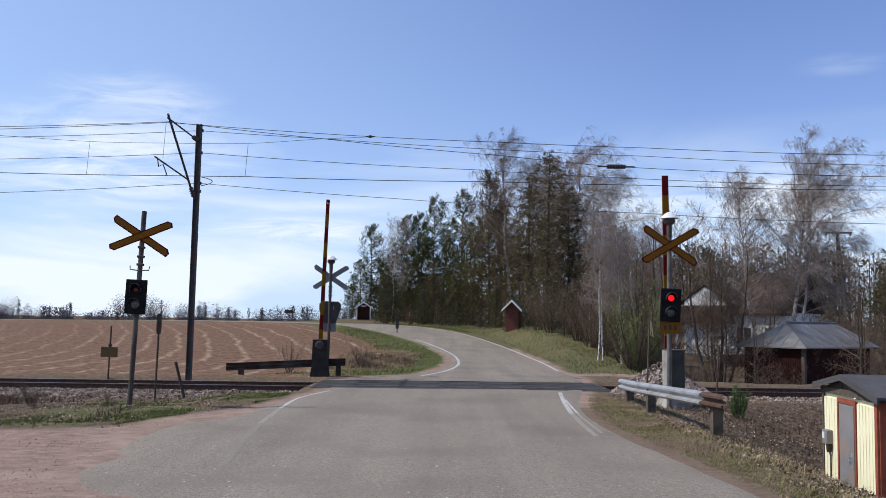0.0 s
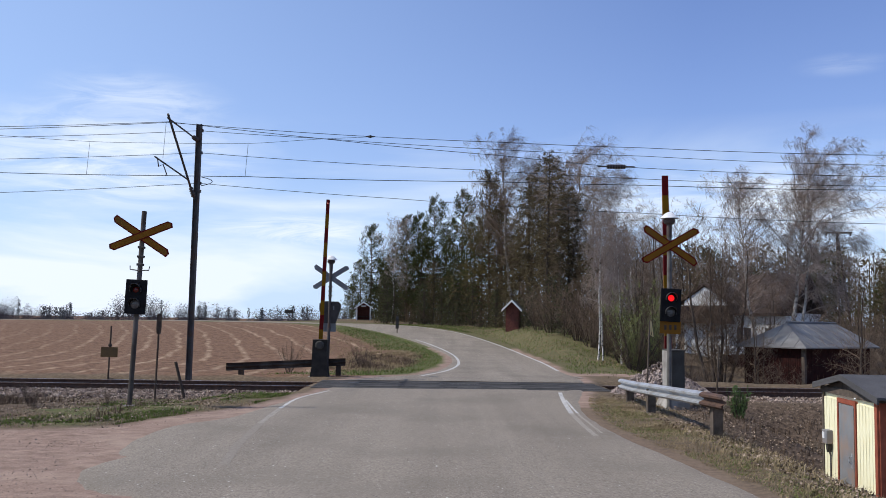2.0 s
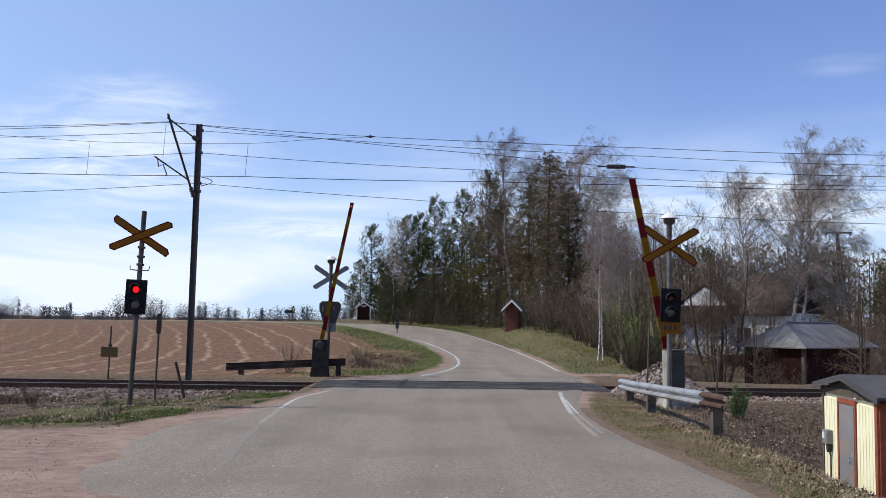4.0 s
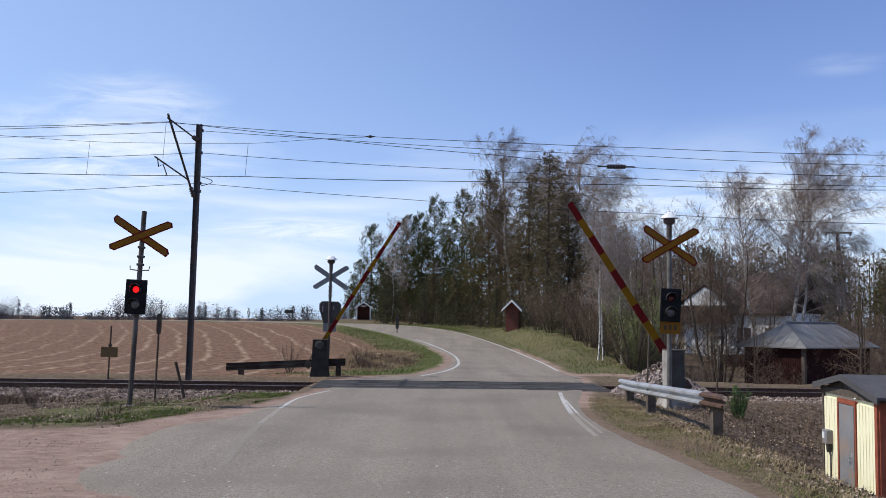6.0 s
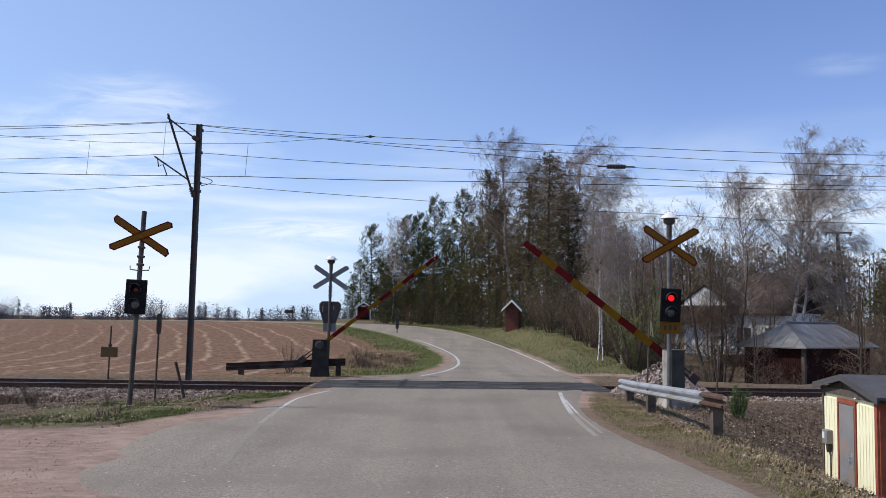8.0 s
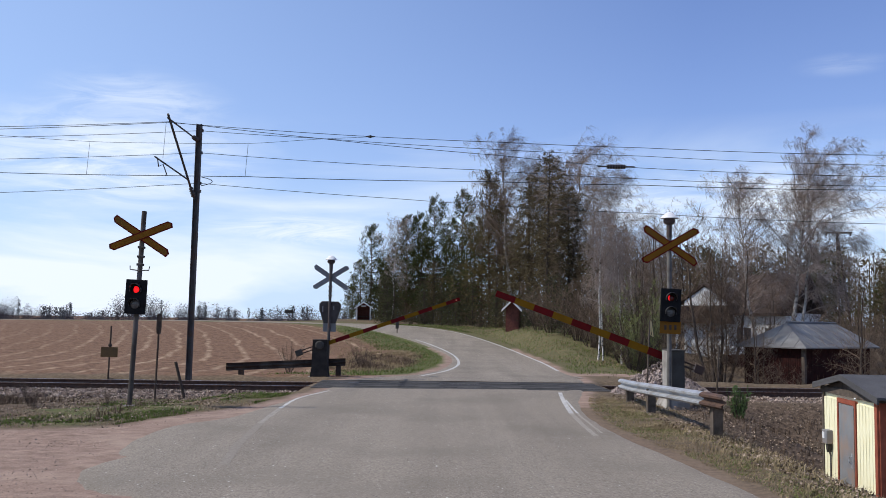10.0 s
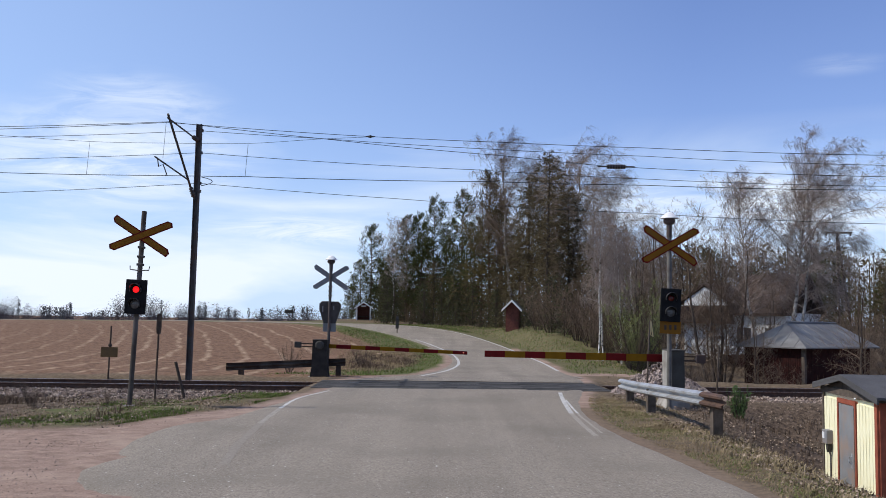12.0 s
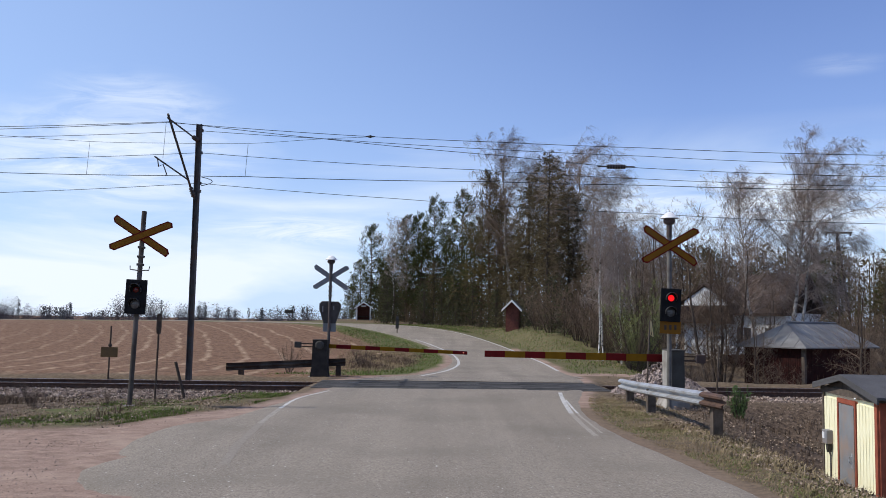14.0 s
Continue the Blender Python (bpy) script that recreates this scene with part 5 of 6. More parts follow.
def build_house():
    z0 = ground_at(17, 58) - 0.3
    white = material("white_house_render", (0.82, 0.82, 0.80), (0.74, 0.73, 0.71), 1.5, 0.85, 0, 0.1, 20)
    h = empty("white_house", pose(15.2, 58.6, z0, 0, 0, -38), "white house with dark brown roofs behind bare trees", "house")
    top = 3.85 - z0
    part("wing_wall", prism([(0, 0), (2.6, 0), (2.6, top - 0.6), (1.3, top + 0.3), (0, top - 0.6)], 6.0), white, h, "white rendered gable wall")
    part("wing_roof", prism([(-0.4, top - 0.75), (1.3, top + 0.42), (3.0, top - 0.75), (3.0, top - 0.62), (1.3, top + 0.56), (-0.4, top - 0.62)], 6.6, pose(0, -0.1, 0)), M_TILE, h, "dark brown roof")
    part("main_wall", block((3.5, 7.0, 2.6 - z0), pose(4.35, 4.0, (2.6 - z0) / 2)), white, h)
    part("main_roof", prism([(-0.2, 2.4 - z0), (3.6, 4.9 - z0), (7.4, 2.4 - z0), (7.4, 2.56 - z0), (3.6, 5.08 - z0), (-0.2, 2.56 - z0)], 4.2, pose(6.5, 0.4, 0, 0, 0, 90)), M_TILE, h, "dark brown tiled roof")
    part("porch_roof", prism([(-0.5, 1.9 - z0), (3.2, 1.9 - z0), (3.2, 2.05 - z0), (2.9, 3.0 - z0), (-0.2, 3.0 - z0), (-0.5, 2.05 - z0)], 0.6, pose(0, -0.55, 0)), M_TILE, h, "dark porch roof")
    for x in (-0.3, 3.0):
        part("porch_post", block((0.14, 0.14, 1.9 - z0), pose(x, -0.45, (1.9 - z0) / 2), 0.01), M_WHITE, h)
    add_window(h, 3.6, 0.5, 1.2 - z0, 1.0, 1.1)
    add_window(h, 5.3, 0.5, 1.2 - z0, 1.0, 1.1)
    part("porch_rail", block((2.4, 0.06, 0.08), pose(4.4, -1.0, 1.0), 0.01), M_WHITE, h, "white porch rail")
    for i in range(9):
        part("baluster", block((0.04, 0.04, 0.9), pose(3.3 + 0.28 * i, -1.0, 0.55), 0.004), M_WHITE, h)
    part("terrace", block((3.0, 1.6, 0.7), pose(4.4, -0.3, 0.2), 0.02), M_BARN_RED, h, "dark red terrace front")


def build_shelter(x, y, w, hgt, turn, open_front, label):
    z0 = ground_at(x, y) - 0.1
    s = empty("bus_shelter", pose(x, y, z0, 0, 0, turn), label, "shelter", "small red shelters by the road")
    red = M_SHELTER
    e = hgt - 0.55
    part("back_wall", prism([(-w / 2, 0), (w / 2, 0), (w / 2, e), (0, hgt), (-w / 2, e)], 0.06, pose(0, 1.2 if open_front else 0.0, 0)), red, s)
    for sx in (-1, 1):
        part("side_wall", block((0.06, 1.2, e), pose(sx * (w / 2 - 0.03), 0.62, e / 2)), red, s)
        if open_front:
            part("corner_board", block((0.12, 0.05, e), pose(sx * (w / 2 - 0.05), -0.04, e / 2), 0.004), M_WHITE, s, "white corner board")
        o = 0.28
        a, b = sx * (w / 2 + o), 0
        za, zb = e - 0.16, hgt + 0.06
        part("roof_slope", prism([(a, za), (b, zb), (b, zb + 0.05), (a, za + 0.05)], 1.8, pose(0, -0.3, 0)), M_FELT, s)
        part("barge_board", prism([(a, za - 0.11), (b, zb - 0.11), (b, zb + 0.055), (a, za + 0.055)], 0.04, pose(0, -0.345, 0)), M_WHITE, s, "white barge board")
    if open_front:
        part("name_board", block((0.6, 0.03, 0.14), pose(0, -0.06, e + 0.12), 0.004), M_WHITE, s, "white board")
        part("bench", block((w - 0.2, 0.4, 0.06), pose(0, 0.9, 0.5), 0.01), M_WOOD_GREY, s)


M_SHELTER = material("red_ochre_boards", (0.15, 0.055, 0.042), (0.10, 0.038, 0.030), 6, 0.85, 0, 0.3, 20)
build_equipment_hut()
build_shed()
build_house()
build_shelter(-9.75, 116.0, 1.75, 2.25, 8, True, "small red roadside shelter with white trim and open front")
build_shelter(5.40, 72.0, 1.0, 2.35, -12, False, "narrow dark red wooden booth with white-edged roof")


def build_power_pole():
    z0 = ground_at(25.0, 58.5) - 0.2
    p = empty("power_pole", pose(24.9, 58.5, z0), "grey wooden power pole with a crossarm and a brace leg", "power pole")
    part("pole", rod([(0, 0, 0), (-0.08, 0, 7.75 - z0)], [0.10, 0.08], 10), M_WOOD_GREY, p)
    part("brace_leg", rod([(1.1, 0.2, 0), (0.02, 0.1, 7.4 - z0)], [0.09, 0.07], 10), M_WOOD_DARK, p)
    part("crossarm", block((1.7, 0.10, 0.11), pose(-0.05, -0.1, 7.72 - z0), 0.01), M_WOOD_DARK, p)
    for x in (-0.8, -0.05, 0.72):
        part("insulator", spun([(0.03, -0.22), (0.06, -0.15), (0.06, -0.06), (0.03, 0.0)], 10, None, pose(x, -0.1, 7.72 - z0)), M_POLE, p)


build_power_pole()


def build_far_sign():
    z0 = ground_at(-19.5, 119)
    s = empty("road_sign", pose(-19.5, 119, z0), "small dark rectangular sign far along the road", "sign")
    part("post", rod([(0, 0, -0.2), (0, 0, 1.2)], 0.04, 8), M_POLE, s)
    part("plate", block((1.1, 0.04, 0.45), pose(0, -0.05, 1.2), 0.01), M_BOX_GREY, s)


build_far_sign()


# ---- trees ----
class Sprig:
    """Collects tubes, twigs and needles of one part of a plant."""

    def __init__(self):
        self.v, self.f = [], []

    def tube(self, pts, radii, sides=6):
        base = len(self.v)
        for i, p in enumerate(pts):
            w = pts[min(i + 1, len(pts) - 1)] - pts[max(i - 1, 0)]
            s = w.cross(Vector((0.3, 1, 0.1)))
            s.normalize()
            u = s.cross(w)
            u.normalize()
            for k in range(sides):
                a = math.tau * k / sides
                self.v.append(tuple(p + (s * math.cos(a) + u * math.sin(a)) * radii[i]))
        for i in range(len(pts) - 1):
            for k in range(sides):
                a, b = base + i * sides, base + (i + 1) * sides
                j = (k + 1) % sides
                self.f.append((a + k, a + j, b + j, b + k))

    def twig(self, p, q, tip, r):
        """A thin three-sided twig through q, running out to a point."""
        base = len(self.v)
        for c, rr in ((p, r), (q, r * 0.7)):
            self.v += [(c.x + rr, c.y, c.z), (c.x - 0.5 * rr, c.y + 0.87 * rr, c.z), (c.x - 0.5 * rr, c.y - 0.87 * rr, c.z)]
        self.v.append(tuple(tip))
        for k in range(3):
            j = (k + 1) % 3
            self.f.append((base + k, base + j, base + 3 + j, base + 3 + k))
            self.f.append((base + 3 + k, base + 3 + j, base + 6))

    def spike(self, p, tip, r):
        base = len(self.v)
        self.v += [(p.x + r, p.y, p.z), (p.x - 0.5 * r, p.y + 0.87 * r, p.z), (p.x - 0.5 * r, p.y - 0.87 * r, p.z), tuple(tip)]
        self.f += [(base, base + 1, base + 3), (base + 1, base + 2, base + 3), (base + 2, base, base + 3)]

    def whip(self, p, q, tip, r):
        """A fine bent whip, widest where it bends, twisted, and running out to a point."""
        base = len(self.v)
        self.v += [tuple(p), (q.x - r, q.y - 0.6 * r, q.z), (q.x + 0.3 * r, q.y + r, q.z), (q.x + r, q.y - 0.4 * r, q.z), tuple(tip)]
        self.f += [(base, base + 1, base + 2), (base, base + 3, base + 1), (base + 2, base + 1, base + 4), (base + 1, base + 3, base + 4)]

    def blade(self, p, way, side, length, width):
        base = len(self.v)
        m = p + way * length * 0.5
        self.v += [tuple(p), tuple(m + side * width), tuple(p + way * length), tuple(m - side * width)]
        self.f.append((base, base + 1, base + 2, base + 3))

    def mesh(self, name, mat):
        return np_mesh(name, self.v, self.f, mat)


def unit(rng, up=0.0):
    v = Vector((rng.gauss(0, 1), rng.gauss(0, 1), rng.gauss(0, 1) + up))
    v.normalize()
    return v


def plant(name, wood, crown, wood_mat, crown_mat, label, category):
    t = empty(name, Matrix(), label, category)
    a = new("trunk", wood.mesh("trunk", wood_mat))
    a.parent = t
    b = new("crown", crown.mesh("crown", crown_mat))
    b.parent = t
    return t


def make_birch(seed, height, spread=0.25, wind=0.45, limbs=44, whips=6000, stems=1, first=0.25, droop=0.6, lean=0.0, fine=1.0):
    """A bare tree: rising limbs, side branches on them, and fine whips that hang and blow to one side."""
    rng = random.Random(seed)
    wood, crown = Sprig(), Sprig()
    spots = []

    def bough(start, way, long, r, bends, sag, sides):
        pts, q = [start.copy()], start.copy()
        for j in range(bends):
            q = q + way * long / bends
            pts.append(q.copy())
            way = (way + Vector((wind * 0.24 + rng.uniform(-0.13, 0.13), rng.uniform(-0.13, 0.13), sag * (j + 1) / bends + rng.uniform(-0.06, 0.06)))).normalized()
        crown.tube(pts, [max(0.006, r * (1 - 0.85 * j / bends)) for j in range(bends + 1)], sides)
        return pts

    for stem in range(stems):
        off = stem - (stems - 1) / 2
        tilt = Vector((rng.uniform(-0.05, 0.05) + 0.17 * off + lean, rng.uniform(-0.07, 0.07), 1))
        n = 14
        h = height * (1 - 0.16 * stem)
        pts, p = [], Vector((0.22 * off, 0.1 * off, -0.2))
        for i in range(n):
            pts.append(p.copy())
            p = p + (tilt + Vector((rng.uniform(-0.10, 0.10) - (0.30 * off + 1.1 * lean) * i / n * 0.9, rng.uniform(-0.08, 0.08), 0))) * (h + 0.2) / (n - 1)
        rad = [(0.0105 if spread > 0.2 else 0.0075) * h * (1 - i / n) ** 0.85 + 0.008 for i in range(n)]
        wood.tube(pts, rad, 8)
        count = limbs // stems
        for k in range(count):
            t = first + (0.98 - first) * (k + rng.random()) / count
            i = min(n - 2, int(t * (n - 1)))
            start = pts[i].lerp(pts[i + 1], t * (n - 1) - i)
            az = k * 2.4 + rng.uniform(-0.6, 0.6)
            u = (t - first) / (1 - first)
            open_by = math.radians(62 - 36 * u + rng.uniform(-10, 10))
            way = Vector((math.cos(az) * math.sin(open_by), math.sin(az) * math.sin(open_by), math.cos(open_by)))
            long = h * spread * (0.34 + 0.86 * math.sin(math.pi * min(1.0, 0.14 + 0.80 * u)) ** 0.8) * rng.uniform(0.65, 1.2)
            r = max(0.012, 0.42 * rad[i])
            lp = bough(start, way, long, r, 6, -0.15, 4)
            for j in range(1, 7):
                for _ in range(2 if j < 6 else 3):
                    b = (lp[j] - lp[j - 1]).normalized()
                    w = (b * 0.75 + unit(rng, 0.25) * 0.75).normalized()
                    sub = bough(lp[j - 1].lerp(lp[j], rng.random()), w, long * rng.uniform(0.24, 0.46) * (1.15 - 0.08 * j) + 0.2, 0.32 * r, 3, -0.30, 3)
                    spots += [(sub[1], w), (sub[2], w), (sub[3], w), (sub[3], w), (sub[2].lerp(sub[3], 0.5), w)]
    k = height / 14
    for _ in range(whips):
        p, w = spots[rng.randrange(len(spots))]
        d = (w * 0.5 + unit(rng, 0.1) * 0.8).normalized()
        ln = rng.uniform(0.30, 0.95) * k
        q = p + d * ln * 0.45
        tip = q + (d * 0.35 + Vector((wind * rng.uniform(0.7, 1.5), 0, -droop * rng.uniform(0.4, 1.3)))).normalized() * ln * 0.75
        crown.whip(p, q, tip, rng.uniform(0.0070, 0.0115) * fine)
    return wood, crown


def make_pine(seed, height, crown_from=0.30, wide=0.17, tufts=6, airy=0.25):
    """A pine: whorls of boughs that rise towards the top, with needle tufts blown to one side."""
    rng = random.Random(seed)
    wood, crown = Sprig(), Sprig()
    n = 12
    pts, p = [], Vector((0, 0, -0.2))
    for i in range(n):
        pts.append(p.copy())
        p = p + Vector((rng.uniform(-0.05, 0.06), rng.uniform(-0.05, 0.05), 1)) * (height + 0.2) / (n - 1)
    wood.tube(pts, [0.0105 * height * (1 - 0.93 * i / n) + 0.008 for i in range(n)], 8)

    def tuft(c, w, size, many):
        for _ in range(many):
            d = (w * 0.9 + unit(rng, 0.2) * 0.75 + Vector((0.25, 0, 0.12))).normalized()
            x = d.cross(unit(rng))
            x.normalize()
            crown.blade(c + unit(rng) * size * 0.45, d, x, size * rng.uniform(0.5, 1.05), rng.uniform(0.020, 0.040))

    def at(t):
        i = min(n - 2, int(t * (n - 1)))
        return pts[i].lerp(pts[i + 1], t * (n - 1) - i)

    t = crown_from * 0.5
    while t < 0.985:
        live = t > crown_from
        u = max(0.0, (t - crown_from) / (1 - crown_from))
        for k in range(rng.randrange(4, 6) if live else 2):
            if live and rng.random() < airy:
                continue
            az = rng.uniform(0, math.tau)
            full = height * wide * (0.66 + 0.5 * math.sin(math.pi * min(1, 0.25 + u * 0.6))) * (1 - u) ** 0.55 + 0.28
            long = full * rng.uniform(0.5, 1.15) if live else rng.uniform(0.5, 1.6)
            rise = -0.12 + 1.15 * u ** 1.4 + rng.uniform(-0.15, 0.2)
            w = Vector((math.cos(az), math.sin(az), rise)).normalized()
            a = at(t)
            b = a + w * long * 0.55
            c = b + (w + Vector((0.16, 0, 0.22))).normalized() * long * 0.5
            wood.tube([a, b, c], [0.010 + 0.020 * long * 0.6, 0.018, 0.008], 4)
            if not live:
                continue
            tuft(c, (c - b).normalized(), 0.46, tufts + 3)
            for _ in range(int(3 + 3.6 * long)):
                f = rng.uniform(0.28, 1.0)
                q = a.lerp(b, f * 2) if f < 0.5 else b.lerp(c, f * 2 - 1)
                side = (w * 0.7 + unit(rng, 0.15)).normalized()
                tuft(q + side * rng.uniform(0.1, 0.34) * long * 0.6, side, 0.42, tufts)
        t += rng.uniform(0.30, 0.55) / height
    tuft(pts[-1], Vector((0.1, 0, 1)), 0.4, 10)
    return wood, crown


def make_spruce(seed, height, wide=0.17, tufts=7, gap=0.0, blunt=0.7, slim=1.0):
    """A spruce: tiers of sagging boughs hung with short brown-green sprays."""
    rng = random.Random(seed)
    wood, crown = Sprig(), Sprig()
    wood.tube([Vector((0, 0, -0.2)), Vector((0.08, 0, height * 0.5)), Vector((0.1, 0, height))], [0.011 * height, 0.007 * height, 0.01], 8)
    boughs = int(height * 19)
    for k in range(boughs):
        t = 0.03 + 0.96 * ((k + rng.random() * 3) / (boughs + 3))
        if rng.random() < gap * (1.35 - t):
            continue
        r = (height * wide * (1 - t) ** blunt + 0.10) * rng.uniform(0.5, 1.2)
        az = k * 2.4 + rng.uniform(-0.6, 0.6)
        o = Vector((math.cos(az), math.sin(az), 0))
        lift = rng.uniform(-0.2, 0.2) + 0.5 * t
        a = Vector((0.08, 0, t * height))
        b = a + o * r * 0.5 + Vector((0, 0, (lift - 0.05) * r * 0.5))
        c = a + o * r + Vector((0.06 * r, 0, (lift - 0.16) * r))
        wood.tube([a, b, c], [0.02, 0.014, 0.006], 3)
        side = Vector((-o.y, o.x, 0))
        for _ in range(int(tufts * (0.6 + r))):
            f = rng.random() ** 0.6
            p = a.lerp(b, f * 2) if f < 0.5 else b.lerp(c, f * 2 - 1)
            p = p + unit(rng) * 0.10 * r
            w = (o * 0.5 + side * rng.uniform(-1.0, 1.0) + Vector((0.2, 0, rng.uniform(-0.9, 0.5)))).normalized()
            x = w.cross(Vector((rng.uniform(-1, 1), rng.uniform(-1, 1), 0.6)))
            x.normalize()
            crown.blade(p, w, x, rng.uniform(0.16, 0.40), rng.uniform(0.012, 0.026) * slim)
    return wood, crown


def make_bush(seed, height, stems=16, twigs=420, buds=0, bud=1.0):
    rng = random.Random(seed)
    wood, crown = Sprig(), Sprig()
    spots = []
    for k in range(stems):
        az, tilt = rng.uniform(0, math.tau), rng.uniform(0.1, 0.75)
        o = Vector((math.cos(az) * tilt, math.sin(az) * tilt, 1)).normalized()
        p = Vector((math.cos(az) * 0.15, math.sin(az) * 0.15, -0.1))
        ln = height * rng.uniform(0.6, 1.05)
        a = p + o * ln * 0.5
        b = a + (o + Vector((rng.uniform(-0.2, 0.3), rng.uniform(-0.2, 0.2), 0.1))).normalized() * ln * 0.5
        wood.tube([p, a, b], [0.022, 0.014, 0.006], 4)
        spots += [p.lerp(a, 0.6), a, a.lerp(b, 0.33), a.lerp(b, 0.66), b]
    for _ in range(twigs):
        p = spots[rng.randrange(len(spots))]
        d = unit(rng, 0.5)
        ln = rng.uniform(0.2, 0.55) * height / 3
        q = p + d * ln
        crown.spike(p, q + (d + Vector((0.3, 0, -0.2))).normalized() * ln * 0.7, rng.uniform(0.007, 0.011))
        for _ in range(buds):
            d2 = unit(rng)
            s = d2.cross(unit(rng))
            s.normalize()
            crown.blade(p.lerp(q, rng.random()), d2, s, rng.uniform(0.06, 0.13) * bud, rng.uniform(0.02, 0.04) * bud)
    return wood, crown


BIRCHES = [plant("birch_tree", *make_birch(*a), M_BIRCH, M_TWIG_PALE, "bare birch with white trunk and windblown brown twigs", "birch tree") for a in
           ((21, 12.6, 0.30, 0.50, 44, 11000, 1, 0.34, 0.55, -0.16), (22, 12.6, 0.33, 0.60, 54, 20000, 2, 0.36, 0.6, 0.06), (23, 11, 0.16, 0.3, 30, 3000, 1, 0.38, 0.5), (24, 12.6, 0.28, 0.50, 48, 8500, 3, 0.28, 0.6))]
GREY_BIRCHES = [plant("birch_tree", *make_birch(*a), M_BIRCH_GREY, M_TWIG_GREY, "bare birch with grey trunk and dense brown twigs", "birch tree") for a in
                ((25, 12.6, 0.27, 0.45, 52, 15000, 2, 0.34), (26, 12.6, 0.32, 0.70, 54, 13000, 2, 0.34, 0.7, 0.03))]
BARE = [plant("bare_tree", *make_birch(*a), M_BARK, M_TWIG, "bare deciduous tree with dark trunk and spreading branches", "bare tree") for a in
        ((31, 12, 0.25, 0.05, 64, 4200, 4, 0.20, -0.25, 0.0, 1.3), (32, 12, 0.24, 0.15, 36, 2400, 3, 0.18, -0.1, 0.0, 1.2))]
PINES = [plant("pine_tree", *make_pine(*a), M_PINE_BARK, M_NEEDLE, "tall pine with a dark green windswept crown", "pine tree") for a in
         ((41, 13, 0.16, 0.27, 7, 0.12), (42, 13, 0.22, 0.24, 7, 0.20), (43, 13, 0.34, 0.25, 6, 0.25))]
LARCHES = [plant("larch_tree", *make_pine(47, 13, 0.20, 0.26, 7, 0.15), M_PINE_BARK, M_LARCH, "tall larch with a thin brownish green crown", "larch tree")]
SPRUCES = [plant("spruce_tree", *make_spruce(*a), M_BARK, M_SPRUCE, "dark brownish green spruce with drooping boughs", "spruce tree") for a in
           ((51, 13, 0.24, 20, 0.18, 0.50, 1.25), (52, 13, 0.23, 14, 0.25, 0.6, 1.25), (53, 6, 0.27, 9, 0.1, 0.7, 1.2))]
next(c for c in SPRUCES[2].children if c.name.startswith("crown")).data.materials[0] = M_YOUNG_SPRUCE
BACK_TREES = [plant("spruce_tree", *make_spruce(55, 13, 0.22, 6, 0.2, 0.75, 2.0), M_BARK, M_SPRUCE, "dark spruce at the back of the wood", "spruce tree"),
              plant("pine_tree", *make_pine(45, 13, 0.12, 0.24, 4, 0.15), M_PINE_BARK, M_NEEDLE, "dark pine at the back of the wood", "pine tree")]
BUSHES = [plant("bare_bush", *make_bush(61, 3.0, 22, 900), M_BARK, M_TWIG, "leafless brown thicket bush", "bush"),
          plant("bare_bush", *make_bush(62, 3.0, 16, 750), M_BARK, M_TWIG, "leafless brown thicket bush", "bush"),
          plant("budding_bush", *make_bush(63, 3.0, 22, 650, 2, 0.62), M_BARK, M_BUD, "bush with fresh yellow-green buds", "bush"),
          plant("juniper_bush", *make_bush(64, 1.2, 44, 420, 12, 0.7), M_BARK, material("juniper_needles", (0.05, 0.09, 0.02), (0.10, 0.15, 0.04), 3, 0.7, random_value=0.3), "small green juniper bush by the ballast", "bush")]
USED = set()


def put(model, x, y, height, own, turn=0.0, sink=0.0, stretch=1.0):
    """Stand a copy of a plant on the ground; own is the height at which it was built."""
    k = height / own
    m = pose(x, y, ground_at(x, y) - 0.05 - sink, 0, 0, turn) @ Matrix.Diagonal((k * stretch, k * stretch, k, 1))
    if model.name not in USED:
        USED.add(model.name)
        model.matrix_basis = m
        return model
    kx, ky, kz = model.scale
    return copy_thing(model, m @ Matrix.Diagonal((1 / kx, 1 / ky, 1 / kz, 1)))


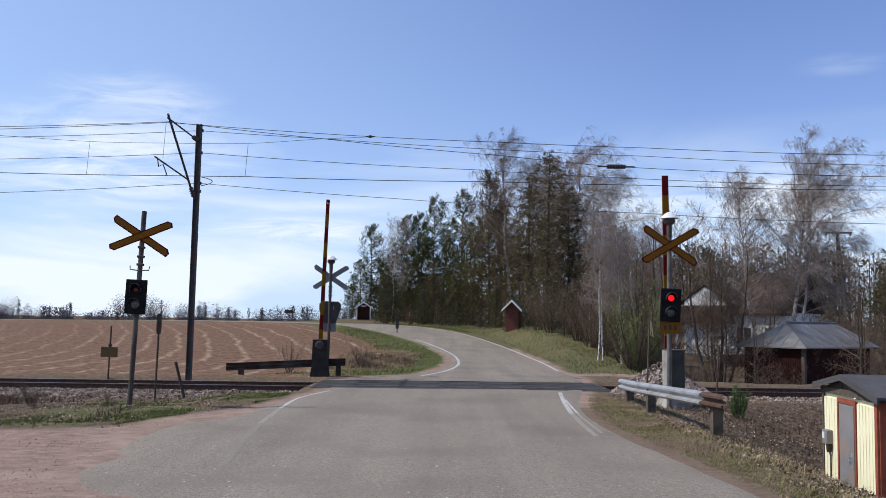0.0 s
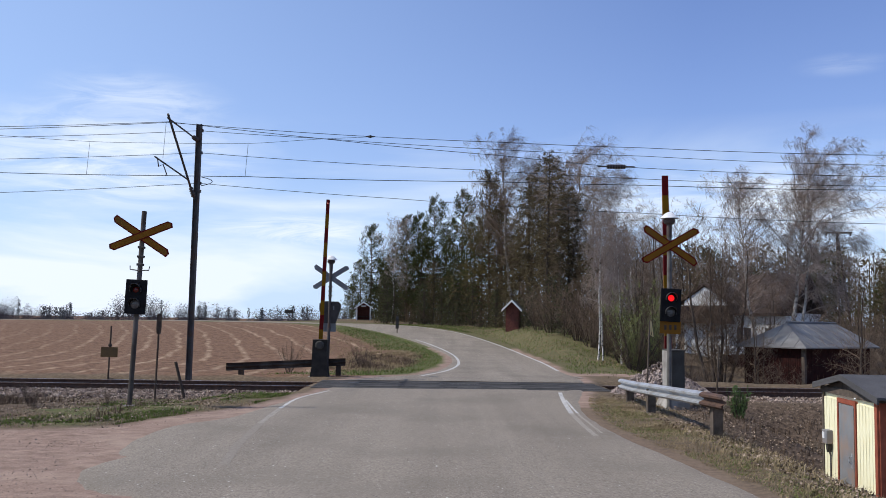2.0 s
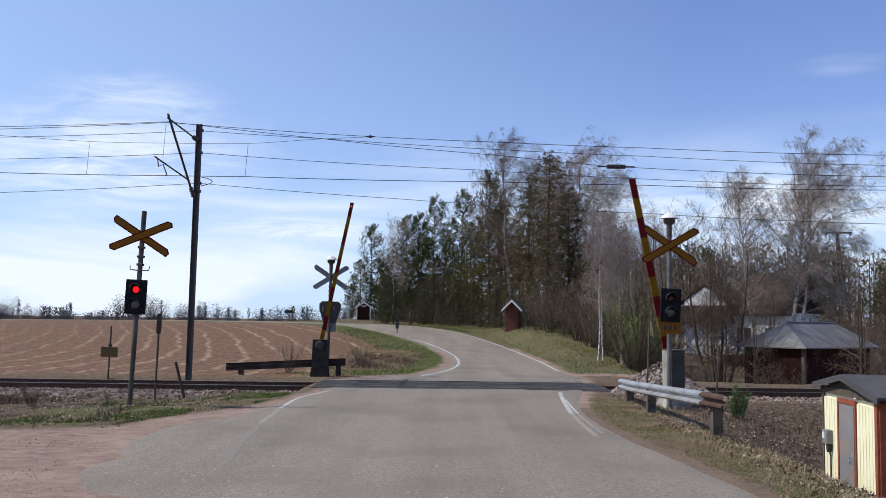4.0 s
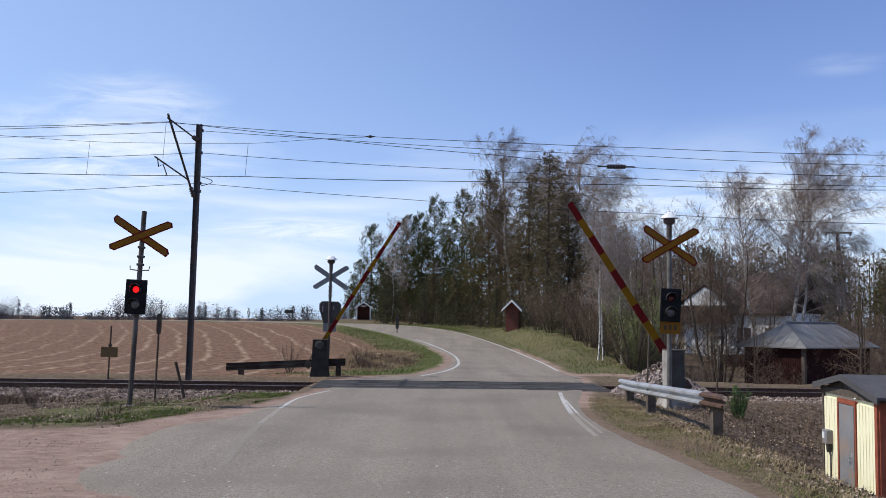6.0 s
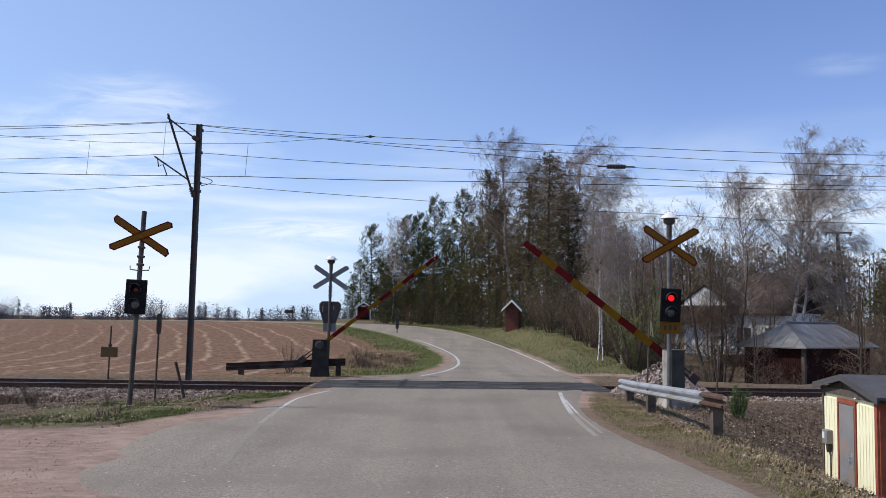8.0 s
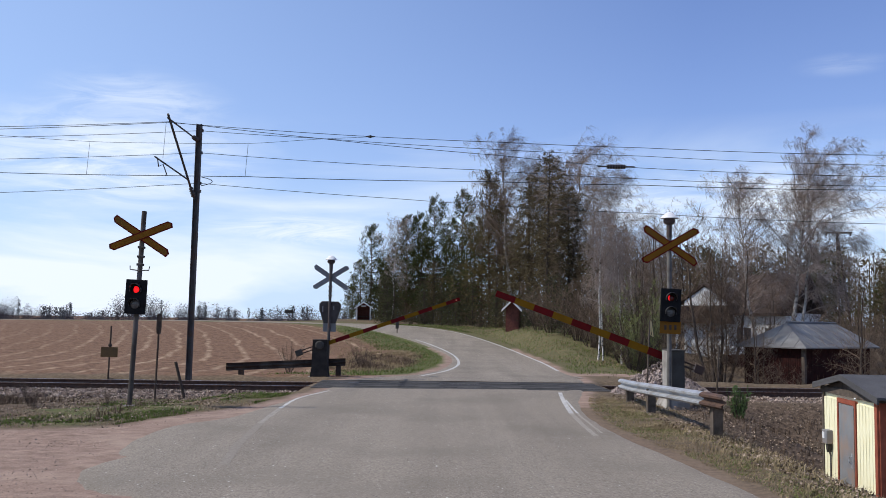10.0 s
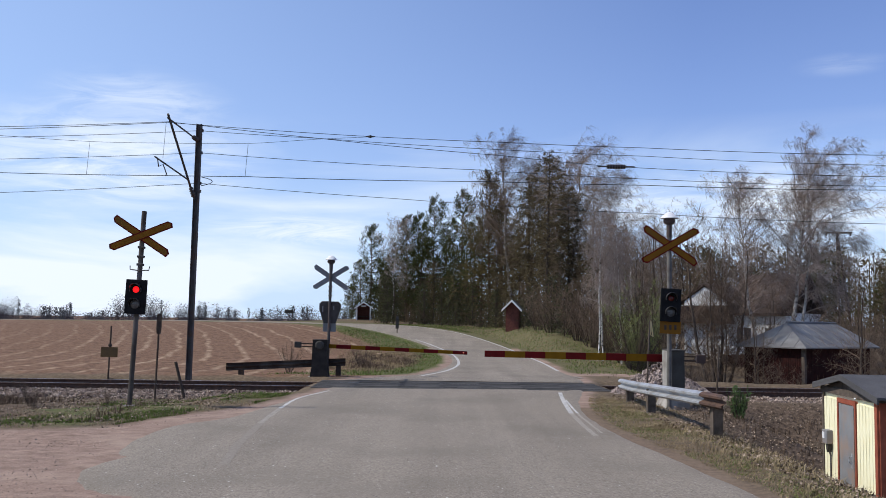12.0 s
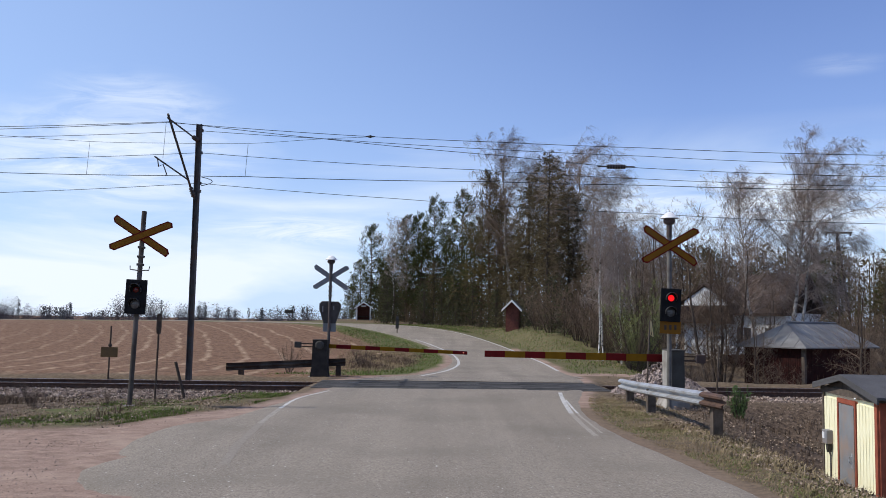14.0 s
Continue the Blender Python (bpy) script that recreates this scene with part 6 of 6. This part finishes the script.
def build_woods():
    # birches: model, plan place, height, turn, breadth
    for i, x, y, h, turn, st in ((2, 8.0, 48.0, 8.2, 5, 0.9), (2, 8.35, 48.4, 7.6, 100, 0.8), (2, 9.41, 49.0, 7.8, 80, 0.9), (2, 10.4, 56.0, 7.4, 200, 0.8),
                                 (1, 20.3, 54.0, 13.2, 0, 1.0), (0, 18.5, 54.0, 11.3, 0, 1.0), (3, 14.9, 70.0, 9.6, 0, 1.0),
                                 (2, -6.1, 112.0, 13.0, 0, 1.2), (3, 17.0, 72.0, 8.8, 70, 0.9)):
        put(BIRCHES[i], x, y, h, 12 if i == 2 else 14, turn, 0, st)
    for i, x, y, h, turn, st in ((0, 7.0, 90.0, 18.6, 30, 1.0), (1, 11.6, 82.0, 16.0, 0, 1.05), (0, 10.7, 88.0, 16.2, -40, 0.85), (0, 14.2, 76.0, 9.6, 20, 0.8)):
        put(GREY_BIRCHES[i], x, y, h, 14, turn, 0, st)
    for i, x, y, h, turn in ((0, 11.78, 40.0, 7.2, 0), (0, 12.2, 41.2, 6.4, 130), (1, 11.3, 52.0, 6.6, 20), (1, 15.9, 35.4, 5.0, 50), (1, 12.9, 38.0, 3.8, 30), (1, 12.5, 58.0, 7.4, 110), (1, 14.5, 61.0, 8.2, 15), (1, 16.2, 60.0, 7.6, 300), (1, 17.4, 50.0, 5.2, 200),
                             (1, 0.2, 116.0, 9.0, 10), (1, 2.0, 112.0, 8.6, 90), (1, 3.3, 106.0, 9.4, 200)):
        put(BARE[i], x, y, h, 12, turn)
    # the dark spruces amid the birches, pines round the bend
    for i, x, y, h, turn, st in ((0, 9.0, 80.0, 15.3, 0, 1.05), (0, 7.6, 82.0, 12.7, 100, 1.0), (0, 11.0, 81.0, 12.3, 150, 0.95), (1, 8.6, 77.0, 9.4, 60, 1.1), (1, 6.9, 84.0, 9.2, 20, 1.1), (1, 11.9, 76.0, 7.2, 210, 1.1), (1, 12.6, 72.0, 5.2, 10, 1.1),
                                 (1, 5.2, 90.0, 7.2, 10, 1.1), (0, -1.0, 107.0, 7.4, 30, 1.2), (1, -4.6, 115.0, 7.2, 80, 1.2), (1, 2.6, 101.0, 5.6, 60, 1.2)):
        put(SPRUCES[i], x, y, h, 13, turn, 0, st)
    for i, x, y, h, turn, st in ((1, -9.37, 122.0, 12.3, 0, 0.9), (0, -10.6, 121.0, 7.6, 200, 1.0), (0, -12.0, 124.0, 4.8, 60, 1.1), (0, -8.2, 124.0, 8.2, 140, 1.0),
                                 (0, 1.0, 119.0, 10.6, 190, 0.9), (0, -5.4, 123.0, 10.6, 250, 1.0), (0, 4.4, 104.0, 12.0, 75, 0.9), (1, -4.43, 118.0, 13.2, 280, 0.85), (1, -3.03, 119.0, 13.6, 320, 0.85), (0, -6.6, 121.0, 9.0, 20, 1.0)):
        put(PINES[i], x, y, h, 13, turn, 0, st)
    for i, x, y, h, turn, st in ((0, -1.16, 113.0, 15.1, 40, 0.8), (2, 0.53, 112.0, 12.0, 70, 0.9), (0, 2.2, 111.0, 15.6, 10, 0.8), (2, 3.2, 106.0, 11.6, 100, 0.9), (0, -2.6, 112.0, 10.6, 33, 1.0), (2, 5.9, 98.0, 12.2, 150, 0.95), (0, -7.6, 123.0, 6.6, 90, 1.0)):
        put(PINES[i], x, y, h, 13, turn, 0, st)
    for x, y, h, turn, st in ((4.85, 96.0, 15.7, 0, 0.9), (5.9, 95.0, 12.8, 140, 0.9)):
        put(LARCHES[0], x, y, h, 13, turn, 0, st)
    # thickets and young spruces along the top of the bank
    for k, (x, y, h) in enumerate(((6.3, 72.0, 2.6), (6.9, 67.0, 3.2), (7.4, 64.0, 3.4), (8.0, 61.0, 3.6), (8.5, 58.5, 3.0), (8.9, 56.0, 3.4), (7.7, 66.0, 4.0), (8.7, 62.0, 4.2), (9.4, 59.0, 4.4), (9.9, 55.0, 4.0), (10.6, 53.0, 4.4), (9.2, 53.0, 2.4), (11.6, 54.0, 4.2), (10.2, 58.0, 4.6))):
        put(BUSHES[k % 2] if k % 3 else SPRUCES[2], x, y, h, 3 if k % 3 else 6, k * 77, 0, 1.1)
    rng = random.Random(5)

    def clear(x, y, far):
        while off_road(np.array([x]), np.array([y]))[0] < far or math.hypot(x - 5.0, y - 70) < 3.6 and y < 74 or abs(x + 9.3) < 2.4 and y < 119:
            x, y = x + 0.6, y + 0.9
        return x, y

    # lower storey of young spruces and thickets along the wood's edge
    for k in range(34):
        t = k / 33
        x, y = clear(-12 + 23 * t + rng.uniform(-0.8, 0.8), 118 - 62 * t + rng.uniform(0, 6), 4.0)
        put(SPRUCES[2], x, y, rng.uniform(3.6, 7.0) if x < 3.5 else rng.uniform(2.4, 4.6), 6, rng.uniform(0, 360))
    for k in range(7):
        t = rng.random()
        x, y = clear(-11 + 21 * t + rng.uniform(-0.5, 2.5), 116 - 62 * t + rng.uniform(0, 6), 4.0)
        put(BUSHES[k % 2], x, y, rng.uniform(1.5, 2.6), 3, rng.uniform(0, 360))
    for k in range(50):
        x, y = rng.uniform(9.0, 28), rng.uniform(42.0, 60)
        if 12.0 < x < 21 and y < 46 or 0.25 < x / y < 0.33:
            continue
        put(BUSHES[k % 2], x, y, rng.uniform(1.6, 4.2), 3, rng.uniform(0, 360))
    for x, y, h in ((9.75, 46.0, 4.4), (10.3, 47.5, 3.6), (9.2, 45.2, 2.0), (22.8, 41.5, 2.2), (9.3, 44.0, 1.2)):
        put(BUSHES[2], x, y, h, 3, x * 50)
    put(BUSHES[3], 6.20, 19.6, 0.72, 1.2, 0, 0, 0.5)
    for x, y, h in ((-5.5, 33.8, 1.1), (-3.4, 39.5, 1.0), (-3.0, 38.4, 0.8), (9.6, 36.5, 1.3), (10.4, 37.0, 1.3), (12.4, 36.5, 1.3), (13.6, 36.8, 1.7), (14.6, 36.2, 1.2), (17.4, 37.5, 1.8), (-8.4, 19.3, 0.6), (-7.1, 20.2, 0.45), (-9.3, 18.4, 0.6), (10.8, 40.4, 0.9)):
        put(BUSHES[1], x, y, h, 3, x * 70)
    # woods behind the house and shed
    for k in range(22):
        x, y = 11 + 38 * (k + rng.random()) / 22, rng.uniform(76, 92)
        put(BACK_TREES[k % 2], x, y, rng.uniform(5.8, 7.8), 13, rng.uniform(0, 360), 0, 1.7)


build_woods()


def build_far_woods():
    """The low line of woods beyond the field, too far to tell tree from tree."""
    rng = random.Random(77)
    bare, dark = Sprig(), Sprig()
    for k in range(240):
        x = -128 + 122 * k / 239 + rng.uniform(-1, 1)
        y = rng.uniform(215, 265)
        z = float(land(np.array([x]), np.array([y]))[0])
        # the skyline rises and falls in clumps, with one great round tree
        bearing = x / y
        rise = np.interp(bearing, [-0.6, -0.475, -0.463, -0.448, -0.440, -0.43, -0.415, -0.405, -0.398, -0.391, -0.38, -0.36, -0.351, -0.336, -0.318, -0.304, -0.293, -0.275, -0.263, -0.233, -0.215, -0.184, -0.16, -0.136, -0.112, 0.1], [0.012, 0.008, 0.0175, 0.016, 0.0055, 0.0100, 0.0080, 0.0065, 0.0135, 0.001, 0.001, 0.0062, 0.0215, 0.0275, 0.0260, 0.0185, 0.0145, 0.0120, 0.0155, 0.0105, 0.0078, 0.0092, 0.0140, 0.0115, 0.0090, 0.0090])
        top = 1.9 + y * (rise * (0.72 + 0.36 * rng.random()) + 0.0012) - z
        base = Vector((x, y, z - 0.2))
        if (rng.random() < 0.86 or rise > 0.02) and not (-0.395 > bearing > -0.435 and k % 2):
            wide, mid, high = rng.uniform(1.2, 2.6), Vector((x, y, z + top * 0.5)), top * 0.52
            bare.tube([base, mid], [0.14, 0.08], 4)
            for _ in range(440):
                d = unit(rng)
                s = rng.random() ** 0.6
                p = mid + Vector((d.x * s * wide, d.y * s * wide, d.z * s * high))
                side = d.cross(unit(rng))
                side.normalize()
                bare.blade(p, unit(rng, 0.2), side, rng.uniform(0.16, 0.42), rng.uniform(0.06, 0.13))
        else:
            dark.tube([base, base + Vector((0, 0, top))], [0.16, 0.04], 4)
            for _ in range(260):
                s = rng.uniform(0.02, 1.0)
                d = unit(rng, -0.2)
                r = top * 0.22 * (1.08 - s)
                p = base + Vector((d.x * r * rng.random(), d.y * r * rng.random(), top * s))
                sd = d.cross(unit(rng))
                sd.normalize()
                dark.blade(p, d, sd, rng.uniform(0.25, 0.5), rng.uniform(0.07, 0.15))
    # both lines of woods carry the distance haze in their base colours
    tagged(new("far_bare_woods", bare.mesh("far_bare_woods", M_FAR_WOOD)), "grey line of bare woods beyond the field, tinted for haze", "woods", kind="stuff")
    tagged(new("far_dark_woods", dark.mesh("far_dark_woods", material("haze_tinted_far_conifers", (0.068, 0.075, 0.083), (0.095, 0.102, 0.110), 0.3, 0.95))), "dark line of conifers beyond the field, tinted for haze", "woods", kind="stuff")


build_far_woods()


def build_back_woods():
    """Dense dark wood behind the house, too deep to tell tree from tree."""
    rng = random.Random(91)
    green, brown = Sprig(), Sprig()
    for k in range(250):
        x = 6 + 52 * (k + rng.random()) / 190
        y = rng.uniform(94, 104)
        top = rng.uniform(6.4, 9.2)
        if k >= 190:
            x, y, top = -9 + 18 * (k - 190) / 60, rng.uniform(126, 134), rng.uniform(3.6, 6.0)
        z = ground_at(x, y)
        own = green if rng.random() < 0.55 else brown
        own.tube([Vector((x, y, z - 0.2)), Vector((x, y, z + top))], [0.13, 0.03], 5)
        for _ in range(170):
            s = rng.random()
            d = unit(rng, -0.1)
            r = top * 0.26 * (1.1 - s) + 0.2
            p = Vector((x + d.x * r, y + d.y * r, z + top * s))
            if own is green:
                sd = d.cross(unit(rng))
                sd.normalize()
                own.blade(p, d, sd, rng.uniform(0.35, 0.8), rng.uniform(0.06, 0.14))
            else:
                own.spike(p, p + (d + Vector((0.2, 0, 0.7))).normalized() * rng.uniform(0.5, 1.2), rng.uniform(0.02, 0.04))
    tagged(new("back_conifer_wood", green.mesh("back_conifer_wood", M_SPRUCE)), "dense dark conifers of the wood behind the house", "woods", kind="stuff")
    tagged(new("back_bare_wood", brown.mesh("back_bare_wood", M_TWIG)), "dense brown bare trees of the wood behind the house", "woods", kind="stuff")


build_back_woods()


# ---- grass ----
def grass(name, mat, count, pick, seed, tall, label, keep=lambda x, y, o: True):
    """Blades of grass, each bent over, where keep() allows."""
    rng = np.random.default_rng(seed)
    x, y = pick(rng, count)
    away = off_road(x, y)
    ok = keep(x, y, away)
    x, y = x[ok], y[ok]
    z = ground_z(x, y) - 0.02
    n = len(x)
    az = rng.uniform(0, math.tau, n)
    h = rng.uniform(0.4, 1.0, n) * tall
    w = rng.uniform(0.0025, 0.006, n) * (1 + y / 25)
    lean = rng.uniform(0.1, 0.9, n) * h
    dx, dy = np.cos(az), np.sin(az)
    a = np.stack([x - dy * w, y + dx * w, z], 1)
    b = np.stack([x + dy * w, y - dx * w, z], 1)
    m1 = np.stack([x + dx * lean * 0.35 + dy * w * 0.6, y + dy * lean * 0.35 - dx * w * 0.6, z + h * 0.65], 1)
    m2 = np.stack([x + dx * lean * 0.35 - dy * w * 0.6, y + dy * lean * 0.35 + dx * w * 0.6, z + h * 0.65], 1)
    t = np.stack([x + dx * lean + 0.15 * h, y + dy * lean, z + h * 0.95], 1)
    v = np.stack([a, b, m1, m2, t], 1).reshape(-1, 3)
    i = np.arange(n)[:, None] * 5
    f = np.concatenate([np.hstack([i, i + 1, i + 2]), np.hstack([i, i + 2, i + 3]), np.hstack([i + 3, i + 2, i + 4])])
    tagged(new(name, np_mesh(name, v, f, mat)), label, "grass", kind="stuff")


def patch(rng, n, x0, x1, y0, y1, clump=0.35):
    k = max(1, n // 5)
    cx, cy = rng.uniform(x0, x1, k), rng.uniform(y0, y1, k)
    j = rng.integers(0, k, n)
    return cx[j] + rng.normal(0, clump, n) * 0.25, cy[j] + rng.normal(0, clump, n) * 0.25


def left_verge(x, y):
    return y > np.interp(x, [-40, -7.1, -5.6, -5.1, -4.1, -3.3], [13.6, 15.2, 16.2, 17.6, 20.0, 24.0]) + 0.25


def build_grass():
    s = lambda x, y: y - 0.02 * x
    grass("dry_verge_grass", M_DRY, 90000, lambda r, n: patch(r, n, 3.1, 6.4, 8.5, 23.5, 2.2), 1, 0.055, "dry straw-coloured verge grass along the ditch", lambda x, y, o: (o > 0.07) & (o < 1.9) & ((o > 0.25) | (np.sin(x * 9 + y * 7) > -0.3)))
    grass("dry_bank_grass", M_DRY, 30000, lambda r, n: patch(r, n, -16, -3.6, 14.5, 24.0, 1.1), 2, 0.06, "dry brown grass beside the gravel", lambda x, y, o: (o > 0.3) & left_verge(x, y))
    grass("green_verge_grass", M_GREEN, 38000, lambda r, n: patch(r, n, -7.6, -3.6, 16.0, 23.6, 1.1), 3, 0.085, "fresh green grass patches beside the gravel", lambda x, y, o: (o > 0.3) & left_verge(x, y) & (np.sin(x * 1.9 + y) + np.sin(y * 1.3 - x * 0.7) + np.sin(x * 5.3 - y * 3.1) > 0.25))
    grass("green_bend_grass", M_GREEN, 46000, lambda r, n: patch(r, n, -9, 2, 31.5, 92, 2.2), 4, 0.12, "fresh green grass inside the bend of the far road", lambda x, y, o: (o > 0.25) & (o < 3.4) & (x > -30) & ((o < 1.5) | (y < 37) | (y > 56)))
    grass("green_bank_grass", M_GREEN, 52000, lambda r, n: patch(r, n, -12, 13, 36, 104, 2.2), 14, 0.14, "olive green grass on the bank of the far road", lambda x, y, o: (o > 0.3) & (o < 6.5) & (x > np.interp(y, FAR_R[:, 1], FAR_R[:, 0])) & (np.sin(x * 1.7 + y * 0.6) + np.sin(y * 0.9 - x * 0.8) > -0.9))
    grass("dry_bend_grass", M_DRY, 30000, lambda r, n: patch(r, n, -8, 16, 32, 96, 1.8), 5, 0.14, "dry grass on the banks of the far road", lambda x, y, o: (o > 0.8) & (o < 9) & ((x < 4) | (np.abs(y - np.interp(x, [4, 7, 9.5, 13], [36.0, 35.6, 32.6, 32.4])) > 1.9)) & (x > np.interp(y, [30, 45, 68, 92, 112], [-3.4, -4.6, -9.9, -17, -30])))
    grass("bend_straw_weeds", M_DRY, 9000, lambda r, n: patch(r, n, -4.8, -0.8, 36, 54, 1.8), 17, 0.17, "straw-coloured weeds in the hollow inside the bend", lambda x, y, o: (o > 1.2) & (np.sin(x * 3.1 - y * 0.9) > -0.6))
    grass("bend_dead_weeds", M_WEED, 2600, lambda r, n: patch(r, n, -4.2, -1.2, 38, 50, 1.0), 15, 0.26, "dead brown weeds in the hollow inside the bend", lambda x, y, o: (o > 1.3) & (np.sin(x * 2.3 + y * 0.7) > -0.5))
    grass("ditch_green_grass", M_GREEN, 34000, lambda r, n: patch(r, n, 3.2, 5.6, 9, 22, 2.2), 6, 0.050, "sparse green grass in the verge", lambda x, y, o: (o > 0.12) & (o < 1.3) & (np.sin(x * 3.1 + y * 1.7) + np.sin(y * 2.3 - x) > -0.5))
    grass("trackside_dry_weeds", M_WEED, 9000, lambda r, n: patch(r, n, -14, -6.3, 16.6, 22.8, 0.5), 7, 0.24, "dead brown weeds at the foot of the ballast", lambda x, y, o: (o > 0.8) & (np.sin(x * 1.1 + 0.6) > -0.2))
    grass("pale_dry_tufts", M_DRY, 3500, lambda r, n: patch(r, n, 3.9, 5.6, 8.5, 16.5, 0.16), 9, 0.15, "pale dry grass tufts at the rim of the ditch", lambda x, y, o: (o > 0.5) & (np.sin(x * 7 + y * 2.1) > -0.2))
    grass("ditch_dead_weeds", M_WEED, 16000, lambda r, n: patch(r, n, 5.6, 16, 12, 23.0, 0.7), 8, 0.18, "dead brown weeds in the ditch", lambda x, y, o: o > 1.6)


M_WEED = material("dead_brown_weeds", (0.085, 0.058, 0.040), (0.16, 0.115, 0.08), 1.5, 0.95, random_value=0.4)
build_grass()


def build_litter():
    """Dead leaves and bits lying on the verges and in the ditch."""
    rng = np.random.default_rng(22)
    x = np.concatenate([rng.uniform(4.2, 14, 24000), rng.uniform(-14, -4.5, 7000)])
    y = np.concatenate([rng.uniform(8.5, 24, 24000), rng.uniform(15, 23.5, 7000)])
    ok = (off_road(x, y) > 0.35) & ((x > 0) | left_verge(x, y))
    x, y = x[ok], y[ok]
    n = len(x)
    a, r = rng.uniform(0, math.tau, n), rng.uniform(0.008, 0.024, n)
    z = ground_z(x, y) + rng.uniform(0.02, 0.06, n)
    v = np.stack([np.stack([x + r * np.cos(a + k), y + r * np.sin(a + k), z + rng.uniform(-0.02, 0.02, n)], 1) for k in (0, 1.4, 3.1, 4.4)], 1).reshape(-1, 3)
    i = np.arange(n)[:, None] * 4
    f = np.concatenate([np.hstack([i, i + 1, i + 2]), np.hstack([i, i + 2, i + 3])])
    tagged(new("leaf_litter", np_mesh("leaf_litter", v, f, M_LITTER)), "dry leaf litter on the verge and in the ditch", "leaf litter", kind="stuff")


build_litter()


def build_loose_stones():
    rng = np.random.default_rng(8)
    pl, sz = [], []
    for _ in range(9000):
        x, y = (rng.uniform(-11, -3.2), rng.uniform(9, 20)) if rng.random() < 0.65 else (rng.uniform(3.2, 12), rng.uniform(10, 24))
        pl.append((x, y))
        sz.append(rng.uniform(0.012, 0.028) * (2.4 if rng.random() < 0.025 else 1))
    pl = np.array(pl)
    away = off_road(pl[:, 0], pl[:, 1])
    ok = away > 0.08
    z = ground_z(pl[:, 0], pl[:, 1])
    heap_of_rocks("loose_gravel", np.column_stack([pl, z])[ok], np.array(sz)[ok], 9, M_GRIT, "loose gravel stones on the shoulder and verge", "gravel")


build_loose_stones()


# ---- what moves ----
def motions():
    right = [(0, 89), (3.0, 89), (3.2, 87.2), (4.2, 76.5), (5.3, 64.1), (5.6, 61), (6.0, 57.2), (6.5, 52.3), (7.5, 43.1), (8.2, 36.2), (9.25, 26.6), (10.3, 17.0), (11.0, 10.7), (11.5, 5.8), (11.8, 1.9), (12.0, 0.6), (14.0, 0.6)]
    left = [(0, 88.3), (3.0, 88.3), (3.2, 86.4), (4.2, 77), (5.3, 65), (5.6, 62), (6.0, 58.2), (6.5, 53.3), (7.5, 43.7), (8.2, 36), (9.25, 26.2), (10.3, 16.4), (11.0, 9.5), (11.5, 4.0), (11.8, -0.3), (12.0, -2.0), (14.0, -2.0)]
    for arm, rows, sign in ((ARM_RIGHT, right, 1), (ARM_LEFT, left, -1)):
        rest = Matrix.Translation(arm.location)
        walk(arm, [(t, rest @ pose(0, 0, 0, 0, sign * a, 0)) for t, a in rows])
    # the red lamps take turns: each globe turns half round when it lights or goes dark
    period, first = 0.7407, 0.04
    for core, shift, turned in ((LAMPS[0], 0.0, 180), (LAMPS[1], period / 2, 180)):
        rest = Matrix.Translation(core.location)
        times = [t for t in (first + shift - period / 2 + k * period / 2 for k in range(-2, 45)) if 0.02 < t < 13.9]
        angle = 0 if shift else 180
        rows = [(0.0, rest @ pose(0, 0, 0, 0, 0, angle))]
        for t in times:
            f = round(t * FPS)
            for k in range(4):
                if f - 2 + k > 0 and rows[-1][0] < (f - 2 + k) / FPS:
                    rows.append(((f - 2 + k) / FPS, rest @ pose(0, 0, 0, 0, 0, angle + 60 * k)))
            angle += 180
        rows.append((14.0, rest @ pose(0, 0, 0, 0, 0, angle)))
        walk(core, rows)


motions()
